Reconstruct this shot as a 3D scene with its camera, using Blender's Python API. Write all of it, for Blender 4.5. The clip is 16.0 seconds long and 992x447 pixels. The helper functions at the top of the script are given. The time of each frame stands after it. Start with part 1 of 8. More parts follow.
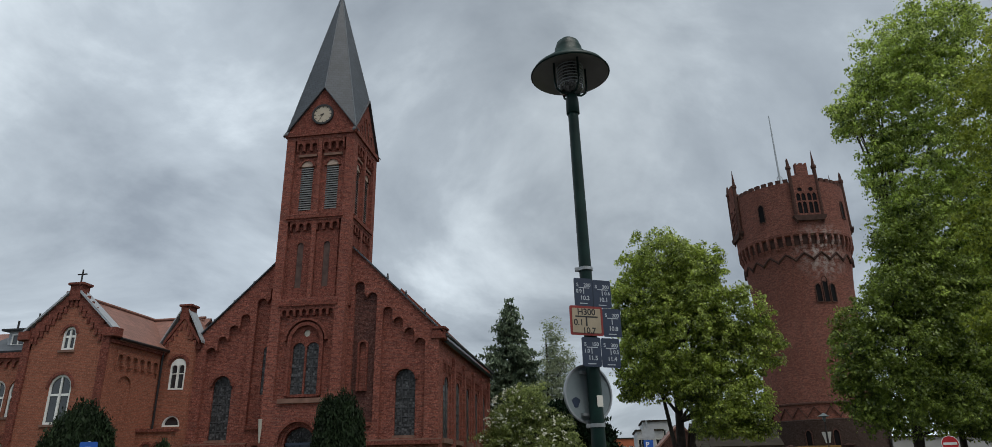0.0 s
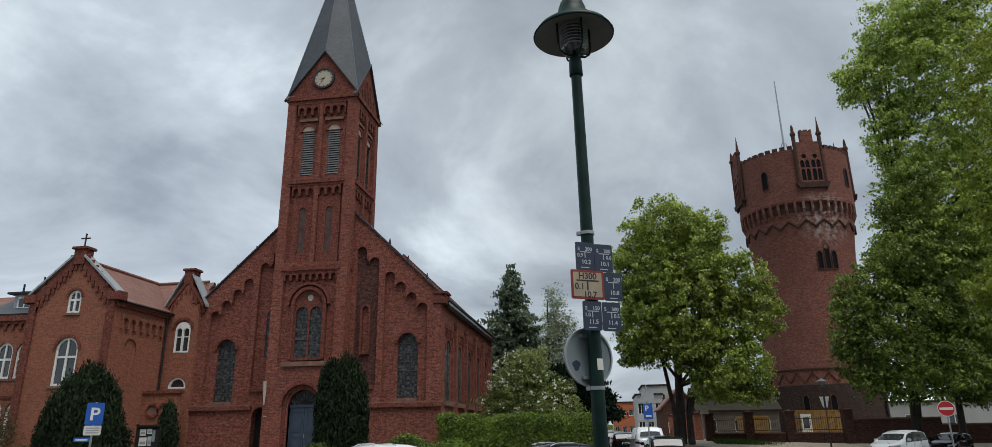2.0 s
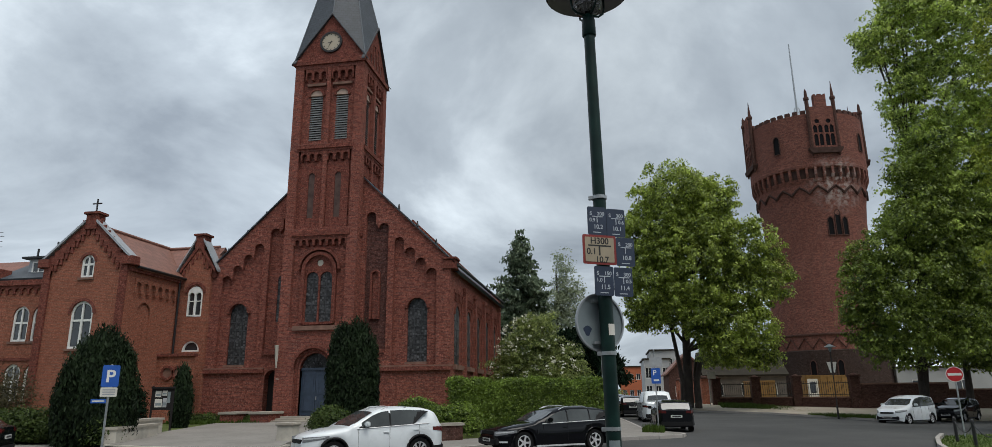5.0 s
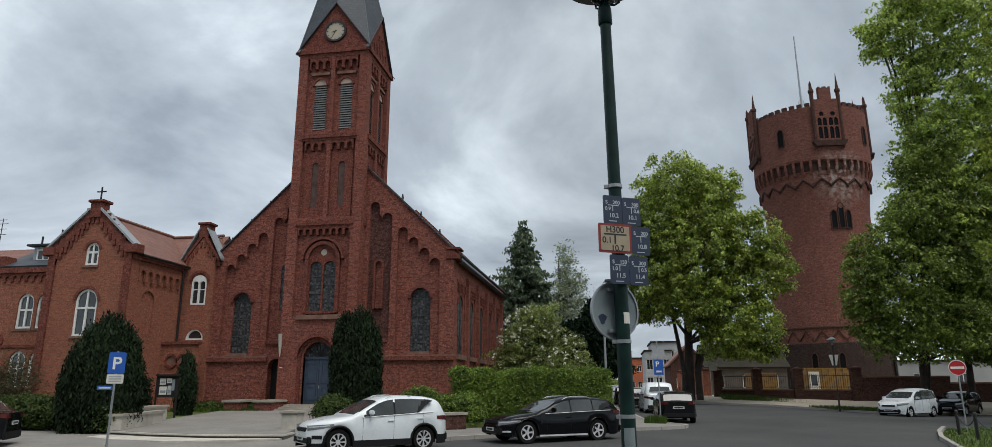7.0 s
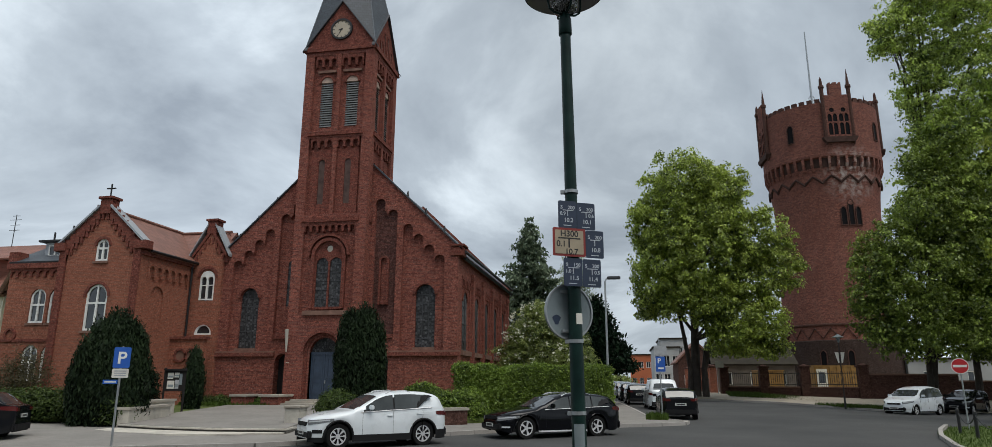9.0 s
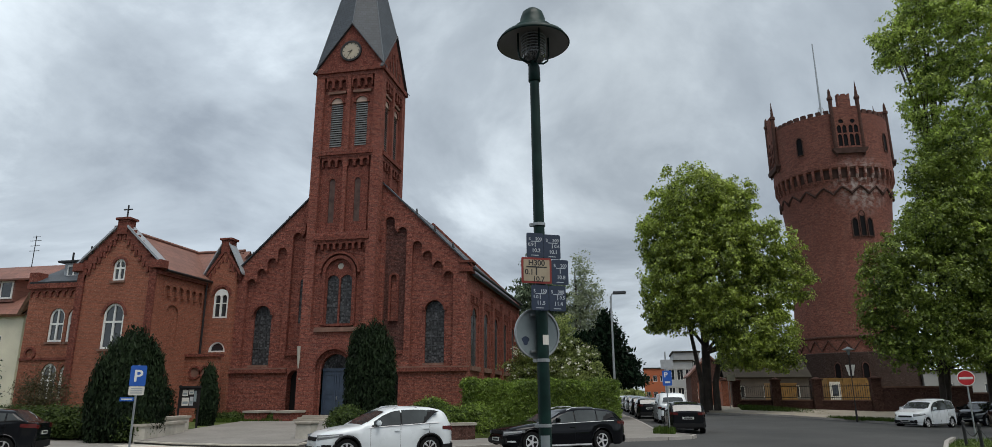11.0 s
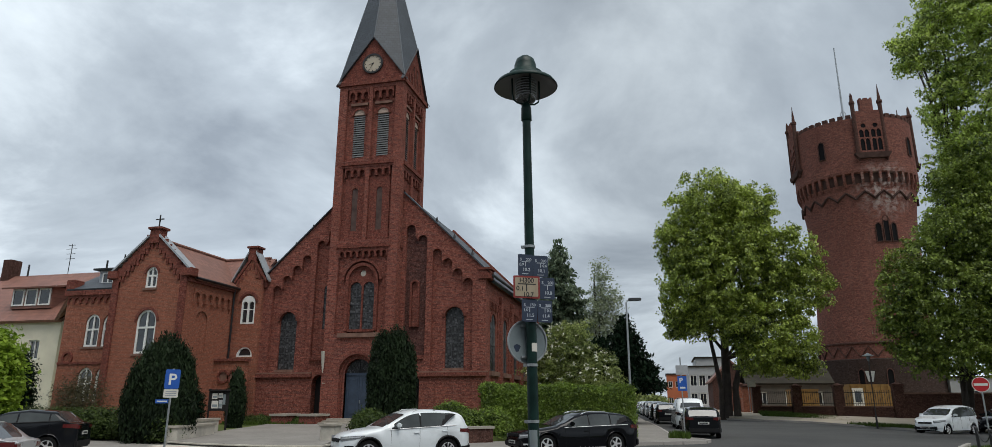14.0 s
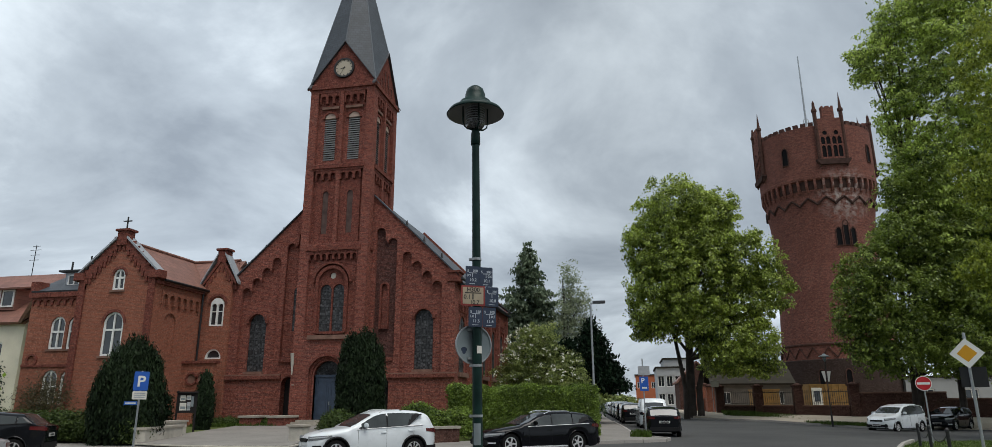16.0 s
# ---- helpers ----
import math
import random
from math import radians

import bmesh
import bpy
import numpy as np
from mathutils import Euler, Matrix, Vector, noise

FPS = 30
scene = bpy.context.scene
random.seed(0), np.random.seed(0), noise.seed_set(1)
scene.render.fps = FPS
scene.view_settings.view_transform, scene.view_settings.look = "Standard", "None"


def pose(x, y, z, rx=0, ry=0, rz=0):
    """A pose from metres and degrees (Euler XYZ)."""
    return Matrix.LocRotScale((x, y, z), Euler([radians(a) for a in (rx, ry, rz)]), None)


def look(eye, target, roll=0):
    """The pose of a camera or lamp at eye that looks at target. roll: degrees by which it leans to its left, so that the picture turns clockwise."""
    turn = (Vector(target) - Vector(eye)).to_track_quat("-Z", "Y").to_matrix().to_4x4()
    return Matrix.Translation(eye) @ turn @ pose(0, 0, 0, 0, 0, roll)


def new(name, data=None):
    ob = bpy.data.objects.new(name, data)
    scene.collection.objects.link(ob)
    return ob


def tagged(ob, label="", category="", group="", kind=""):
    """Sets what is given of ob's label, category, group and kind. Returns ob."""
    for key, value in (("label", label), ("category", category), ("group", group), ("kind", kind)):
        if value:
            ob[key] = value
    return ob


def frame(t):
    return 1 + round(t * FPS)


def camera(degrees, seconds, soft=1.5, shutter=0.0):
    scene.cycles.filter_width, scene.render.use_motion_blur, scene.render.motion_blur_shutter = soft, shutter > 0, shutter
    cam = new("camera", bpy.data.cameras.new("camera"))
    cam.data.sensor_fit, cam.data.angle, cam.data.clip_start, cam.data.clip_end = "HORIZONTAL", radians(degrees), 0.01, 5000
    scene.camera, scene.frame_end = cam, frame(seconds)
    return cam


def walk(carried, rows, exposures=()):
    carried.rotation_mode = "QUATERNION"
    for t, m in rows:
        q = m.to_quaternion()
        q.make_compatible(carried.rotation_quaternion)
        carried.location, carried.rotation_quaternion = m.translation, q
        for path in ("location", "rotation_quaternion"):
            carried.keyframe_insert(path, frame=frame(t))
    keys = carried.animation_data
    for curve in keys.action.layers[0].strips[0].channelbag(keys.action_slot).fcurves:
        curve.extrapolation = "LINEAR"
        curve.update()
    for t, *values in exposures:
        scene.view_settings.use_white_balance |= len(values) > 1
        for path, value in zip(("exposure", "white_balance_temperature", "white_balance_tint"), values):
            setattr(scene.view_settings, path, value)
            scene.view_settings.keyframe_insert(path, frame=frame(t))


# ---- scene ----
cam = camera(72.6, 16.0, soft=0.55)
PATH = [
    (0, (0.534, -0.119, 1.865), (0.261, 1.739, 2.553), -1.1),
    (0.5, (0.534, -0.125, 1.855), (0.257, 1.744, 2.51), -1.1),
    (1, (0.538, -0.115, 1.853), (0.257, 1.761, 2.487), -1.1),
    (1.5, (0.534, -0.094, 1.86), (0.251, 1.788, 2.474), -1.0),
    (2, (0.535, -0.081, 1.859), (0.249, 1.808, 2.452), -0.8),
    (2.5, (0.534, -0.074, 1.855), (0.245, 1.822, 2.424), -0.7),
    (3, (0.532, -0.062, 1.855), (0.239, 1.839, 2.402), -0.7),
    (3.5, (0.535, -0.065, 1.852), (0.239, 1.841, 2.38), -0.8),
    (4, (0.53, -0.018, 1.868), (0.226, 1.891, 2.378), -0.7),
    (6.5, (0.444, -0.032, 1.854), (0.116, 1.881, 2.335), -0.4),
    (7, (0.418, -0.04, 1.845), (0.094, 1.877, 2.315), -0.1),
    (7.5, (0.442, -0.082, 1.839), (0.129, 1.836, 2.312), 0.0),
    (8, (0.553, -0.045, 1.856), (0.234, 1.872, 2.328), 0.1),
    (8.5, (0.752, -0.095, 1.86), (0.417, 1.819, 2.336), 0.3),
    (9, (0.817, -0.178, 1.857), (0.461, 1.736, 2.315), 0.2),
    (9.5, (0.831, -0.355, 1.849), (0.457, 1.559, 2.292), 0.1),
    (10, (0.913, -0.408, 1.867), (0.517, 1.497, 2.328), -0.1),
    (10.2, (1.013, -0.455, 1.863), (0.618, 1.445, 2.344), -0.1),
    (12.5, (1.376, -0.944, 1.863), (0.982, 0.95, 2.371), -0.3),
    (13, (1.553, -1.039, 1.878), (1.118, 0.844, 2.393), 0.2),
    (13.5, (1.621, -1.264, 1.835), (1.173, 0.613, 2.361), 0.1),
    (14, (1.629, -1.433, 1.813), (1.174, 0.446, 2.326), 0.1),
    (14.5, (1.69, -1.556, 1.821), (1.238, 0.32, 2.345), -0.5),
    (15, (1.86, -1.564, 1.838), (1.4, 0.311, 2.36), 0.4),
    (15.5, (2.04, -1.906, 1.769), (1.599, -0.029, 2.302), 0.1),
    (16, (2.028, -2.086, 1.765), (1.651, -0.191, 2.282), -0.2),
]
walk(cam, [(t, look(e, g, r)) for t, e, g, r in PATH], [(0, -0.16), (1, -0.12), (2, -0.05), (3, 0.0), (16, 0.0)])


# ---- world, sun, exposure ----
world = bpy.data.worlds.new("sky")
scene.world = world
world.use_nodes = True
wn, wl = world.node_tree.nodes, world.node_tree.links
wn.clear()


def wnode(kind, **vals):
    n = wn.new(kind)
    for k, v in vals.items():
        n.inputs[k].default_value = v
    return n


SUN_EL, SUN_AZ = 66.0, 134.0   # degrees; azimuth clockwise from +y
sky = wn.new("ShaderNodeTexSky")
sky.sky_type, sky.sun_disc = "NISHITA", False
sky.sun_elevation, sky.sun_rotation = radians(SUN_EL), radians(SUN_AZ)
w_co = wn.new("ShaderNodeTexCoord")
w_sep = wn.new("ShaderNodeSeparateXYZ")
wl.new(w_co.outputs["Generated"], w_sep.inputs[0])
w_up = wn.new("ShaderNodeMath")
w_up.operation = "MAXIMUM"
w_up.inputs[1].default_value = 0.0
wl.new(w_sep.outputs["Z"], w_up.inputs[0])
w_den = wn.new("ShaderNodeMath")
w_den.operation = "ADD"
w_den.inputs[1].default_value = 0.32
wl.new(w_up.outputs[0], w_den.inputs[0])
w_flat = wn.new("ShaderNodeCombineXYZ")
for axis in ("X", "Y"):
    d = wn.new("ShaderNodeMath")
    d.operation = "DIVIDE"
    wl.new(w_sep.outputs[axis], d.inputs[0])
    wl.new(w_den.outputs[0], d.inputs[1])
    wl.new(d.outputs[0], w_flat.inputs[axis])
cloud = wnode("ShaderNodeTexNoise", Scale=1.25, Detail=8.0, Roughness=0.56, Distortion=0.45)
wl.new(w_flat.outputs[0], cloud.inputs["Vector"])
ramp = wn.new("ShaderNodeValToRGB")
els = ramp.color_ramp.elements
els[0].position, els[0].color = 0.35, (0.241, 0.281, 0.33, 1)
els[1].position, els[1].color = 0.64, (0.707, 0.788, 0.85, 1)
mid = els.new(0.5)
mid.color = (0.404, 0.461, 0.517, 1)
wl.new(cloud.outputs["Fac"], ramp.inputs[0])
sky_bg = wnode("ShaderNodeBackground", Strength=0.05)
wl.new(sky.outputs[0], sky_bg.inputs["Color"])
cloud_bg = wnode("ShaderNodeBackground", Strength=1.3)
# the cloud deck is thinner over the church and overhead
w_side = wn.new("ShaderNodeMapRange")
w_side.inputs[1].default_value = -1.0
wl.new(w_sep.outputs["X"], w_side.inputs[0])
w_thin = wn.new("ShaderNodeValToRGB")
te = w_thin.color_ramp.elements
w_thin.color_ramp.interpolation = "EASE"
te[0].position, te[0].color = 0.12, (0.86, 0.86, 0.86, 1)
te[1].position, te[1].color = 0.75, (0.8, 0.8, 0.8, 1)
for p_, v_ in ((0.24, 1.0), (0.37, 0.82), (0.5, 0.66), (0.62, 0.8)):
    e_ = te.new(p_)
    e_.color = (v_, v_, v_, 1)
wl.new(w_side.outputs[0], w_thin.inputs[0])
w_low = wn.new("ShaderNodeMapRange")
for i, v in enumerate((0.12, 0.55, 1.66, 1.5)):
    w_low.inputs[i + 1].default_value = v
wl.new(w_sep.outputs["Z"], w_low.inputs[0])
w_amount = wn.new("ShaderNodeMath")
w_amount.operation = "MULTIPLY"
wl.new(w_thin.outputs[0], w_amount.inputs[0])
wl.new(w_low.outputs[0], w_amount.inputs[1])
wl.new(w_amount.outputs[0], cloud_bg.inputs["Strength"])
wl.new(ramp.outputs[0], cloud_bg.inputs["Color"])
w_mix = wnode("ShaderNodeMixShader", Fac=0.92)
wl.new(sky_bg.outputs[0], w_mix.inputs[1])
wl.new(cloud_bg.outputs[0], w_mix.inputs[2])
w_out = wn.new("ShaderNodeOutputWorld")
wl.new(w_mix.outputs[0], w_out.inputs[0])

sun_data = bpy.data.lights.new("sun", "SUN")
sun_data.energy, sun_data.angle, sun_data.color = 2.5, radians(45), (1.0, 0.96, 0.9)
sun = new("sun", sun_data)
_az, _el = radians(SUN_AZ), radians(SUN_EL)
sun.matrix_world = look((60 * math.sin(_az), 60 * math.cos(_az), 60 * math.tan(_el)), (0, 0, 0))


# ---- materials ----
def material(name):
    m = bpy.data.materials.new(name)
    m.use_nodes = True
    return m, m.node_tree.nodes, m.node_tree.links, m.node_tree.nodes["Principled BSDF"]


def mixc(n, l, fac, a, b, mode="MIX"):
    x = n.new("ShaderNodeMix")
    x.data_type, x.blend_type = "RGBA", mode
    for i, s in ((0, fac), (6, a), (7, b)):
        if isinstance(s, bpy.types.NodeSocket):
            l.new(s, x.inputs[i])
        else:
            x.inputs[i].default_value = s if i == 0 else (*s, 1)
    return x.outputs[2]


def noise_tex(n, l, vec, scale, detail=4.0, rough=0.55):
    t = n.new("ShaderNodeTexNoise")
    t.inputs["Scale"].default_value, t.inputs["Detail"].default_value, t.inputs["Roughness"].default_value = scale, detail, rough
    if vec is not None:
        l.new(vec, t.inputs["Vector"])
    return t.outputs["Fac"]


def ranged(n, l, src, lo, hi, a=0.0, b=1.0):
    r = n.new("ShaderNodeMapRange")
    r.inputs[1].default_value, r.inputs[2].default_value, r.inputs[3].default_value, r.inputs[4].default_value = lo, hi, a, b
    l.new(src, r.inputs[0])
    return r.outputs[0]


def bump(n, l, bsdf, height, strength=0.3, dist=0.01):
    b = n.new("ShaderNodeBump")
    b.inputs["Strength"].default_value, b.inputs["Distance"].default_value = strength, dist
    l.new(height, b.inputs["Height"])
    l.new(b.outputs[0], bsdf.inputs["Normal"])


def plain(name, col, rough=0.6, metal=0.0, var=0.12, scale=3.0, spec=0.5, coat=0.0):
    """A painted or coated surface with soft blotches and fine grain."""
    m, n, l, b = material(name)
    co = n.new("ShaderNodeTexCoord").outputs["Object"]
    f = noise_tex(n, l, co, scale)
    g = noise_tex(n, l, co, scale * 14, 3)
    dark = tuple(c * (1 - var) for c in col)
    light = tuple(min(1, c * (1 + var)) for c in col)
    c = mixc(n, l, ranged(n, l, f, 0.3, 0.7), dark, light)
    c = mixc(n, l, ranged(n, l, g, 0.35, 0.75, 0, var), c, tuple(x * 0.6 for x in col))
    l.new(c, b.inputs["Base Color"])
    l.new(ranged(n, l, f, 0.2, 0.8, max(0.02, rough - 0.08), min(1, rough + 0.08)), b.inputs["Roughness"])
    b.inputs["Metallic"].default_value = metal
    b.inputs["Specular IOR Level"].default_value = spec
    b.inputs["Coat Weight"].default_value = coat
    return m


def brick_mat(name, a, b_, mortar, round_at=None, stain=0.45, scale=1.0, blotch=0.6, bloom=None):
    """Courses of brick laid on the wall's own run: along x or y, or round a drum."""
    m, n, l, b = material(name)
    geo = n.new("ShaderNodeNewGeometry")
    sp = n.new("ShaderNodeSeparateXYZ")
    l.new(geo.outputs["Position"], sp.inputs[0])
    if round_at:
        dx, dy = n.new("ShaderNodeMath"), n.new("ShaderNodeMath")
        dx.operation = dy.operation = "SUBTRACT"
        l.new(sp.outputs[0], dx.inputs[0]), l.new(sp.outputs[1], dy.inputs[0])
        dx.inputs[1].default_value, dy.inputs[1].default_value = round_at[0], round_at[1]
        at = n.new("ShaderNodeMath")
        at.operation = "ARCTAN2"
        l.new(dy.outputs[0], at.inputs[0]), l.new(dx.outputs[0], at.inputs[1])
        u = n.new("ShaderNodeMath")
        u.operation = "MULTIPLY"
        u.inputs[1].default_value = round_at[2]
        l.new(at.outputs[0], u.inputs[0])
        u = u.outputs[0]
    else:
        sn = n.new("ShaderNodeSeparateXYZ")
        l.new(geo.outputs["True Normal"], sn.inputs[0])
        ab = n.new("ShaderNodeMath")
        ab.operation = "ABSOLUTE"
        l.new(sn.outputs[0], ab.inputs[0])
        gt = n.new("ShaderNodeMath")
        gt.operation = "GREATER_THAN"
        gt.inputs[1].default_value = 0.7
        l.new(ab.outputs[0], gt.inputs[0])
        mx = n.new("ShaderNodeMix")
        l.new(gt.outputs[0], mx.inputs[0]), l.new(sp.outputs[0], mx.inputs[2]), l.new(sp.outputs[1], mx.inputs[3])
        u = mx.outputs[0]
    cb = n.new("ShaderNodeCombineXYZ")
    l.new(u, cb.inputs[0]), l.new(sp.outputs[2], cb.inputs[1])
    br = n.new("ShaderNodeTexBrick")
    l.new(cb.outputs[0], br.inputs["Vector"])
    br.inputs["Color1"].default_value, br.inputs["Color2"].default_value = (*a, 1), (*b_, 1)
    br.inputs["Mortar"].default_value = (*mortar, 1)
    for k, v in (("Scale", 1.0), ("Mortar Size", 0.008), ("Mortar Smooth", 0.2), ("Bias", 0.0), ("Brick Width", 0.25 * scale), ("Row Height", 0.077 * scale)):
        br.inputs[k].default_value = v
    big = noise_tex(n, l, geo.outputs["Position"], 0.35, 6, 0.6)
    med = noise_tex(n, l, geo.outputs["Position"], 2.3, 5, 0.65)
    c = mixc(n, l, ranged(n, l, big, 0.35, 0.7, 0, stain), br.outputs["Color"], tuple(x * 0.45 for x in a))
    c = mixc(n, l, ranged(n, l, med, 0.45, 0.75, 0, blotch), c, tuple(x * 1.55 for x in b_))
    c = mixc(n, l, ranged(n, l, noise_tex(n, l, geo.outputs["Position"], 6.0, 3), 0.48, 0.66, 0, blotch * 1.2), c, tuple(x * 0.34 for x in a))
    speck = noise_tex(n, l, geo.outputs["Position"], 13.0, 2, 0.6)
    c = mixc(n, l, ranged(n, l, speck, 0.57, 0.68, 0, 0.42), c, tuple(min(1.0, x * 1.5 + 0.06) for x in a))
    c = mixc(n, l, ranged(n, l, speck, 0.44, 0.33, 0, 0.55), c, tuple(x * 0.25 for x in a))
    if bloom:       # pale salt stain round one place on the wall
        ds = n.new("ShaderNodeVectorMath")
        ds.operation = "DISTANCE"
        l.new(geo.outputs["Position"], ds.inputs[0])
        ds.inputs[1].default_value = bloom[:3]
        near = ranged(n, l, ds.outputs["Value"], 0.3, bloom[3], 1.0, 0.0)
        salt = n.new("ShaderNodeMath")
        salt.operation = "MULTIPLY"
        l.new(near, salt.inputs[0])
        l.new(ranged(n, l, noise_tex(n, l, geo.outputs["Position"], 1.6, 6, 0.7), 0.45, 0.62, 0, 0.9), salt.inputs[1])
        c = mixc(n, l, salt.outputs[0], c, (0.48, 0.44, 0.41))
    l.new(c, b.inputs["Base Color"])
    b.inputs["Roughness"].default_value = 0.9
    b.inputs["Specular IOR Level"].default_value = 0.08
    bump(n, l, b, br.outputs["Fac"], -0.5, 0.012)
    return m


def leaf_mat(name, dark, light, trans=0.35, spec=0.15):
    m, n, l, b = material(name)
    geo = n.new("ShaderNodeNewGeometry")
    pw = n.new("ShaderNodeMath")
    pw.operation = "POWER"
    pw.inputs[1].default_value = 1.5
    l.new(geo.outputs["Random Per Island"], pw.inputs[0])
    c = mixc(n, l, pw.outputs[0], dark, light)
    big = noise_tex(n, l, geo.outputs["Position"], 0.5, 3)
    c = mixc(n, l, ranged(n, l, big, 0.35, 0.65, 0, 0.5), c, light)
    mid_ = noise_tex(n, l, geo.outputs["Position"], 2.2, 2)
    c = mixc(n, l, ranged(n, l, mid_, 0.46, 0.66, 0, 0.5), c, tuple(x * 0.8 for x in dark))
    l.new(c, b.inputs["Base Color"])
    b.inputs["Roughness"].default_value = 0.42
    b.inputs["Specular IOR Level"].default_value = spec
    tr = n.new("ShaderNodeBsdfTranslucent")
    l.new(c, tr.inputs[0])
    mx = n.new("ShaderNodeMixShader")
    mx.inputs[0].default_value = trans
    l.new(b.outputs[0], mx.inputs[1]), l.new(tr.outputs[0], mx.inputs[2])
    l.new(mx.outputs[0], n["Material Output"].inputs[0])
    return m


def ground_mat(name, a, b_, c_, rough=0.9, s1=0.4, s2=30.0, bs=0.4):
    m, n, l, b = material(name)
    p = n.new("ShaderNodeNewGeometry").outputs["Position"]
    c = mixc(n, l, ranged(n, l, noise_tex(n, l, p, s1, 6, 0.6), 0.35, 0.65), a, b_)
    fine = noise_tex(n, l, p, s2, 4, 0.7)
    c = mixc(n, l, ranged(n, l, fine, 0.45, 0.75, 0, 0.6), c, c_)
    l.new(c, b.inputs["Base Color"])
    b.inputs["Roughness"].default_value = rough
    b.inputs["Specular IOR Level"].default_value = 0.3
    bump(n, l, b, fine, bs, 0.01)
    return m


def tile_mat(name, a, b_, row=0.33, width=0.22, axis="x"):
    """Roof tiles or slates in rows that follow the height."""
    m, n, l, b = material(name)
    geo = n.new("ShaderNodeNewGeometry")
    sp = n.new("ShaderNodeSeparateXYZ")
    l.new(geo.outputs["Position"], sp.inputs[0])
    ad = n.new("ShaderNodeMath")
    l.new(sp.outputs[0], ad.inputs[0]), l.new(sp.outputs[1], ad.inputs[1])
    cb = n.new("ShaderNodeCombineXYZ")
    l.new(ad.outputs[0] if axis == "xy" else sp.outputs[0 if axis == "x" else 1], cb.inputs[0]), l.new(sp.outputs[2], cb.inputs[1])
    br = n.new("ShaderNodeTexBrick")
    l.new(cb.outputs[0], br.inputs["Vector"])
    br.inputs["Color1"].default_value, br.inputs["Color2"].default_value = (*a, 1), (*b_, 1)
    br.inputs["Mortar"].default_value = tuple(x * 0.35 for x in a) + (1,)
    for k, v in (("Scale", 1.0), ("Mortar Size", 0.012), ("Mortar Smooth", 0.6), ("Brick Width", width), ("Row Height", row)):
        br.inputs[k].default_value = v
    big = noise_tex(n, l, geo.outputs["Position"], 0.8, 5, 0.6)
    c = mixc(n, l, ranged(n, l, big, 0.4, 0.75, 0, 0.5), br.outputs["Color"], tuple(x * 0.5 for x in b_))
    l.new(c, b.inputs["Base Color"])
    b.inputs["Roughness"].default_value = 0.6
    bump(n, l, b, br.outputs["Fac"], -0.4, 0.012)
    return m


def glass_mat(name, col, rough=0.12, spec=0.6, cells=0.0):
    """A pane over a dark room: glossy, nearly black behind."""
    m, n, l, b = material(name)
    p = n.new("ShaderNodeNewGeometry").outputs["Position"]
    c = mixc(n, l, ranged(n, l, noise_tex(n, l, p, 1.5, 3), 0.3, 0.7), tuple(x * 0.6 for x in col), col)
    if cells:       # small panes, each a little different
        vo = n.new("ShaderNodeTexVoronoi")
        vo.distance = "CHEBYCHEV"
        vo.inputs["Scale"].default_value = cells
        l.new(p, vo.inputs["Vector"])
        sv = n.new("ShaderNodeSeparateColor")
        l.new(vo.outputs["Color"], sv.inputs[0])
        c = mixc(n, l, ranged(n, l, sv.outputs[0], 0.3, 1.0, 0, 0.8), c, tuple(x * 2.2 for x in col))
        c = mixc(n, l, ranged(n, l, vo.outputs["Distance"], 0.3, 0.55, 0, 0.85), c, tuple(x * 0.2 for x in col))
    l.new(c, b.inputs["Base Color"])
    b.inputs["Roughness"].default_value = rough
    b.inputs["Specular IOR Level"].default_value = spec
    bump(n, l, b, noise_tex(n, l, p, 4.0, 2), 0.05, 0.01)
    return m


BRICK = brick_mat("church_brick", (0.33, 0.106, 0.074), (0.115, 0.04, 0.033), (0.2, 0.125, 0.105))
BRICK_TRIM = brick_mat("brick_trim", (0.24, 0.075, 0.054), (0.14, 0.045, 0.035), (0.13, 0.078, 0.062), stain=0.4)
BRICK_ANNEX = brick_mat("annex_brick", (0.35, 0.125, 0.078), (0.225, 0.082, 0.054), (0.23, 0.15, 0.112), stain=0.35, blotch=0.25)
BRICK_DARK = brick_mat("fence_brick", (0.11, 0.055, 0.043), (0.068, 0.034, 0.028), (0.09, 0.064, 0.054), stain=0.6)
SLATE = tile_mat("slate", (0.055, 0.066, 0.08), (0.04, 0.049, 0.06), 0.2, 0.3, "xy")
FLASHING = plain("dark_flashing", (0.13, 0.145, 0.16), 0.5, 0.2)
LEAD = plain("lead_flashing", (0.33, 0.35, 0.37), 0.5, 0.3)
TILE_RED = tile_mat("clay_tiles", (0.25, 0.118, 0.085), (0.19, 0.088, 0.064), 0.28, 0.24, "y")
TILE_RED_X = tile_mat("clay_tiles_house", (0.25, 0.112, 0.08), (0.19, 0.085, 0.062), 0.28, 0.24, "x")
GLASS_DARK = glass_mat("leaded_glass", (0.06, 0.06, 0.062), 0.4, 0.3, 7.0)
SOOTY = brick_mat("sooty_brick_field", (0.15, 0.062, 0.05), (0.06, 0.028, 0.026), (0.11, 0.075, 0.065), stain=0.6)
INFILL = plain("dark_infill", (0.10, 0.068, 0.06), 0.9, var=0.3, scale=2.5, spec=0.1)
GLASS_WIN = glass_mat("window_glass", (0.035, 0.04, 0.045), 0.06, 0.8)
LEAD_BAR = plain("lead_bars", (0.05, 0.05, 0.055), 0.6)
WHITE = plain("white_paint", (0.74, 0.74, 0.71), 0.55, var=0.06, spec=0.3)
CREAM = plain("cream_render", (0.68, 0.63, 0.50), 0.9, var=0.1, scale=0.7)
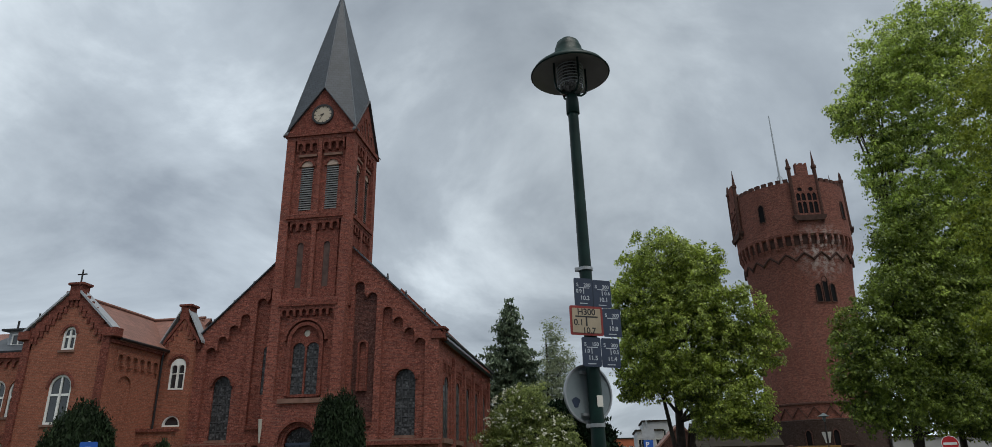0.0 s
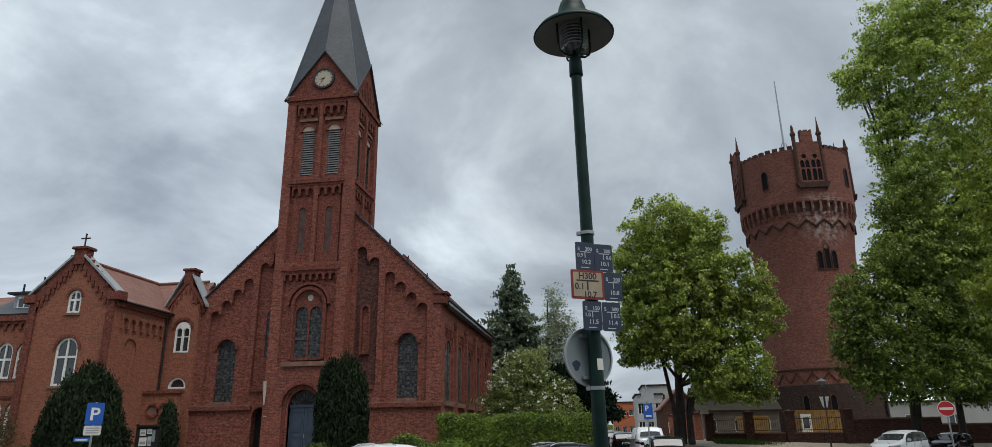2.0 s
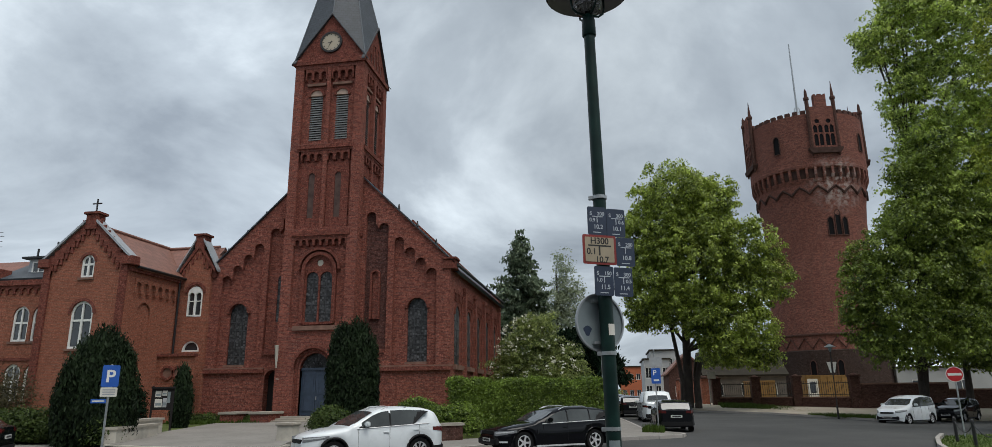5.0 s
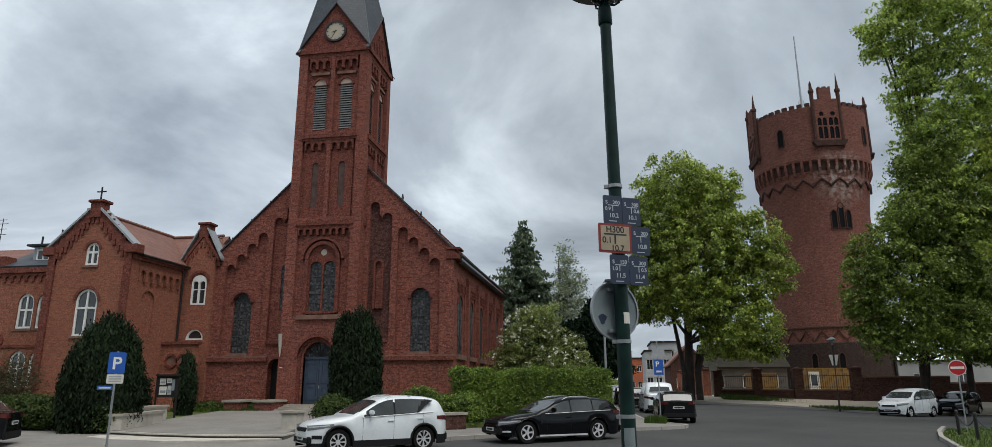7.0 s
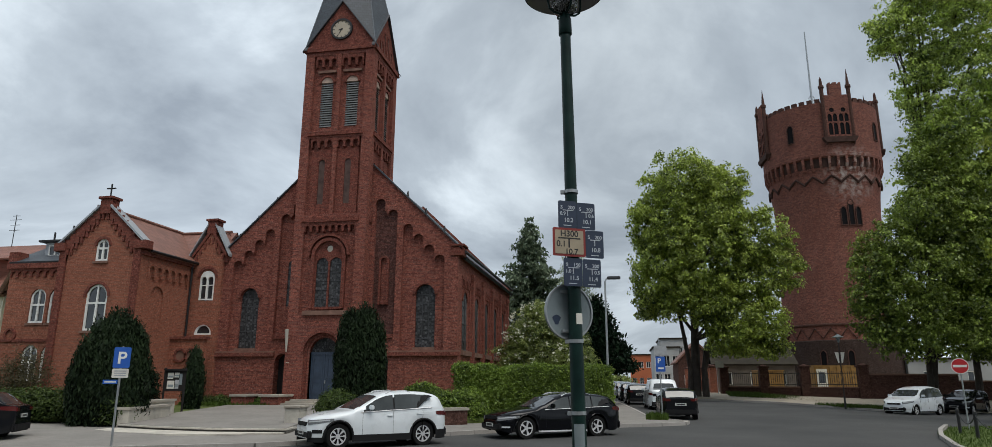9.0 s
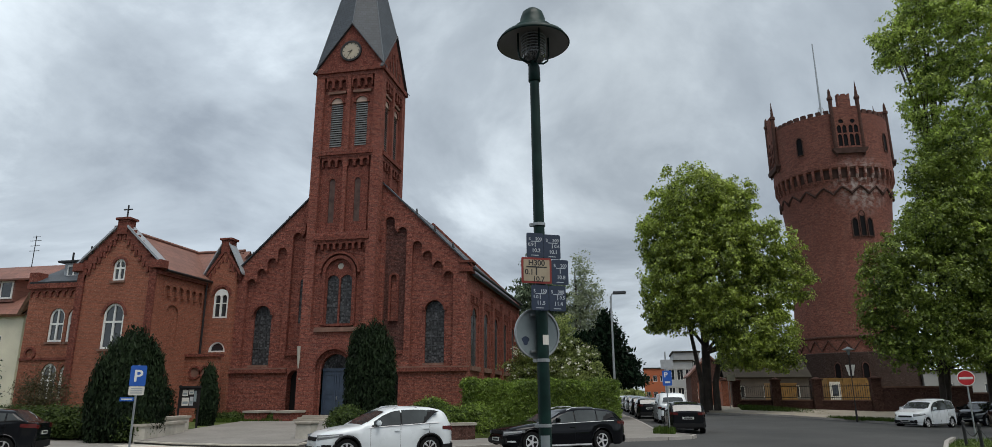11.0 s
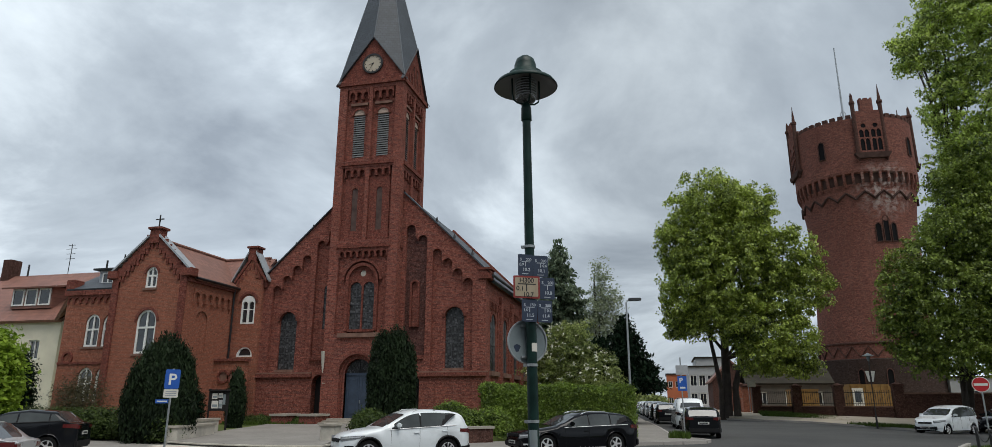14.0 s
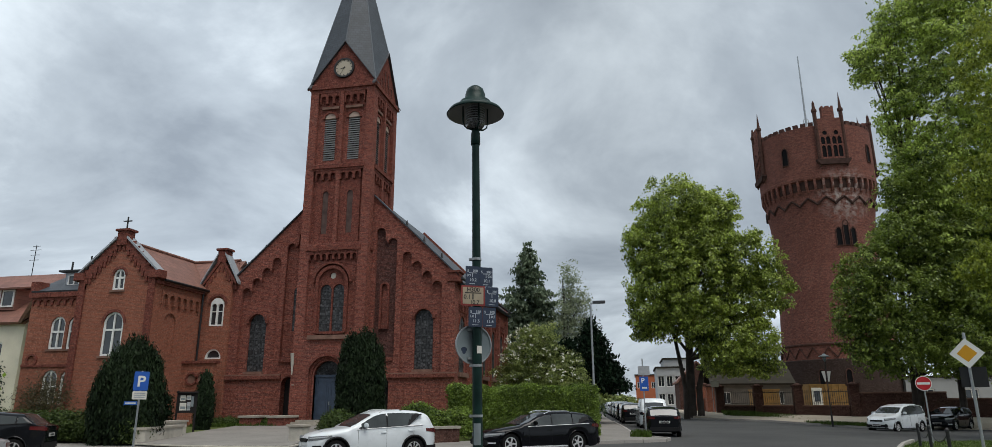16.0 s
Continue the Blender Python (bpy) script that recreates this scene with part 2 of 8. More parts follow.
STONE = plain("sandstone", (0.36, 0.33, 0.28), 0.85, var=0.25, scale=1.2)
STONE_DULL = plain("brick_sill", (0.20, 0.115, 0.088), 0.9, var=0.3, scale=2.0, spec=0.2)
LUNETTE = plain("pinkish_plaster", (0.42, 0.31, 0.25), 0.9, var=0.15, scale=2.0)
SLAT = plain("weathered_louvre", (0.19, 0.19, 0.19), 0.8, var=0.2, scale=3.0)
STONE_LIGHT = plain("pale_stone", (0.48, 0.45, 0.39), 0.85, var=0.22, scale=2.0)
BLUE_DOOR = plain("blue_door_paint", (0.04, 0.06, 0.095), 0.5, var=0.25)
DARK_WOOD = plain("dark_wood", (0.016, 0.014, 0.014), 0.7, spec=0.2)
DIAL = plain("clock_dial", (0.43, 0.37, 0.28), 0.5, var=0.06)
BLACK = plain("black_paint", (0.012, 0.012, 0.013), 0.5)
GREEN_PAINT = plain("dark_green_paint", (0.007, 0.025, 0.021), 0.42, var=0.4, scale=7, spec=0.2)
GALV = plain("galvanised_steel", (0.36, 0.38, 0.39), 0.45, 0.7, var=0.15, scale=5)
GREY_BACK = plain("grey_sign_back", (0.22, 0.26, 0.27), 0.45, 0.2, var=0.15, scale=5)
ASPHALT = ground_mat("asphalt", (0.048, 0.049, 0.049), (0.074, 0.074, 0.073), (0.034, 0.034, 0.034), 0.9, 0.22, 18.0)
PAVING = ground_mat("paving", (0.195, 0.184, 0.168), (0.25, 0.236, 0.216), (0.145, 0.135, 0.122), 0.9, 0.5, 6.0, 0.3)
GRASS_BASE = ground_mat("lawn_soil", (0.06, 0.095, 0.02), (0.10, 0.125, 0.035), (0.05, 0.06, 0.02), 0.95, 0.6, 12.0, 0.8)
KERB = ground_mat("kerb_granite", (0.30, 0.28, 0.26), (0.38, 0.36, 0.33), (0.2, 0.19, 0.18), 0.85, 1.0, 40.0, 0.2)
SAND = ground_mat("sand_bank", (0.38, 0.33, 0.26), (0.46, 0.40, 0.32), (0.28, 0.24, 0.18), 0.95, 0.6, 10.0, 0.6)
BARK = ground_mat("bark", (0.05, 0.042, 0.036), (0.085, 0.07, 0.06), (0.025, 0.02, 0.018), 0.95, 1.5, 12.0, 1.0)

# ---- builders ----
BASE = {}


def thing(name, label, category, at=(0, 0, 0), group="", kind=""):
    """A top-level Empty at a thing's base; parts are built in world coordinates."""
    ob = new(name)
    ob.location = at
    ob.empty_display_size = 0.3
    BASE[ob.name] = Vector(at)
    return tagged(ob, label, category, group, kind)


def part(name, bm, mat, parent=None, label="", smooth=False):
    """Links a bmesh as one mesh object under a thing or a part."""
    me = bpy.data.meshes.new(name)
    off = BASE.get(parent.name, Vector()) if parent else Vector()
    if off.length:
        bmesh.ops.translate(bm, verts=bm.verts, vec=-off)
    bmesh.ops.recalc_face_normals(bm, faces=bm.faces)
    if smooth:
        for f in bm.faces:
            f.smooth = True
    bm.to_mesh(me)
    bm.free()
    for mm in (mat if isinstance(mat, (list, tuple)) else (mat,)):
        me.materials.append(mm)
    ob = new(name, me)
    if parent:
        ob.parent = parent
    BASE[ob.name] = off
    if label:
        ob["label"] = label
    return ob


def setting(name, bm, mat, label, category, kind="structure", smooth=False):
    return tagged(part(name, bm, mat, None, "", smooth), label, category, "", kind)


class Plane:
    """A wall's own coordinates: u along it, z up, w outwards."""

    def __init__(self, origin, along, out):
        self.o, self.a, self.n = Vector(origin), Vector(along), Vector(out)

    def at(self, u, z, w):
        return self.o + self.a * u + Vector((0, 0, z)) + self.n * w


def facing(y):      # a wall that faces -y; u = x
    return Plane((0, y, 0), (1, 0, 0), (0, -1, 0))


def siding(x, s=1):  # a wall that faces +x (s=1) or -x; u = y
    return Plane((x, 0, 0), (0, 1, 0), (s, 0, 0))


def prism(bm, pl, outer, holes, w0, w1):
    """A slab between depths w0 and w1 with an outline and openings through it."""
    loops = [outer] + list(holes)
    flat = [[Vector((u, z, 0)) for u, z in lp] for lp in loops]
    tris = tessellate(flat)
    pts = [p for lp in loops for p in lp]
    front = [bm.verts.new(pl.at(u, z, w1)) for u, z in pts]
    back = [bm.verts.new(pl.at(u, z, w0)) for u, z in pts]
    for a, b, c in tris:
        try:
            bm.faces.new((front[a], front[b], front[c]))
            bm.faces.new((back[c], back[b], back[a]))
        except ValueError:
            pass
    i = 0
    for lp in loops:
        k = len(lp)
        for j in range(k):
            a, b = i + j, i + (j + 1) % k
            try:
                bm.faces.new((front[a], front[b], back[b], back[a]))
            except ValueError:
                pass
        i += k


from mathutils.geometry import tessellate_polygon as tessellate


def rect(u0, u1, z0, z1):
    return [(u0, z0), (u1, z0), (u1, z1), (u0, z1)]


def arch(c, z0, zs, r, n=12, point=0.0):
    """An arched outline: sill z0, springing zs, half width r; point > 0 makes it a lancet."""
    pts = [(c - r, z0), (c + r, z0)]
    R = r * (1 + point)
    a_end = math.acos((R - r) / R) if point else math.pi / 2
    for i in range(n // 2 + 1):
        a = a_end * i / (n // 2)
        pts.append((c + r - R + R * math.cos(a), zs + R * math.sin(a)))
    left = [(2 * c - u, z) for u, z in reversed(pts[2:])]
    if abs(left[0][0] - pts[-1][0]) < 1e-4:
        left = left[1:]
    return pts + left


def box(bm, x0, x1, y0, y1, z0, z1, bev=0.0):
    r = bmesh.ops.create_cube(bm, size=1)
    for v in r["verts"]:
        v.co = Vector(((x0 + x1) / 2 + v.co.x * (x1 - x0), (y0 + y1) / 2 + v.co.y * (y1 - y0), (z0 + z1) / 2 + v.co.z * (z1 - z0)))
    if bev:
        edges = list({e for v in r["verts"] for e in v.link_edges})
        bmesh.ops.bevel(bm, geom=edges, offset=bev, segments=2, affect="EDGES")


def lathe(bm, axis_xy, rings, n=24, cap=True):
    """A turned shape about an upright axis: rings of (radius, z)."""
    cx, cy = axis_xy
    prev = None
    for r, z in rings:
        ring = [bm.verts.new((cx + r * math.cos(2 * math.pi * i / n), cy + r * math.sin(2 * math.pi * i / n), z)) for i in range(n)]
        if prev:
            for i in range(n):
                bm.faces.new((prev[i], prev[(i + 1) % n], ring[(i + 1) % n], ring[i]))
        elif cap:
            bm.faces.new(ring[::-1])
        prev = ring
    if cap:
        bm.faces.new(prev)


def tube(bm, pts, radii, n=8):
    """A round bar along a line of points."""
    prev = None
    pts = [Vector(p) for p in pts]
    for i, p in enumerate(pts):
        d = (pts[min(i + 1, len(pts) - 1)] - pts[max(i - 1, 0)]).normalized()
        ref = Vector((0, 0, 1)) if abs(d.z) < 0.9 else Vector((1, 0, 0))
        s = d.cross(ref).normalized()
        t = d.cross(s)
        r = radii[i] if isinstance(radii, (list, tuple)) else radii
        ring = [bm.verts.new(p + (s * math.cos(2 * math.pi * k / n) + t * math.sin(2 * math.pi * k / n)) * r) for k in range(n)]
        if prev:
            for k in range(n):
                bm.faces.new((prev[k], prev[(k + 1) % n], ring[(k + 1) % n], ring[k]))
        else:
            bm.faces.new(ring[::-1])
        prev = ring
    bm.faces.new(prev)


def quad_solid(bm, a, b, c, d, thick):
    """A slab from four corners with a thickness along its normal (downwards)."""
    a, b, c, d = map(Vector, (a, b, c, d))
    nrm = (b - a).cross(d - a).normalized()
    if nrm.z > 0:
        nrm = -nrm
    top = [bm.verts.new(p) for p in (a, b, c, d)]
    low = [bm.verts.new(p + nrm * thick) for p in (a, b, c, d)]
    bm.faces.new(top)
    bm.faces.new(low[::-1])
    for i in range(4):
        j = (i + 1) % 4
        bm.faces.new((top[i], low[i], low[j], top[j]))


def arch_ring(bm, pl, c, zs, r, w, w0, w1, n=12):
    """A half-round moulding over an opening."""
    out = [(c + (r + w) * math.cos(math.pi * i / n), zs + (r + w) * math.sin(math.pi * i / n)) for i in range(n + 1)]
    inn = [(c + r * math.cos(math.pi * i / n), zs + r * math.sin(math.pi * i / n)) for i in range(n, -1, -1)]
    prism(bm, pl, out + inn, [], w0, w1)


def frieze(bm, pl, u0, u1, z, count, w0, w1, drop=0.38, band=0.14):
    """A round-arched corbel table: one band with a row of little arches cut into its lower edge."""
    step = (u1 - u0) / count
    r = step * 0.34
    zs = z - band - r
    pts = [(u1, z), (u0, z), (u0, z - drop)]
    for i in range(count):
        c = u0 + (i + 0.5) * step
        pts.append((c - r, z - drop))
        pts += [(c + r * math.cos(math.pi - math.pi * k / 8), zs + r * math.sin(math.pi * k / 8)) for k in range(9)]
        pts.append((c + r, z - drop))
    pts.append((u1, z - drop))
    prism(bm, pl, pts, [], w0, w1)


def church_window(parent, pl, c, z0, zs, r, w, bars=3, uprights=1, name="window"):
    bm = bmesh.new()
    prism(bm, pl, arch(c, z0, zs, r), [], w - 0.03, w)
    win = part(name, bm, GLASS_DARK, parent, "dark leaded church window")
    top = zs + r
    k = 1
    while z0 + k * 0.5 < top - 0.1:
        bm = bmesh.new()
        z = z0 + k * 0.5
        h = r if z <= zs else math.sqrt(max(0, r * r - (z - zs) ** 2))
        prism(bm, pl, rect(c - h, c + h, z - 0.018, z + 0.018), [], w, w + 0.03)
        part("lattice_bar", bm, LEAD_BAR, win)
        k += 1
    for i in range(uprights):
        bm = bmesh.new()
        u = c - r + 2 * r * (i + 1) / (uprights + 1)
        zt = zs + math.sqrt(max(0, r * r - (u - c) ** 2))
        prism(bm, pl, rect(u - 0.014, u + 0.014, z0, zt), [], w + 0.001, w + 0.026)
        part("lattice_bar", bm, LEAD_BAR, win)
    return win


def sash_window(parent, pl, c, z0, zs, r, w, transom=0.62, label="white-framed arched window"):
    """A white timber window with an arched head, a mullion and a transom."""
    bm = bmesh.new()
    rise = min(r, 0.5 * r + 0.05)
    def head(rr, top):
        return [(c - rr, z0 + (r - rr)), (c + rr, z0 + (r - rr))] + [
            (c + rr * math.cos(math.pi * i / 10), zs + (top - (r - rr)) * math.sin(math.pi * i / 10)) for i in range(11)]
    top = r if zs + r else rise
    prism(bm, pl, head(r, r), [head(r - 0.12, r)], w - 0.06, w + 0.02)
    zt = z0 + (zs - z0) * transom
    prism(bm, pl, rect(c - r + 0.05, c + r - 0.05, zt - 0.055, zt + 0.055), [], w - 0.05, w + 0.025)
    prism(bm, pl, rect(c - 0.06, c + 0.06, z0 + 0.05, zt - 0.055), [], w - 0.05, w + 0.03)
    prism(bm, pl, rect(c - 0.045, c + 0.045, zt + 0.055, zs + r - 0.05), [], w - 0.05, w + 0.03)
    win = part("window", bm, WHITE, parent, label)
    bm = bmesh.new()
    prism(bm, pl, head(r - 0.06, r), [], w - 0.05, w - 0.035)
    part("pane", bm, GLASS_WIN, win)
    bm = bmesh.new()
    prism(bm, pl, rect(c - r - 0.08, c + r + 0.08, z0 - 0.12, z0), [], w - 0.1, w + 0.16)
    part("sill", bm, STONE_DULL, win)
    return win


# ---- the church ----
CX = -15.67                # axis of tower and nave
FY, TY = 36.8, 36.0        # front of the gable wall and of the tower
GZ = 0.62                  # ground round the church
XL, XR = -23.05, -8.24
EZ, SLOPE = 9.45, 0.965
NAVE_END = 54.0
church = thing("church", "red brick church with a slate spire over its tower", "church", (CX, FY, GZ))
F = facing(FY)
T = facing(TY)


# recessed fields of the gable front, each crowned by stepped little arches
def stepped_field(x_in, x_out, z0, arches):
    """arches: (centre, top) from the tower outwards; returns the outline of the sunk field."""
    pts = [(x_in, z0)]
    r = 0.3
    s = 1 if x_out > x_in else -1
    prev_edge = None
    pts_top = []
    for c, zt in arches:
        zs = zt - r
        for k in range(9):
            a = math.pi - math.pi * k / 8
            pts_top.append((c + s * r * math.cos(a), zs + r * math.sin(a)))
        pts_top.append((c + s * r, zs - 0.42))
    pts_top.pop()
    pts = [(x_in, z0)] + pts_top + [(x_out, z0)]
    return pts


right_arches = [(-11.3, 10.9), (-10.65, 10.26), (-10.0, 9.62), (-9.35, 9.0)]
left_arches = [(2 * CX - c, z) for c, z in right_arches]
field_r = stepped_field(-11.6, -9.05, 3.62, right_arches)
field_l = stepped_field(2 * CX + 11.6, 2 * CX + 9.05, 3.62, left_arches)
inner_r = stepped_field(-13.35, -11.97, 4.5, [(-13.05, 12.5), (-12.27, 11.8)])
inner_l = stepped_field(2 * CX + 13.35, 2 * CX + 11.97, 4.5, [(2 * CX + 13.05, 12.5), (2 * CX + 12.27, 11.8)])
outline = [(XL, GZ - 0.6), (XR, GZ - 0.6), (XR, EZ), (CX, EZ + SLOPE * (XR - CX)), (XL, EZ)]
win_r = arch(-10.2, 3.75, 6.75, 0.58)
win_l = arch(2 * CX + 10.2, 3.75, 6.75, 0.58)
slit_r = arch(-12.72, 6.2, 8.75, 0.19)
slit_l = arch(2 * CX + 12.72, 6.2, 8.75, 0.19)
door_side_l = arch(2 * CX + 12.7, GZ - 0.2, 2.95, 0.48)
door_side_r = arch(-12.7, GZ - 0.2, 2.95, 0.48)
bm = bmesh.new()
prism(bm, F, outline, [win_r, win_l, slit_l, door_side_l, door_side_r], -0.7, -0.26)
gable_wall = part("gable_wall", bm, BRICK, church)
bm = bmesh.new()
prism(bm, F, outline, [field_r, field_l, inner_r, inner_l, door_side_l, door_side_r], -0.26, 0.0)
part("gable_relief", bm, BRICK, church)
# niche behind the right slit is blind
bm = bmesh.new()
prism(bm, F, arch(-12.72, 6.2, 8.75, 0.3), [slit_r], -0.258, -0.06)
part("blind_slit", bm, BRICK_TRIM, church)
for sgn, xa, xb in ((1, -12.2, XR + 0.14), (-1, XL - 0.14, 2 * CX + 12.2)):
    bm = bmesh.new()
    prism(bm, F, [(xa, 3.28), (xb, 3.28), (xb, 3.5), (xa, 3.5)], [], -0.1, 0.16)
    part("belt_course", bm, BRICK_TRIM, church)
    bm = bmesh.new()
    prism(bm, F, [(xa, GZ - 0.6), (xb, GZ - 0.6), (xb, 1.15), (xa, 1.15)], [], -0.1, 0.1)
    part("plinth", bm, BRICK_TRIM, church)
    bm = bmesh.new()
    prism(bm, F, [(xa, 3.5), (xb, 3.5), (xb, 3.58), (xa, 3.58)], [], -0.1, 0.12)
    part("belt_capping", bm, STONE_DULL, church)
for c in (-12.75, 2 * CX + 12.75):
    bm = bmesh.new()
    prism(bm, F, rect(c - 0.75, c + 0.75, 4.28, 4.45), [], -0.1, 0.14)
    part("string_course", bm, BRICK_TRIM, church)
for c in (-10.2, 2 * CX + 10.2):
    church_window(church, F, c, 3.75, 6.75, 0.58, -0.38, uprights=2)
    bm = bmesh.new()
    arch_ring(bm, F, c, 6.75, 0.58, 0.16, -0.27, -0.09)
    part("window_arch", bm, BRICK_TRIM, church)
    bm = bmesh.new()
    prism(bm, F, rect(c - 0.62, c + 0.62, 3.62, 3.76), [], -0.5, -0.02)
    part("window_sill", bm, STONE_DULL, church)
church_window(church, F, 2 * CX + 12.72, 6.2, 8.75, 0.19, -0.3, uprights=0)
for c in (2 * CX + 12.7, -12.7):
    bm = bmesh.new()
    prism(bm, F, arch(c, GZ - 0.2, 2.95, 0.48), [], -0.6, -0.52)
    part("side_door", bm, DARK_WOOD, church, "dark boarded side door")
for fld, nm in ((inner_r, 1), (inner_l, 0)):
    if nm:
        bm = bmesh.new()
        prism(bm, F, [(u * 0.998 + 0.002 * -12.7, z) for u, z in fld], [slit_r], -0.258, -0.235)
        part("sooty_field", bm, SOOTY, church, "soot-darkened sunk brick field")
# coping along the gable
for s in (-1, 1):
    x0 = XR + 0.25 if s > 0 else XL - 0.25
    x1 = CX + s * 2.1
    pl = F
    z_of = lambda x: EZ + SLOPE * ((XR - x) if s > 0 else (x - XL))
    bm = bmesh.new()
    prism(bm, pl, [(x0, z_of(x0)), (x1, z_of(x1)), (x1, z_of(x1) + 0.1), (x0, z_of(x0) + 0.1)], [], -0.75, 0.12)
    part("gable_coping", bm, SLATE, church)
    xk = XR if s > 0 else XL
    bm = bmesh.new()
    box(bm, xk - 0.42 if s > 0 else xk - 0.3, xk + 0.3 if s > 0 else xk + 0.42, FY - 0.12, FY + 0.75, EZ - 0.55, EZ - 0.02, 0.03)
    box(bm, xk - 0.42 if s > 0 else xk - 0.4, xk + 0.4 if s > 0 else xk + 0.42, FY - 0.2, FY + 0.8, EZ - 0.02, EZ + 0.12, 0.03)
    part("kneeler", bm, BRICK_TRIM, church)
    for k in range(3):
        x = xk - s * (0.9 + 1.15 * k)
        bm = bmesh.new()
        tube(bm, [(x, FY + 0.2, z_of(x) + 0.1), (x, FY + 0.2, z_of(x) + 0.42)], [0.09, 0.03], 6)
        part("snow_hook", bm, BLACK, church)

# nave: side walls, roof
S = siding(XR)
wins = [38.85 + 3.2 * i for i in range(5)]
bays = [FY + 0.0] + [w + 1.72 for w in wins]
outline_s = rect(FY + 0.71, NAVE_END, GZ - 0.6, EZ - 0.6)
holes = []
bm = bmesh.new()
prism(bm, S, outline_s, holes, -0.7, -0.1)
part("nave_wall", bm, BRICK, church)
bm = bmesh.new()
panels = [rect(w - 1.12, w + 1.12, 3.62, 7.9) for w in wins]
prism(bm, S, rect(FY + 0.71, NAVE_END, GZ - 0.6, EZ - 0.6), panels, -0.1, 0.0)
part("nave_relief", bm, BRICK, church)
for w in wins:
    church_window(church, S, w, 3.66, 6.5, 0.56, -0.085)
    bm = bmesh.new()
    arch_ring(bm, S, w, 6.5, 0.56, 0.14, -0.1, -0.02)
    part("window_arch", bm, BRICK_TRIM, church)
    bm = bmesh.new()
    frieze(bm, S, w - 1.12, w + 1.12, 7.9, 6, -0.1, 0.04, 0.62, 0.15)
    part("corbel_table", bm, BRICK_TRIM, church)
    bm = bmesh.new()
    prism(bm, S, [(w - 1.14, 3.35), (w + 1.14, 3.35), (w + 1.14, 3.62), (w - 1.14, 3.62)], [], -0.2, 0.14)
    part("side_belt", bm, STONE_DULL, church)
    bm = bmesh.new()
    prism(bm, S, rect(w + 1.36, w + 1.84, GZ - 0.6, 8.05), [], 0.0, 0.16)
    prism(bm, S, [(w + 1.3, 8.05), (w + 1.9, 8.05), (w + 1.9, 8.3), (w + 1.3, 8.3)], [], 0.0, 0.2)
    part("pilaster", bm, BRICK, church)
bm = bmesh.new()
prism(bm, S, rect(FY + 0.82, NAVE_END + 0.1, EZ - 0.62, EZ - 0.4), [], -0.2, 0.22)
part("eaves_cornice", bm, BRICK_TRIM, church)
bm = bmesh.new()
tube(bm, [(XR + 0.36, FY + 0.3, EZ - 0.28), (XR + 0.36, NAVE_END, EZ - 0.28)], 0.09)
part("gutter", bm, LEAD_BAR, church)
bm = bmesh.new()
box(bm, XL, XL + 0.6, FY + 0.7, NAVE_END, GZ - 0.6, EZ - 0.4)
part("nave_wall", bm, BRICK, church)
bm = bmesh.new()
prism(bm, facing(NAVE_END), outline, [], -0.6, 0.0)
part("rear_gable", bm, BRICK, church)
ridge = EZ + SLOPE * (XR - CX) - 0.25
for s in (-1, 1):
    xe = CX + s * (XR - CX + 0.35)
    bm = bmesh.new()
    quad_solid(bm, (xe, FY + 0.74, EZ - 0.55), (xe, NAVE_END + 0.3, EZ - 0.55), (CX, NAVE_END + 0.3, ridge), (CX, FY + 0.74, ridge), 0.18)
    part("roof", bm, SLATE, church)
for i in range(6):
    y = FY + 2.2 + i * 2.4
    bm = bmesh.new()
    box(bm, XR - 0.75, XR - 0.55, y, y + 0.5, EZ + 0.05, EZ + 0.35, 0.02)
    part("roof_hatch", bm, GALV, church)

# tower
CT = -15.84                # axis of the tower
TL, TR = CT - 2.24, CT + 2.24
TB = TY + 4.3
TEZ = 22.0
TS = siding(TR)
TSL = siding(TL, -1)


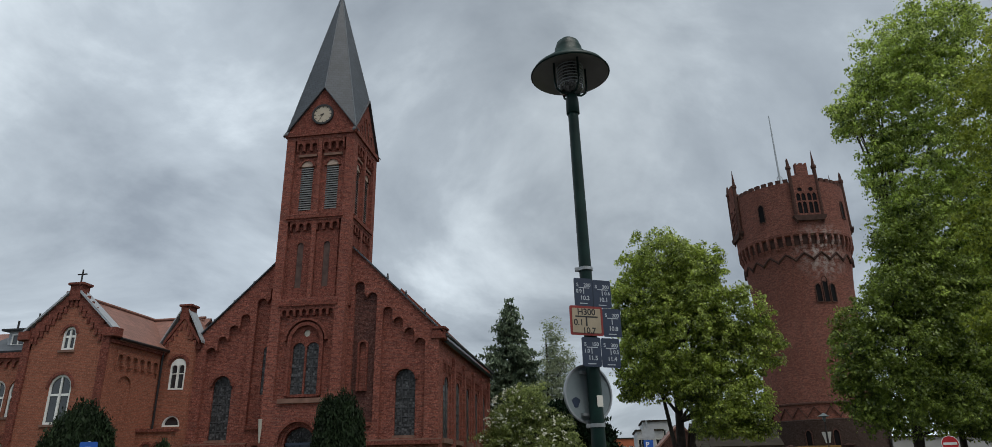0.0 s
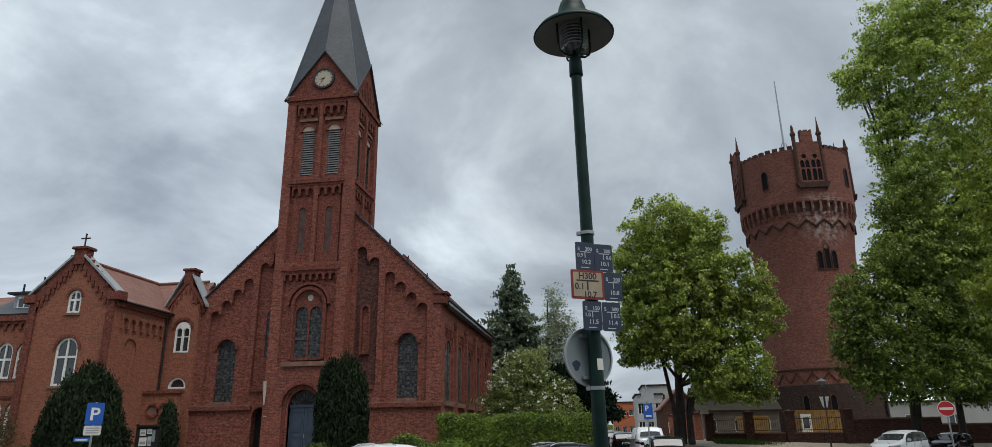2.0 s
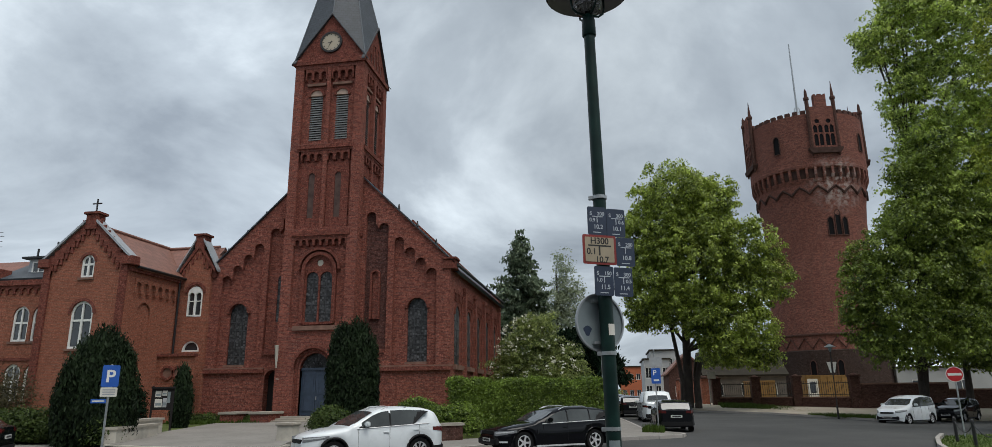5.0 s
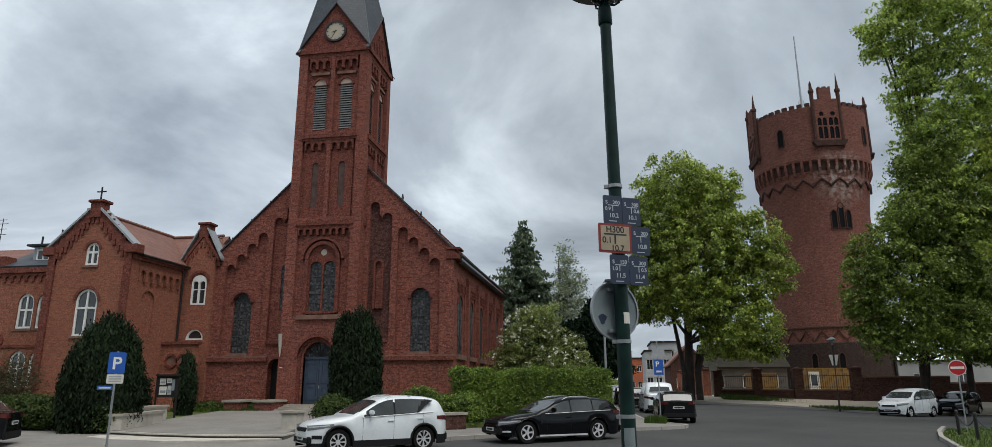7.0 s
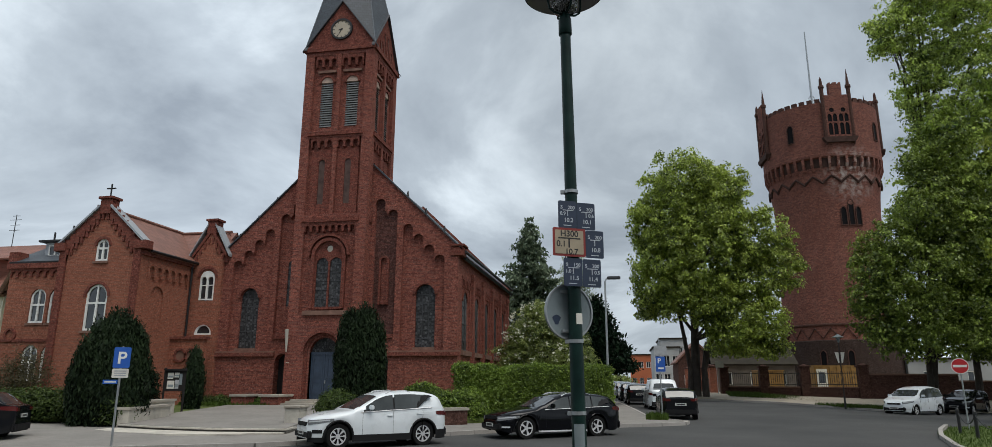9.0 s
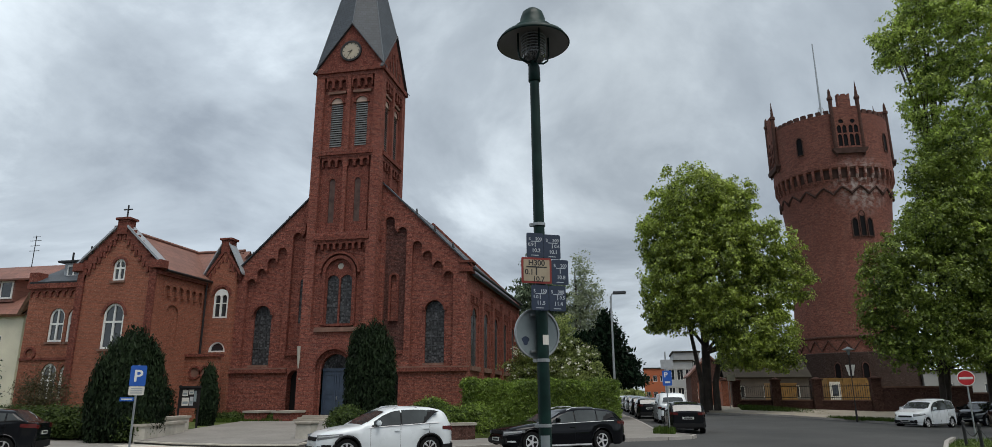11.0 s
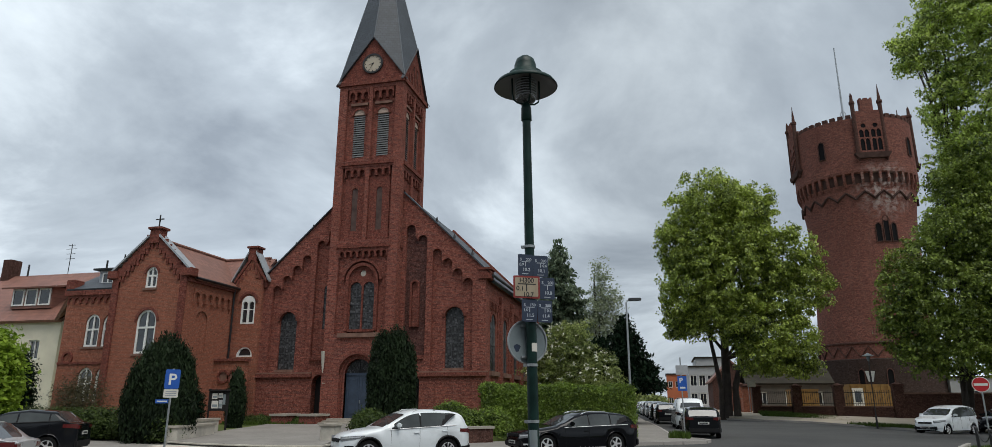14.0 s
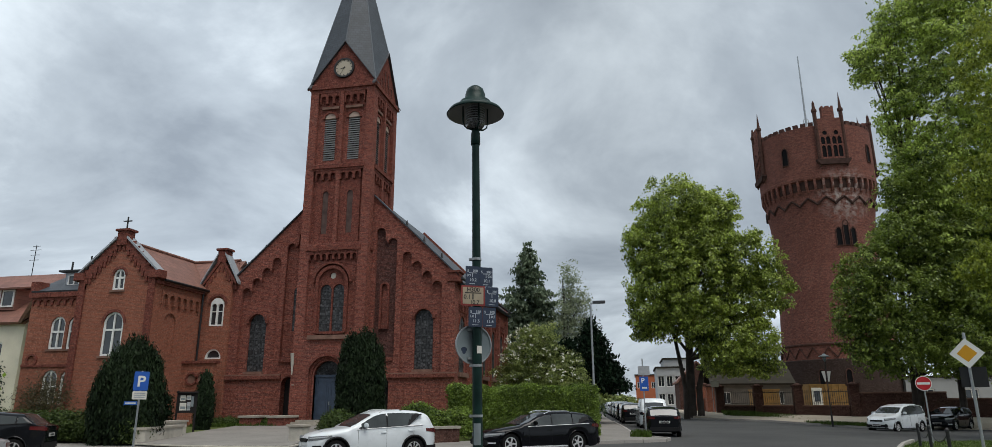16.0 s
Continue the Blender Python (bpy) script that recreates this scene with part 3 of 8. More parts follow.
def tower_face(pl, c, half, front):
    """One side of the tower: core with openings, relief of pilasters and corbels."""
    hb = [arch(c - 0.83, 17.05, 19.95, 0.39), arch(c + 0.83, 17.05, 19.95, 0.39)]
    hn = [arch(c - 0.83, 12.15, 14.75, 0.22), arch(c + 0.83, 12.15, 14.75, 0.22)]
    core_holes = list(hb)
    rel_holes = [rect(c - half + 0.55, c - 0.12, 16.72, 21.75), rect(c + 0.12, c + half - 0.55, 16.72, 21.75),
                 rect(c - half + 0.55, c - 0.12, 11.5, 16.28), rect(c + 0.12, c + half - 0.55, 11.5, 16.28)]
    z0 = GZ - 0.6
    if front:
        core_holes += [arch(c, 5.85, 9.02, 0.86, 16), arch(c, GZ - 0.5, 3.45, 0.86, 16)]
        rel_holes += [rect(c - half + 0.62, c + half - 0.62, 5.75, 10.95)]
        door_hole = arch(c, GZ - 0.5, 3.45, 1.12, 16)
        rel_holes += [door_hole]
    bm = bmesh.new()
    ua = c - half if front else c - half + 0.62
    prism(bm, pl, rect(ua, c + half, z0, TEZ), core_holes, -0.62, -0.26)
    part("tower_wall", bm, BRICK, church)
    bm = bmesh.new()
    rel_holes = rel_holes if front else [[(max(u, ua + 0.05), z) for u, z in h] for h in rel_holes]
    prism(bm, pl, rect(ua, c + half, z0, TEZ), rel_holes, -0.26, 0.0)
    part("tower_relief", bm, BRICK, church)
    for s in (-1, 1):
        cc = c + s * 0.83
        # belfry louvres
        bm = bmesh.new()
        prism(bm, pl, rect(cc - 0.39, cc + 0.39, 17.05, 20.4), [], -0.6, -0.56)
        lv = part("louvre_opening", bm, DARK_WOOD, church, "dark louvred belfry opening")
        bm = bmesh.new()
        for k in range(19):
            z = 17.08 + k * 0.152
            a = [pl.at(cc - 0.39, z, -0.22), pl.at(cc + 0.39, z, -0.22), pl.at(cc + 0.39, z + 0.115, -0.3), pl.at(cc - 0.39, z + 0.115, -0.3)]
            quad_solid(bm, *a, 0.02)
        part("slats", bm, SLAT, lv)
        bm = bmesh.new()
        lunette = [(cc + 0.38 * math.cos(math.pi * i / 10), 19.98 + 0.38 * math.sin(math.pi * i / 10)) for i in range(11)]
        prism(bm, pl, lunette, [], -0.36, -0.2)
        part("lunette", bm, LUNETTE, lv)
        bm = bmesh.new()
        arch_ring(bm, pl, cc, 19.95, 0.39, 0.14, -0.27, -0.13)
        part("belfry_arch", bm, BRICK_TRIM, church)
        bm = bmesh.new()
        frieze(bm, pl, cc - 0.71 + (0.03 if s > 0 else -0.03), cc + 0.71 + (0.03 if s > 0 else -0.03), 21.75, 3, -0.26, -0.02, 0.75, 0.22)
        part("corbel_table", bm, BRICK_TRIM, church)
        bm = bmesh.new()
        frieze(bm, pl, cc - 0.71, cc + 0.71, 16.28, 3, -0.26, -0.02, 0.6, 0.16)
        part("corbel_table", bm, BRICK_TRIM, church)
        bm = bmesh.new()
        prism(bm, pl, rect(cc - 0.6, cc + 0.6, 20.62, 20.78), [], -0.26, -0.1)
        part("stone_band", bm, STONE_DULL, church)
        # blind lancets below
        bm = bmesh.new()
        prism(bm, pl, rect(cc - 0.68, cc + 0.68, 11.55, 15.6), [arch(cc, 12.15, 14.75, 0.2)], -0.259, -0.17)
        part("blind_lancet", bm, BRICK_TRIM, church)
        bm = bmesh.new()
        prism(bm, pl, arch(cc, 12.15, 14.75, 0.2), [], -0.259, -0.235)
        part("lancet_infill", bm, INFILL, church)
    bm = bmesh.new()
    prism(bm, pl, rect(c - half + 0.45, c + half - 0.45, 16.42, 16.66), [], -0.1, 0.1)
    part("string_course", bm, BRICK_TRIM, church)
    bm = bmesh.new()
    prism(bm, pl, rect(c - half + 0.45, c + half - 0.45, 11.02, 11.3), [], -0.1, 0.08)
    part("string_course", bm, BRICK_TRIM, church)
    bm = bmesh.new()
    prism(bm, pl, rect(c - half - 0.12 if front else c - half + 0.61, c + half + 0.12, TEZ, TEZ + 0.28), [], -0.6, 0.12)
    part("tower_cornice", bm, BRICK_TRIM, church)


tower_face(T, CT, 2.24, True)
tower_face(TS, (TY + TB) / 2, (TB - TY) / 2, False)
bm = bmesh.new()
box(bm, TL, TL + 0.62, TY + 0.65, TB, GZ - 0.6, TEZ + 0.28)
part("tower_wall", bm, BRICK, church)
bm = bmesh.new()
box(bm, TL + 0.62, TR - 0.63, TB - 0.62, TB, GZ - 0.6, TEZ + 0.28)
part("tower_wall", bm, BRICK, church)
# entrance front
bm = bmesh.new()
frieze(bm, T, CT - 1.6, CT + 1.6, 10.95, 8, -0.26, -0.01, 0.5, 0.14)
part("corbel_table", bm, BRICK_TRIM, church)
bm = bmesh.new()
arch_ring(bm, T, CT, 9.02, 0.86, 0.2, -0.26, -0.04)
arch_ring(bm, T, CT, 9.02, 1.16, 0.12, -0.26, 0.02)
prism(bm, T, rect(CT - 1.06, CT - 0.86, 5.95, 9.02), [], -0.26, -0.05)
prism(bm, T, rect(CT + 0.86, CT + 1.06, 5.95, 9.02), [], -0.26, -0.05)
part("window_arch", bm, BRICK_TRIM, church)
bm = bmesh.new()
prism(bm, T, arch(CT, 5.9, 9.02, 0.86, 16), [arch(CT - 0.42, 6.05, 8.55, 0.37), arch(CT + 0.42, 6.05, 8.55, 0.37),
      [(CT + 0.2 * math.cos(math.pi * i / 8), 9.45 + 0.2 * math.sin(math.pi * i / 8)) for i in range(16)]], -0.36, -0.22)
part("tracery", bm, BRICK_TRIM, church)
bm = bmesh.new()
prism(bm, T, [(CT + 0.19 * math.cos(math.pi * i / 8), 9.45 + 0.19 * math.sin(math.pi * i / 8)) for i in range(16)], [], -0.32, -0.28)
part("oculus_pane", bm, STONE_LIGHT, church, "pale round pane over twin lights")
for s in (-1, 1):
    church_window(church, T, CT + s * 0.42, 6.05, 8.55, 0.37, -0.33)
bm = bmesh.new()
prism(bm, T, [(CT - 1.3, 5.55), (CT + 1.3, 5.55), (CT + 1.3, 5.8), (CT - 1.3, 5.8)], [], -0.4, 0.14)
part("window_sill", bm, STONE_DULL, church)
bm = bmesh.new()
for r, a, b in ((0.86, -0.5, -0.28), (0.98, -0.3, -0.17)):
    arch_ring(bm, T, CT, 3.45, r, 0.16, a, b, 16)
    for s in (-1, 1):
        u = sorted((CT + s * r, CT + s * (r + 0.16)))
        prism(bm, T, rect(u[0], u[1], GZ - 0.4, 3.45), [], a, b)
arch_ring(bm, T, CT, 3.45, 1.12, 0.16, -0.1, 0.06, 16)
part("portal", bm, BRICK_TRIM, church)
bm = bmesh.new()
prism(bm, T, rect(CT - 0.86, CT - 0.01, GZ + 0.3, 3.4), [], -0.58, -0.5)
prism(bm, T, rect(CT + 0.01, CT + 0.86, GZ + 0.3, 3.4), [], -0.58, -0.5)
for s in (-1, 1):
    for z0, z1 in ((1.15, 1.9), (2.05, 3.2)):
        u = sorted((CT + s * 0.12, CT + s * 0.74))
        prism(bm, T, rect(u[0], u[1], z0, z1), [rect(u[0] + 0.08, u[1] - 0.08, z0 + 0.08, z1 - 0.08)], -0.5, -0.47)
prism(bm, T, rect(CT - 0.86, CT + 0.86, 3.36, 3.5), [], -0.58, -0.44)
door = part("door", bm, BLUE_DOOR, church, "blue painted panelled double door")
bm = bmesh.new()
box(bm, CT + 0.06, CT + 0.1, TY + 0.42, TY + 0.5, 1.75, 1.95, 0.008)
part("door_handle", bm, GALV, door)
bm = bmesh.new()
prism(bm, T, [(CT + 0.86 * math.cos(math.pi * i / 12), 3.48 + 0.84 * math.sin(math.pi * i / 12)) for i in range(13)], [], -0.57, -0.53)
fan = part("fanlight", bm, GLASS_DARK, church)
bm = bmesh.new()
for i in range(1, 8):
    a = math.pi * i / 8
    tube(bm, [(CT, TY + 0.5, 3.5), (CT + 0.82 * math.cos(a), TY + 0.5, 3.5 + 0.8 * math.sin(a))], 0.018, 5)
for r in (0.3, 0.58):
    tube(bm, [(CT + r * math.cos(math.pi * i / 12), TY + 0.5, 3.5 + r * math.sin(math.pi * i / 12)) for i in range(13)], 0.018, 5)
part("grille", bm, BLACK, fan)
for s in (-1, 1):
    bm = bmesh.new()
    u = sorted((CT + s * 1.35, CT + s * 2.34))
    prism(bm, T, rect(u[0], u[1], GZ - 0.6, 1.1), [], -0.1, 0.12)
    part("plinth", bm, BRICK_TRIM, church)
# four gables and the eight-sided spire
GA = 25.4
for pl, c, half, clock in ((T, CT, 2.24, True), (TS, (TY + TB) / 2, (TB - TY) / 2, False), (TSL, (TY + TB) / 2, (TB - TY) / 2, False), (Plane((0, TB, 0), (1, 0, 0), (0, 1, 0)), CT, 2.24, False)):
    z0 = TEZ + 0.28
    tri = [(c - half - 0.1, z0), (c + half + 0.1, z0), (c, GA)]
    bm = bmesh.new()
    prism(bm, pl, tri, [], -0.35, -0.06)
    part("spire_gable", bm, BRICK_TRIM, church)
    bm = bmesh.new()
    for s in (-1, 1):
        sl = (GA - z0) / (half + 0.1)
        xo = half + 0.26
        prism(bm, pl, [(c + s * xo, z0 - 0.16 * sl), (c, GA), (c, GA + 0.1), (c + s * xo, z0 - 0.16 * sl + 0.08)], [], -0.1, 0.1)
    part("gable_coping", bm, LEAD_BAR, church)
    if clock:
        bm = bmesh.new()
        zc, rc = 23.5, 0.6
        prism(bm, pl, [(c + 0.72 * math.cos(2 * math.pi * i / 32), zc + 0.72 * math.sin(2 * math.pi * i / 32)) for i in range(32)],
              [[(c + 0.6 * math.cos(2 * math.pi * i / 32), zc + 0.6 * math.sin(2 * math.pi * i / 32)) for i in range(32)]], -0.1, 0.05)
        ck = part("clock", bm, BLACK, church, "round pale tower clock with a dark rim")
        bm = bmesh.new()
        prism(bm, pl, [(c + 0.61 * math.cos(2 * math.pi * i / 32), zc + 0.61 * math.sin(2 * math.pi * i / 32)) for i in range(32)], [], -0.08, 0.0)
        part("dial", bm, DIAL, ck)
        bm = bmesh.new()
        for i in range(12):
            a = 2 * math.pi * i / 12
            ca, sa = math.cos(a), math.sin(a)
            w = 0.022
            prism(bm, pl, [(c + 0.47 * ca - w * sa, zc + 0.47 * sa + w * ca), (c + 0.57 * ca - w * sa, zc + 0.57 * sa + w * ca),
                           (c + 0.57 * ca + w * sa, zc + 0.57 * sa - w * ca), (c + 0.47 * ca + w * sa, zc + 0.47 * sa - w * ca)], [], -0.001, 0.012)
        part("hour_marks", bm, BLACK, ck)
        for ang, ln, w in ((194, 0.32, 0.035), (243, 0.5, 0.025)):
            a = radians(ang)
            ca, sa = math.cos(a), math.sin(a)
            bm = bmesh.new()
            prism(bm, pl, [(c - 0.08 * ca - w * sa, zc - 0.08 * sa + w * ca), (c + ln * ca, zc + ln * sa), (c - 0.08 * ca + w * sa, zc - 0.08 * sa - w * ca)], [], 0.012, 0.024)
            part("pointer", bm, BLACK, ck)
    else:
        bm = bmesh.new()
        for k, (u, h) in enumerate(((-0.9, 1.05), (-0.3, 1.85), (0.3, 1.85), (0.9, 1.05))):
            prism(bm, pl, arch(c + u, z0 + 0.1, z0 + h - 0.3, 0.2), [arch(c + u, z0 + 0.12, z0 + h - 0.32, 0.11)], -0.07, 0.0)
        part("blind_arcade", bm, BRICK_TRIM, church)
        for u, h in ((-0.9, 1.05), (-0.3, 1.85), (0.3, 1.85), (0.9, 1.05)):
            bm = bmesh.new()
            prism(bm, pl, arch(c + u, z0 + 0.12, z0 + h - 0.32, 0.12), [], -0.07, -0.052)
            part("niche", bm, INFILL, church)
bm = bmesh.new()
apex = Vector((CT - 0.2, (TY + TB) / 2, 34.6))
cy = (TY + TB) / 2
foot = []
for i in range(8):
    a = i * math.pi / 4
    if i % 2:
        foot.append(Vector((CT + math.copysign(2.32, math.cos(a)), cy + math.copysign((TB - TY) / 2 + 0.08, math.sin(a)), TEZ + 0.26)))
    else:
        foot.append(Vector((CT + 2.26 * round(math.cos(a)), cy + ((TB - TY) / 2 + 0.02) * round(math.sin(a)), GA + 0.06)))
tip = bm.verts.new(apex)
ring = [bm.verts.new(p) for p in foot]
for i in range(8):
    bm.faces.new((ring[i], ring[(i + 1) % 8], tip))
spire = part("spire", bm, SLATE, church, "steep eight-sided slate spire")
for p in foot:
    bm = bmesh.new()
    tube(bm, [p, apex], [0.035, 0.025], 5)
    part("ridge_flashing", bm, FLASHING, spire)
bm = bmesh.new()
tube(bm, [apex - Vector((0, 0, 0.3)), apex + Vector((0, 0, 1.6))], [0.08, 0.03], 6)
tube(bm, [apex + Vector((-0.4, 0, 1.1)), apex + Vector((0.4, 0, 1.1))], 0.03, 6)
part("finial", bm, BLACK, spire)
# banner pole beside the portal
bm = bmesh.new()
tube(bm, [(CT - 2.1, TY - 0.15, 3.5), (CT - 2.08, TY - 0.22, 4.1), (CT - 2.07, TY - 0.3, 4.75)], [0.03, 0.09, 0.11], 8)
tube(bm, [(CT - 2.0, TY + 0.0, 2.9), (CT - 2.0, TY - 0.25, 2.9)], 0.03, 6)
part("rolled_awning", bm, STONE_LIGHT, church, "pale rolled flag beside the portal")

# ---- parish house ----
AX0, AX1, AY = -29.93, -24.85, 31.9
AC = (AX0 + AX1) / 2
AEZ, AGA = 9.1, 11.72
annex = thing("parish_house", "red brick parish house with a stepped-corbel gable", "house", (AC, AY, GZ))
A = facing(AY)
g_out = [(AX0, GZ - 0.6), (AX1, GZ - 0.6), (AX1, AEZ), (AC, AGA - 0.15), (AX0, AEZ)]
gw = arch(AC + 0.04, 8.3, 9.16, 0.4)
aw = arch(AC + 0.08, 4.5, 6.36, 0.66)
lw = arch(AC + 0.1, 1.6, 3.2, 0.6)
bm = bmesh.new()
prism(bm, A, g_out, [gw, aw, lw], -0.6, -0.1)
part("gable_wall", bm, BRICK_ANNEX, annex)
bm = bmesh.new()
# raised corner strips and the stepped frieze under the verge
prism(bm, A, rect(AX0, AX0 + 0.42, GZ - 0.6, AEZ), [], -0.1, 0.03)
prism(bm, A, rect(AX1 - 0.42, AX1, GZ - 0.6, AEZ), [], -0.1, 0.03)
for s in (-1, 1):
    for k in range(8):
        u = AC + s * (0.16 + 0.29 * k)
        zt = AGA - 0.55 - abs(u - AC) * 1.12
        prism(bm, A, [(u - 0.145, zt), (u + 0.145, zt), (u + 0.145, zt + 0.85), (u - 0.145, zt + 0.85)], [], -0.1, 0.0)
        prism(bm, A, rect(u - 0.07, u + 0.07, zt - 0.34, zt), [], -0.1, -0.01)
part("stepped_frieze", bm, BRICK_TRIM, annex)
sash_window(annex, A, AC + 0.04, 8.3, 9.16, 0.4, -0.17, 0.85)
sash_window(annex, A, AC + 0.08, 4.5, 6.36, 0.66, -0.17, 0.8)
sash_window(annex, A, AC + 0.1, 1.6, 3.2, 0.6, -0.17, 0.7)
bm = bmesh.new()
arch_ring(bm, A, AC + 0.08, 6.36, 0.66, 0.16, -0.1, -0.05)
part("window_arch", bm, BRICK_TRIM, annex)
bm = bmesh.new()
arch_ring(bm, A, AC + 0.04, 9.16, 0.4, 0.14, -0.1, -0.05)
part("window_arch", bm, BRICK_TRIM, annex)
for s in (-1, 1):
    xo = AC + s * (AX1 - AC + 0.25)
    sl = (AGA - AEZ) / (AX1 - AC)
    bm = bmesh.new()
    prism(bm, A, [(xo, AEZ + 0.02 - 0.25 * sl + 0.3), (AC + s * 0.35, AGA - 0.35 * sl), (AC + s * 0.35, AGA - 0.35 * sl + 0.14), (xo, AEZ - 0.25 * sl + 0.46)], [], -0.55, 0.12)
    part("verge_coping", bm, LEAD, annex, "grey metal verge coping")
    bm = bmesh.new()
    xk = AX1 if s > 0 else AX0
    box(bm, xk - 0.35, xk + 0.35, AY - 0.15, AY + 0.5, AEZ - 0.2, AEZ + 0.28, 0.03)
    part("kneeler", bm, BRICK_TRIM, annex)
bm = bmesh.new()
box(bm, AC - 0.36, AC + 0.36, AY - 0.06, AY + 0.55, AGA - 0.75, AGA + 0.1, 0.02)
box(bm, AC - 0.48, AC + 0.48, AY - 0.16, AY + 0.65, AGA + 0.1, AGA + 0.25, 0.03)
part("gable_top", bm, BRICK_TRIM, annex)
bm = bmesh.new()
tube(bm, [(AC, AY + 0.2, AGA + 0.2), (AC, AY + 0.2, AGA + 1.05)], 0.045, 6)
tube(bm, [(AC - 0.28, AY + 0.2, AGA + 0.78), (AC + 0.28, AY + 0.2, AGA + 0.78)], 0.04, 6)
part("cross", bm, BLACK, annex, "dark iron cross")
# side wall towards the church
AS = siding(AX1)
AEND = 36.6
bm = bmesh.new()
prism(bm, AS, rect(AY + 0.61, AEND, GZ - 0.6, 8.75), [], -0.6, -0.1)
part("side_wall", bm, BRICK_ANNEX, annex)
bm = bmesh.new()
prism(bm, AS, rect(AY + 0.61, AEND, GZ - 0.6, 8.75), [arch(33.6, 4.75, 6.5, 0.55), rect(32.6, 36.2, 7.2, 8.3)], -0.1, 0.0)
frieze(bm, AS, 32.6, 36.2, 8.3, 6, -0.1, 0.07, 0.8, 0.2)
part("side_relief", bm, BRICK_ANNEX, annex)
bm = bmesh.new()
prism(bm, AS, rect(AY + 0.1, AEND, 8.6, 8.78), [], -0.2, 0.15)
part("eaves_cornice", bm, BRICK_TRIM, annex)
bm = bmesh.new()
tube(bm, [(AX1 + 0.3, AY + 0.5, 8.86), (AX1 + 0.3, AEND, 8.86)], 0.08)
tube(bm, [(AX1 + 0.12, AEND - 0.25, 8.8), (AX1 + 0.12, AEND - 0.25, GZ)], 0.06)
part("gutter", bm, BLACK, annex)
# wing with the small gable, beside the church
WX0, WX1, WY = -24.85, -22.9, 36.6
WC = -23.8
Wp = facing(WY)
WGA = 11.2
bm = bmesh.new()
prism(bm, Wp, [(WX0 + 0.002, GZ - 0.6), (WX1, GZ - 0.6), (WX1, 9.4), (WC, WGA), (WX0 + 0.002, 9.2)],
      [arch(WC, 6.6, 7.95, 0.48), arch(WC, 4.55, 4.6, 0.56)], -0.6, 0.0)
part("wing_gable", bm, BRICK_ANNEX, annex)
for s in (-1, 1):
    bm = bmesh.new()
    prism(bm, Wp, rect(WC + s * 0.24 - 0.2, WC + s * 0.24 + 0.2, 6.65, 8.1), [], -0.12, -0.09)
    lt = part("pane", bm, GLASS_WIN, annex)
    bm = bmesh.new()
    prism(bm, Wp, rect(WC + s * 0.24 - 0.18, WC + s * 0.24 + 0.18, 7.5, 7.55), [], -0.09, -0.05)
    part("glazing_bar", bm, WHITE, lt)
bm = bmesh.new()
prism(bm, Wp, arch(WC, 4.55, 4.6, 0.56), [arch(WC, 4.64, 4.65, 0.44)], -0.2, -0.03)
hw = part("half_round_window", bm, WHITE, annex, "white half-round window")
bm = bmesh.new()
prism(bm, Wp, arch(WC, 4.58, 4.6, 0.48), [], -0.18, -0.14)
part("pane", bm, GLASS_WIN, hw)
bm = bmesh.new()
prism(bm, Wp, arch(WC, 6.62, 7.92, 0.475), [arch(WC - 0.225, 6.7, 7.85, 0.175), arch(WC + 0.225, 6.7, 7.85, 0.175)], -0.1, 0.02)
part("window_surround", bm, WHITE, annex, "white arched surround of the paired windows")
bm = bmesh.new()
arch_ring(bm, Wp, WC, 8.0, 0.52, 0.16, 0.0, 0.06)
part("window_arch", bm, BRICK_TRIM, annex)
bm = bmesh.new()
for s in (-1, 1):
    for k in range(4):
        u = WC + s * (0.13 + 0.25 * k)
        zt = WGA - 0.6 - abs(u - WC) * 1.3
        prism(bm, Wp, rect(u - 0.06, u + 0.06, zt - 0.35, zt), [], 0.0, 0.06)
    prism(bm, Wp, [(WC + s * 0.1, WGA - 0.55), (WC + s * 1.15, WGA - 2.0), (WC + s * 1.15, WGA - 1.75), (WC + s * 0.1, WGA - 0.25)], [], 0.0, 0.08)
part("stepped_frieze", bm, BRICK_TRIM, annex)
for s in (-1, 1):
    bm = bmesh.new()
    prism(bm, Wp, [(WC + s * 1.35, 9.25), (WC + s * 0.25, WGA), (WC + s * 0.25, WGA + 0.14), (WC + s * 1.35, 9.4)], [], -0.6, 0.14)
    part("verge_coping", bm, LEAD, annex, "grey metal verge coping")
bm = bmesh.new()
box(bm, WC - 0.32, WC + 0.32, WY - 0.08, WY + 0.6, WGA - 0.5, WGA + 0.3, 0.02)
box(bm, WC - 0.42, WC + 0.42, WY - 0.16, WY + 0.68, WGA + 0.3, WGA + 0.44, 0.02)
part("gable_top", bm, BRICK_TRIM, annex)
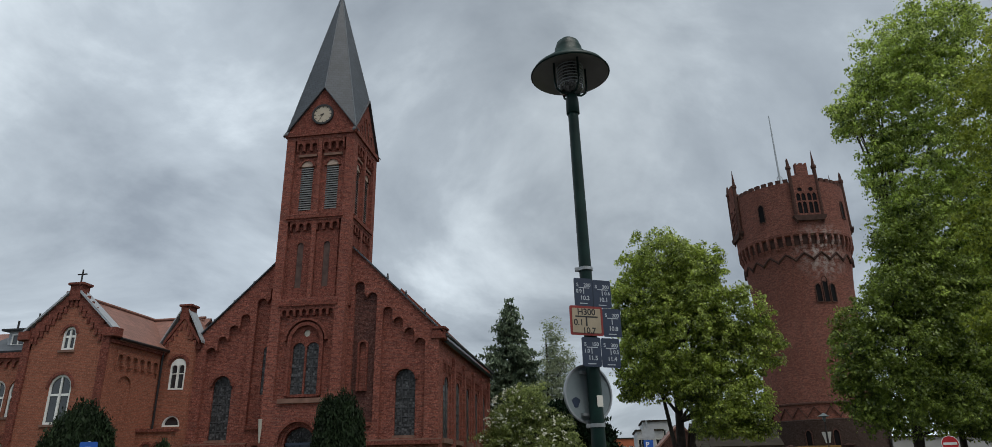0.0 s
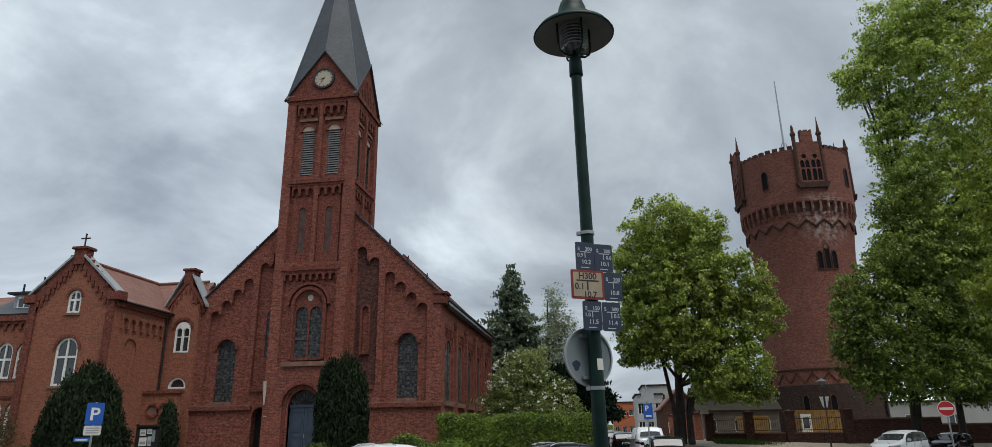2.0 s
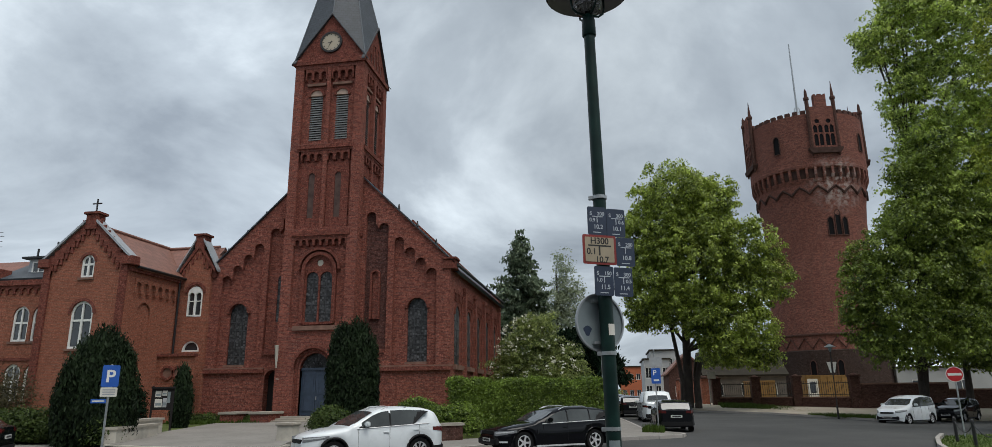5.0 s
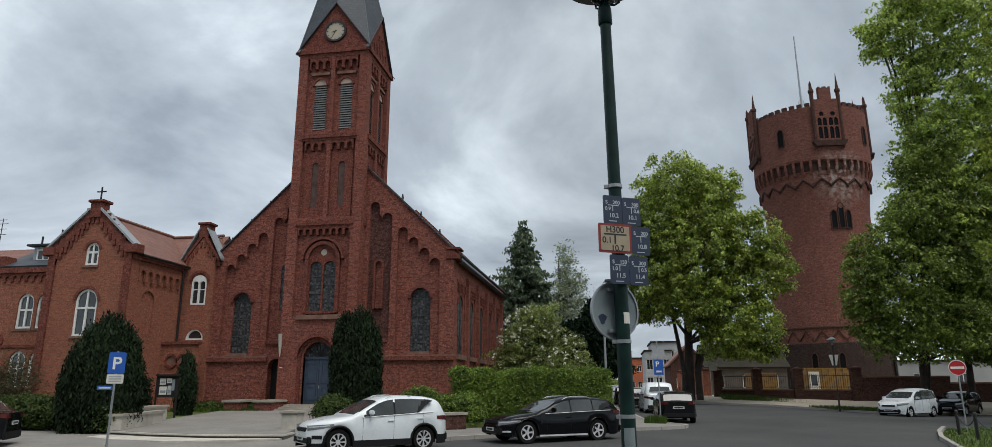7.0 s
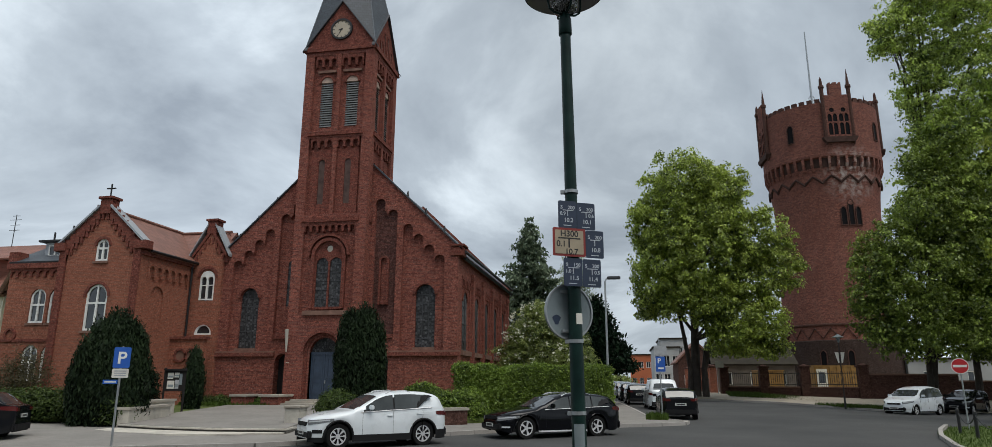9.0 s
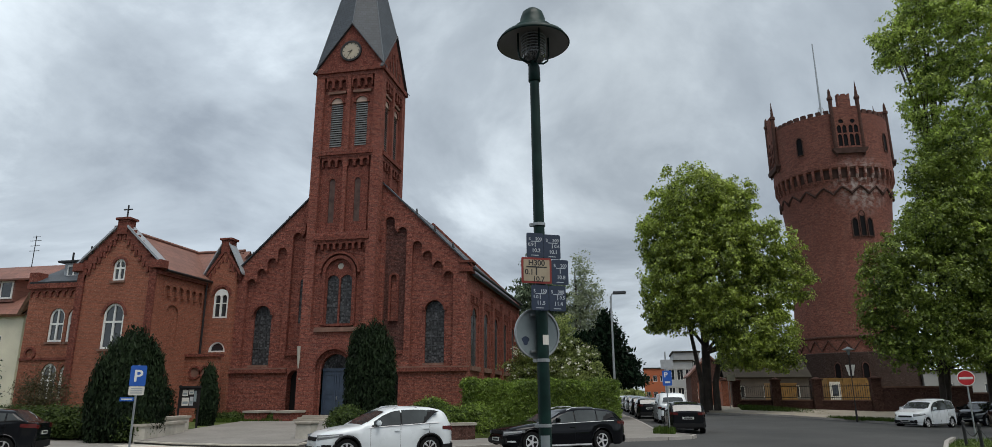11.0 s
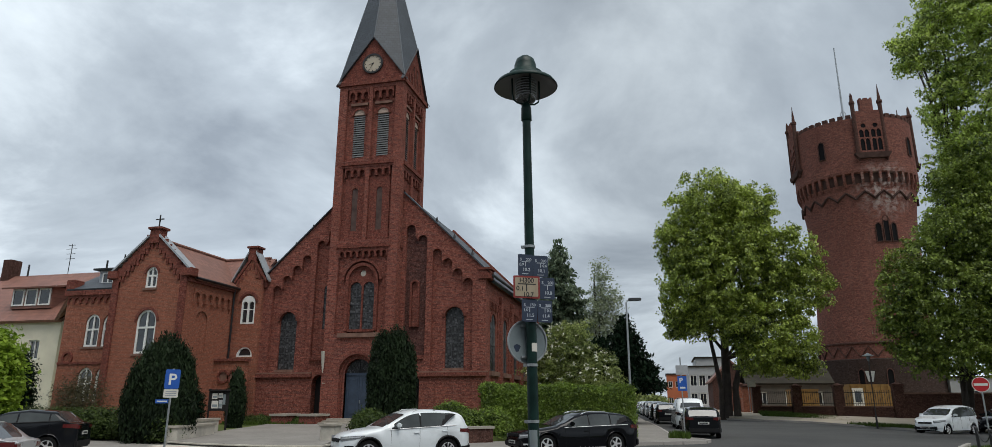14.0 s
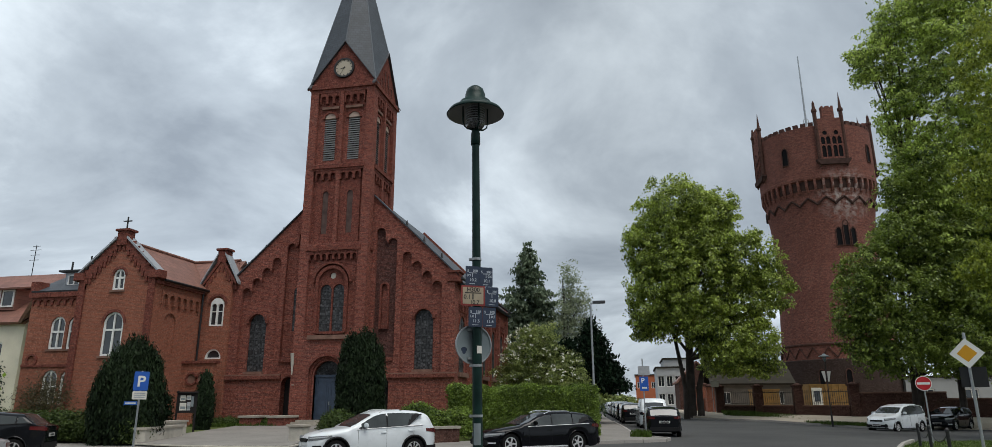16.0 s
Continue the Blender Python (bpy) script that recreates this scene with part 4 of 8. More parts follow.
# low link wall between the houses
bm = bmesh.new()
prism(bm, facing(35.2), rect(AX1 + 0.002, XL + 0.3, GZ - 0.6, 4.2), [], -0.4, 0.0)
part("link_wall", bm, BRICK_ANNEX, annex)
bm = bmesh.new()
prism(bm, facing(35.2), rect(AX1 + 0.002, XL + 0.4, 4.2, 4.36), [], -0.5, 0.1)
part("link_coping", bm, BRICK_TRIM, annex)
for c in (AX1 + 0.75, XL - 0.35):
    bm = bmesh.new()
    prism(bm, facing(35.2), [(c + 0.4 * math.cos(math.pi * i / 8), 3.3 + 0.4 * math.sin(math.pi * i / 8)) for i in range(16)],
          [[(c + 0.28 * math.cos(math.pi * i / 8), 3.3 + 0.28 * math.sin(math.pi * i / 8)) for i in range(16)]], 0.0, 0.09)
    rn = part("roundel", bm, BRICK_TRIM, annex)
    bm = bmesh.new()
    prism(bm, facing(35.2), [(c + 0.29 * math.cos(math.pi * i / 8), 3.3 + 0.29 * math.sin(math.pi * i / 8)) for i in range(16)], [], -0.01, 0.012)
    part("sooty_disc", bm, STONE_DULL, rn)
# roofs
RZ = AGA - 0.45
sl = (RZ - 8.7) / (AX1 - AC)
for s in (-1, 1):
    xe = AC + s * (AX1 - AC + 0.3)
    bm = bmesh.new()
    quad_solid(bm, (xe, AY + 0.55, 8.85), (xe, 43.0, 8.85), (AC, 43.0, RZ), (AC, AY + 0.55, RZ), 0.14)
    part("roof", bm, TILE_RED, annex, "red clay tile roof")
bm = bmesh.new()
for s in (-1, 1):
    yy = 38.7 + s * 2.1
    quad_solid(bm, (AC, yy, RZ - 2.1), (WC + 0.4, yy, RZ - 2.1), (WC + 0.4, 38.7, RZ - 0.05), (AC, 38.7, RZ - 0.05), 0.14)
part("roof", bm, TILE_RED_X, annex, "red clay tile roof")
bm = bmesh.new()
for s in (-1, 1):
    quad_solid(bm, (WC + s * 1.3, WY + 0.5, 9.3), (WC + s * 1.3, 40.5, 9.3), (WC, 40.5, WGA - 0.1), (WC, WY + 0.5, WGA - 0.1), 0.12)
part("roof", bm, TILE_RED, annex, "red clay tile roof")
bm = bmesh.new()
tube(bm, [(AC, AY + 0.5, RZ + 0.04), (AC, 43.0, RZ + 0.04)], 0.11, 8)
tube(bm, [(AC, 38.7, RZ + 0.0), (WC, 38.7, RZ + 0.0)], 0.1, 8)
part("ridge_tiles", bm, TILE_RED, annex)
# set-back wing on the far side
LX0, LX1, LY = -34.25, -29.95, 33.1
L = facing(LY)
lwins = [(-32.1, 5.05, 6.6, 0.52), (-30.85, 5.05, 6.6, 0.52), (-32.1, 1.85, 3.4, 0.52), (-30.85, 1.85, 3.4, 0.52)]
bm = bmesh.new()
prism(bm, L, rect(LX0, LX1, GZ - 0.6, 8.5), [arch(c, a, b - 0.1, r) for c, a, b, r in lwins], -0.6, 0.0)
part("wing_wall", bm, BRICK_ANNEX, annex)
for c, a, b, r in lwins:
    sash_window(annex, L, c, a, b - 0.1, r, -0.1, 0.72)
bm = bmesh.new()
frieze(bm, L, LX0 + 0.1, LX1, 8.2, 9, 0.0, 0.1, 0.5, 0.16)
part("corbel_table", bm, BRICK_TRIM, annex)
bm = bmesh.new()
prism(bm, L, rect(LX0 - 0.1, LX1, 8.2, 8.5), [], 0.0, 0.2)
part("eaves_cornice", bm, BRICK_TRIM, annex)
bm = bmesh.new()
prism(bm, L, rect(LX0, LX1, 4.0, 4.15), [], 0.0, 0.06)
part("belt_course", bm, BRICK_TRIM, annex)
bm = bmesh.new()
prism(bm, L, [(-33.55 + 0.4 * math.cos(math.pi * i / 8), 4.4 + 0.4 * math.sin(math.pi * i / 8)) for i in range(16)],
      [[(-33.55 + 0.27 * math.cos(math.pi * i / 8), 4.4 + 0.27 * math.sin(math.pi * i / 8)) for i in range(16)]], 0.0, 0.09)
part("roundel", bm, BRICK_TRIM, annex)
bm = bmesh.new()
box(bm, LX0, LX0 + 0.6, LY + 0.6, 41, GZ - 0.6, 8.5)
part("wing_wall", bm, BRICK_ANNEX, annex)
bm = bmesh.new()
box(bm, LX0 - 0.15, LX0 + 0.5, LY - 0.15, LY + 0.6, 8.5, 9.2, 0.03)
part("corner_block", bm, BRICK_TRIM, annex)
bm = bmesh.new()
quad_solid(bm, (LX0, LY - 0.2, 8.6), (LX1, LY - 0.2, 8.6), (LX1, LY + 3.5, 10.6), (LX0, LY + 3.5, 10.6), 0.14)
quad_solid(bm, (LX0, 41, 8.6), (LX1, 41, 8.6), (LX1, LY + 3.5, 10.6), (LX0, LY + 3.5, 10.6), 0.14)
part("wing_roof", bm, SLATE, annex, "low grey roof")
bm = bmesh.new()
box(bm, -32.9, -30.2, LY + 0.8, LY + 3.0, 8.9, 9.9)
dm = part("dormer", bm, LEAD, annex, "grey flat-roofed dormer")
bm = bmesh.new()
box(bm, -33.2, -30.1, LY + 0.5, LY + 3.2, 9.9, 10.02, 0.02)
part("dormer_roof", bm, BLACK, dm)
for c in (-32.2, -31.0):
    bm = bmesh.new()
    prism(bm, facing(LY + 0.8), rect(c - 0.45, c + 0.45, 9.05, 9.75), [rect(c - 0.36, c - 0.04, 9.14, 9.66), rect(c + 0.04, c + 0.36, 9.14, 9.66)], 0.0, 0.05)
    dw = part("window", bm, WHITE, dm)
    bm = bmesh.new()
    prism(bm, facing(LY + 0.8), rect(c - 0.4, c + 0.4, 9.1, 9.7), [], 0.0, 0.02)
    part("pane", bm, GLASS_WIN, dw)
bm = bmesh.new()
tube(bm, [(-32.3, LY + 2.0, 9.9), (-32.3, LY + 2.0, 11.2)], 0.05, 6)
part("vent_pipe", bm, BLACK, annex)


# ---- ground ----
def zg(x, y):
    """Height of the road: it climbs a little towards the water tower."""
    rise = 0.0115 * min(max(0.0, y - 20.0), 45.0)
    return rise * min(1.0, max(0.0, 1.0 - (x - 12.0) / 8.0))


KERB_LINE = [(-60, -8.0), (-25, 10.4), (-15.1, 15.7), (-9.8, 18.7), (-8.2, 20.6), (-6.7, 22.4), (-3.9, 25.2), (-1.5, 27.3), (0.6, 28.8),
             (2.2, 29.7), (3.2, 30.5), (3.4, 31.3), (2.8, 32.2), (1.9, 33.5), (1.2, 42.0), (0.2, 52.0), (-1.2, 70.0), (-5.0, 120.0), (-8.0, 168.0)]


def sheet(name, mat, label, cat, outline, zf, step=None, kind="structure", thick=0.0):
    """A laid surface with a given outline whose height follows zf(x, y)."""
    bm = bmesh.new()
    pts = [Vector((x, y, 0)) for x, y in outline]
    tris = tessellate([pts])
    vs = [bm.verts.new((p.x, p.y, zf(p.x, p.y))) for p in pts]
    for a, b, c in tris:
        bm.faces.new((vs[a], vs[b], vs[c]))
    if thick:
        lo = [bm.verts.new((p.x, p.y, zf(p.x, p.y) - thick)) for p in pts]
        for i in range(len(pts)):
            j = (i + 1) % len(pts)
            bm.faces.new((vs[i], vs[j], lo[j], lo[i]))
    return setting(name, bm, mat, label, cat, kind)


bm = bmesh.new()
N = 46
xs = [-900, -400, -180, -90] + [-60 + 120 * i / (N - 1) for i in range(N)] + [90, 180, 400, 900]
ys = [-900, -300, -80] + [-20 + 190 * i / (2 * N - 1) for i in range(2 * N)] + [240, 400, 900, 1800]
grid = [[bm.verts.new((x, y, zg(x, y) if -61 < x < 61 and -21 < y < 171 else (zg(0, 170) - 0.02 if y > 60 else 0))) for x in xs] for y in ys]
for j in range(len(ys) - 1):
    for i in range(len(xs) - 1):
        bm.faces.new((grid[j][i], grid[j][i + 1], grid[j + 1][i + 1], grid[j + 1][i]))
setting("ground", bm, ASPHALT, "worn grey asphalt of a wide road junction", "road")

pave = KERB_LINE + [(-13.0, 168.0), (-9.0, 120.0), (-4.2, 70.0), (-2.6, 52.0), (-1.6, 42.0), (-1.2, 33.0), (-60, 33.0)]
sheet("pavement", PAVING, "pale paved footway along the church", "pavement", pave, lambda x, y: zg(x, y) + 0.12, thick=0.3)


def kerb_run(name, line, z_top, width, group):
    for i in range(len(line) - 1):
        a, b = Vector((*line[i], 0)), Vector((*line[i + 1], 0))
        d = (b - a)
        if d.length > 60:
            a = b - d.normalized() * 60 if i == 0 else a
            b = a + d.normalized() * 60
            d = b - a
        k = max(1, round(d.length / 1.0))
        nrm = Vector((d.y, -d.x, 0)).normalized() * width
        for j in range(k):
            p, q = a + d * ((j + 0.008) / k), a + d * ((j + 0.992) / k)
            bm = bmesh.new()
            vv = []
            for w, o in ((0.0, 0.0), (1.0, 0.0)):
                for pt in (p, q):
                    pp = pt + nrm * (w - 0.02)
                    vv.append((pp.x, pp.y, zg(pt.x, pt.y)))
            top = [bm.verts.new((x, y, z + z_top)) for x, y, z in (vv[0], vv[1], vv[3], vv[2])]
            lo = [bm.verts.new((x, y, z - 0.15)) for x, y, z in (vv[0], vv[1], vv[3], vv[2])]
            bm.faces.new(top)
            for m in range(4):
                bm.faces.new((top[m], top[(m + 1) % 4], lo[(m + 1) % 4], lo[m]))
            KERBS.append((name, bm))


KERBS = []
church_lawn = [(-60, 25.0), (-18.6, 24.5), (-19.3, 28.0), (-20.7, 36.0), (-11.9, 36.0), (-11.15, 27.0), (-11.0, 24.5), (-9.2, 24.3), (-7.0, 26.2), (-2.0, 30.2), (-1.4, 31.5), (-1.9, 42), (-2.9, 52), (-4.5, 70), (-7, 92), (-60, 92)]
sheet("lawn", GRASS_BASE, "church garden ground behind low walls", "lawn", church_lawn, lambda x, y: 0.3 + 0.26 * min(1.0, max(0.0, (y - 24.5) / 6.0)) + (0.0 if y < 40 else 0.02), thick=0.5)
terrace = [(-17.3, 22.5), (-15.2, 21.75), (-12.9, 21.35), (-10.3, 21.6), (-11.0, 24.0), (-11.3, 27.0), (-12.0, 35.8), (-20.5, 35.8), (-19.0, 28.0)]
sheet("terrace", PAVING, "pale slab forecourt sloping up to the church door", "pavement", terrace, lambda x, y: 0.345 + max(0, y - 22) * 0.024, thick=0.5)

# ---- water tower ----
WTX, WTY = 27.94, 93.0
WT_BRICK = brick_mat("water_tower_brick", (0.25, 0.10, 0.074), (0.11, 0.047, 0.038), (0.18, 0.12, 0.098), (WTX, WTY, 7.5), stain=0.5, scale=1.6, bloom=(29.6, 86.2, 27.2, 4.2))
# darker brick of the foot, with the trees' shade added to its colour
WT_FOOT = brick_mat("water_tower_shaded_foot_brick", (0.058, 0.038, 0.032), (0.034, 0.023, 0.02), (0.062, 0.05, 0.044), (WTX, WTY, 7.5), stain=0.5, scale=1.6)
# dark brick of bands and sills, also the painted shade between corbels
SOOT_SHADE = plain("sooty_brick", (0.06, 0.036, 0.03), 0.9, var=0.35, scale=2.0, spec=0.1)
PITCH = plain("unlit_opening", (0.006, 0.006, 0.007), 0.7, spec=0.1)
wt = thing("water_tower", "round red brick water tower with a crenellated crown", "water tower", (WTX, WTY, 0.5))
PHI0 = math.atan2(-0.05 - WTY, 0.82 - WTX)


def on_drum(r, deg, z):
    a = PHI0 + radians(deg)
    return Vector((WTX + r * math.cos(a), WTY + r * math.sin(a), z))


def drum_plane(r, deg):
    a = PHI0 + radians(deg)
    return Plane((WTX + r * math.cos(a), WTY + r * math.sin(a), 0), (-math.sin(a), math.cos(a), 0), (math.cos(a), math.sin(a), 0))


bm = bmesh.new()
lathe(bm, (WTX, WTY), [(7.15, -0.5), (6.98, 6.6), (6.98, 6.8), (6.8, 6.9)], 64)
part("foot", bm, WT_FOOT, wt)
bm = bmesh.new()
lathe(bm, (WTX, WTY), [(6.8, 6.5), (6.45, 13), (6.2, 20), (6.25, 23.0), (6.45, 25.2), (6.65, 26.6)], 64)
part("shaft", bm, WT_BRICK, wt)
bm = bmesh.new()
lathe(bm, (WTX, WTY), [(6.65, 26.6), (6.68, 27.4), (6.8, 28.0), (6.8, 29.3), (7.2, 29.45), (7.24, 29.8), (7.2, 29.9), (7.2, 36.6), (6.75, 36.6), (6.75, 35.4), (0.2, 35.6)], 64)
part("drum", bm, WT_BRICK, wt)
for i in range(44):
    a = i * 360 / 44
    pl = drum_plane(6.75, a)
    bm = bmesh.new()
    prism(bm, Plane(pl.o - pl.a * 0.15, pl.n, pl.a), [(0, 27.7), (0.1, 27.7), (0.44, 28.5), (0.44, 29.44), (0, 29.44)], [], 0.0, 0.3)
    part("corbel", bm, WT_BRICK, wt)
    # dark panel that paints the shade into the gap beside each corbel
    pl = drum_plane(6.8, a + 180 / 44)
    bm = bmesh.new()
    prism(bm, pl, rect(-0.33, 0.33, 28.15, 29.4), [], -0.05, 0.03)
    part("gap_shade", bm, SOOT_SHADE, wt, "dark panel painted as the shade between corbels")
bm = bmesh.new()
pts = []
for i in range(0, 241):
    a = i * 1.5
    ph = (i % 12) / 12
    pts.append(on_drum(6.7, a, 26.1 + 0.95 * (1 - abs(2 * ph - 1)) ** 0.8))
tube(bm, pts, 0.15, 5)
part("zigzag_band", bm, SOOT_SHADE, wt)
bm = bmesh.new()
tube(bm, [on_drum(6.84, i * 7.5, 7.1 + (1.2 if i % 2 else 0.0)) for i in range(49)], 0.075, 5)
part("zigzag_band", bm, SOOT_SHADE, wt)
bm = bmesh.new()
lathe(bm, (WTX, WTY), [(6.8, 8.55), (6.88, 8.65), (6.88, 8.8), (6.6, 8.9)], 64, cap=False)
part("base_band", bm, BRICK_DARK, wt)


def bearing(ray, r):
    """Where a sight line of the given slope meets the drum, in degrees from its middle."""
    lo, hi = -80.0, 80.0
    for _ in range(40):
        m = (lo + hi) / 2
        p = on_drum(r, m, 0)
        lo, hi = (m, hi) if (p.x - 0.82) / (p.y + 0.05) < ray else (lo, m)
    return m


D_ORIEL, D_SLIT, D_TRIO = bearing(0.3217, 7.2), bearing(0.2543, 7.2), bearing(0.3245, 6.25)
for i in range(48):
    a = i * 7.5 + 3
    if abs(((a - D_ORIEL + 180) % 360) - 180) < 12:
        continue
    pl = drum_plane(6.98, a)
    bm = bmesh.new()
    prism(bm, pl, rect(-0.3, 0.3, 36.6, 37.1), [], -0.2, 0.22)
    part("merlon", bm, BRICK_DARK, wt)


def lancet(deg, r, z0, zs, hw, name="window"):
    pl = drum_plane(r, deg)
    bm = bmesh.new()
    prism(bm, pl, arch(0, z0 - 0.1, zs, hw + 0.09, 10, 0.6), [arch(0, z0, zs, hw, 10, 0.6)], -0.3, 0.12)
    w = part(name, bm, BRICK_DARK, wt)
    bm = bmesh.new()
    prism(bm, pl, arch(0, z0, zs, hw + 0.02, 10, 0.6), [], -0.2, 0.035)
    part("dark_pane", bm, PITCH, w)


for d in (D_SLIT, D_ORIEL + 44, D_ORIEL + 135, D_ORIEL - 135, D_ORIEL + 180):
    lancet(d, 7.2, 31.9, 33.7, 0.36)
for d, zt in ((-8.2, 22.6), (0, 23.5), (8.2, 22.6)):
    lancet(D_TRIO + d, 6.24, 20.8, zt, 0.3)
for d in (-16, 8):
    lancet(d, 7.02, 3.7, 5.2, 0.3)
# oriels with paired tracery lights between pinnacles
for d in (D_ORIEL, D_ORIEL - 90, D_ORIEL + 90):
    pl = drum_plane(7.2, d)
    bm = bmesh.new()
    prism(bm, pl, [(-1.7, 31.1), (1.7, 31.1), (2.05, 31.6), (2.05, 31.8), (-2.05, 31.8), (-2.05, 31.6)], [], -0.5, 0.34)
    part("oriel_sill", bm, SOOT_SHADE, wt)
    bm = bmesh.new()
    prism(bm, pl, rect(-1.62, 1.62, 31.8, 37.4), [arch(c, 32.1, 33.35, 0.25, 8, 0.6) for c in (-1.0, -0.37, 0.37, 1.0)] + [arch(c, 33.85, 34.55, 0.25, 8, 0.6) for c in (-1.0, -0.37, 0.37, 1.0)] +
          [[(c + 0.3 * math.cos(math.pi * i / 6), 35.4 + 0.3 * math.sin(math.pi * i / 6)) for i in range(12)] for c in (-0.69, 0.69)], -0.5, 0.14)
    orl = part("oriel", bm, WT_BRICK, wt, "brick oriel with paired tracery lights")
    bm = bmesh.new()
    prism(bm, pl, [(-0.74, 37.4), (0.74, 37.4), (0.74, 39.1), (0.5, 39.1), (0.5, 38.9), (0.25, 38.9), (0.25, 39.1), (-0.25, 39.1), (-0.25, 38.9), (-0.5, 38.9), (-0.5, 39.1), (-0.74, 39.1)], [], -0.5, 0.16)
    part("crow_step", bm, WT_BRICK, wt)
    bm = bmesh.new()
    prism(bm, pl, rect(-1.4, 1.4, 32.0, 35.9), [], 0.02, 0.05)
    part("dark_pane", bm, PITCH, orl)
    for u, ztop, rt in ((-1.62, 39.6, 0.16), (1.62, 40.6, 0.05)):
        p = pl.at(u, 0, 0.02)
        bm = bmesh.new()
        lathe(bm, (p.x, p.y), [(0.1, 30.8), (0.25, 31.6), (0.25, 38.3), (0.36, 38.4), (0.34, 38.7), (0.22, 38.8), (rt, ztop), (0.02, ztop + 0.35)], 8)
        part("pinnacle", bm, BRICK_DARK, wt)
bm = bmesh.new()
p = on_drum(2.6, -64, 35.6) + Vector((2.2, 0, 0))
for k in range(3):
    a = k * 2.1
    tube(bm, [(p.x + 0.9 * math.cos(a), p.y + 0.9 * math.sin(a), 35.5), (p.x, p.y, 39.6)], 0.07, 5)
tube(bm, [(p.x, p.y, 39.0), (p.x, p.y, 50.0)], [0.15, 0.08], 6)
tube(bm, [(p.x + 0.35 * math.cos(i * 0.4), p.y, 39.9 + 0.4 * math.sin(i * 0.4)) for i in range(17)], 0.05, 5)
part("mast", bm, GALV, wt, "thin steel aerial mast")

# ---- trees ----
def blob_points(rng, n, blobs, shell=0.55):
    """Places in a crown made of several rounded masses, denser towards the outside."""
    w = np.array([b[3] * b[4] * b[5] for b in blobs]) ** 0.72
    k = rng.choice(len(blobs), n, p=w / w.sum())
    B = np.array(blobs)[k]
    d = rng.normal(size=(n, 3))
    d /= np.linalg.norm(d, axis=1)[:, None]
    r = shell + (1 - shell) * rng.random(n) ** 0.7
    return B[:, :3] + d * B[:, 3:6] * r[:, None], d


def leaf_cloud(name, mat, parent, centres, normals, size, rng, jitter=0.9, aspect=1.7, droop=0.0, rise=0.9):
    """Many small folded leaves, each two facets."""
    n = len(centres)
    nr = normals + rng.normal(size=(n, 3)) * jitter
    nr[:, 2] += rise
    nr /= np.linalg.norm(nr, axis=1)[:, None]
    t = np.cross(nr, rng.normal(size=(n, 3)))
    t /= np.linalg.norm(t, axis=1)[:, None]
    t[:, 2] -= droop
    b = np.cross(nr, t)
    s = size * (0.55 + 0.9 * rng.random(n))[:, None]
    p0, p2 = centres - t * s * aspect * 0.5, centres + t * s * aspect * 0.5
    fold = nr * s * 0.18
    p1, p3 = centres + b * s * 0.5 + fold, centres - b * s * 0.5 + fold
    off = np.array(BASE[parent.name])
    verts = np.stack([p0, p1, p2, p3], 1).reshape(-1, 3) - off
    idx = np.arange(n) * 4
    faces = np.concatenate([np.stack([idx, idx + 1, idx + 2], 1), np.stack([idx, idx + 2, idx + 3], 1)])
    me = bpy.data.meshes.new(name)
    me.vertices.add(len(verts))
    me.vertices.foreach_set("co", verts.astype(np.float32).ravel())
    me.loops.add(len(faces) * 3)
    me.loops.foreach_set("vertex_index", faces.astype(np.int32).ravel())
    me.polygons.add(len(faces))
    me.polygons.foreach_set("loop_start", np.arange(0, len(faces) * 3, 3, dtype=np.int32))
    me.update(calc_edges=True)
    me.materials.append(mat)
    ob = new(name, me)
    ob.parent = parent
    BASE[ob.name] = Vector(off)
    return ob


def clumped(rng, blobs, clumps, per, spread, shell=0.5):
    """Leaves gathered in twig-end clumps, so that the crown has lumps and gaps."""
    c, d = blob_points(rng, clumps, blobs, shell)
    c = np.repeat(c, per, 0)
    d = np.repeat(d, per, 0)
    o = rng.normal(size=c.shape) * spread
    o[:, 2] *= 0.6
    return c + o, d * 0.6 + o / spread * 0.5


def limb_tree(t, rng, base, top, r0, tips, mat=None):
    """A tapered trunk with limbs that fork towards the given places."""
    bm = bmesh.new()
    b, e = Vector(base), Vector(top)
    mid = b.lerp(e, 0.5) + Vector((rng.normal() * 0.15, rng.normal() * 0.15, 0))
    tube(bm, [b + Vector((0, 0, -0.2)), b + Vector((0, 0, 0.35)), b.lerp(mid, 0.5), mid, e], [r0 * 1.5, r0 * 1.05, r0 * 0.9, r0 * 0.75, r0 * 0.3], 10)
    part("trunk", bm, mat or BARK, t)
    for tip in tips:
        bm = bmesh.new()
        tip = Vector(tip)
        h = min(0.95, max(0.3, (tip.z - b.z) / max(0.1, e.z - b.z) * 0.62))
        s = b.lerp(mid, h * 2) if h < 0.5 else mid.lerp(e, h * 2 - 1)
        m = s.lerp(tip, 0.5) + Vector((0, 0, 0.12 * (tip - s).length))
        tube(bm, [s, m, tip], [r0 * 0.38, r0 * 0.22, r0 * 0.05], 6)
        for _ in range(3):
            tp = tip + Vector(rng.normal(size=3)) * min(0.55, 0.1 * (tip - s).length)
            tube(bm, [m, m.lerp(tp, 0.5) + Vector((0, 0, 0.2)), tp], [r0 * 0.15, r0 * 0.09, r0 * 0.03], 5)
        part("limb", bm, mat or BARK, t)


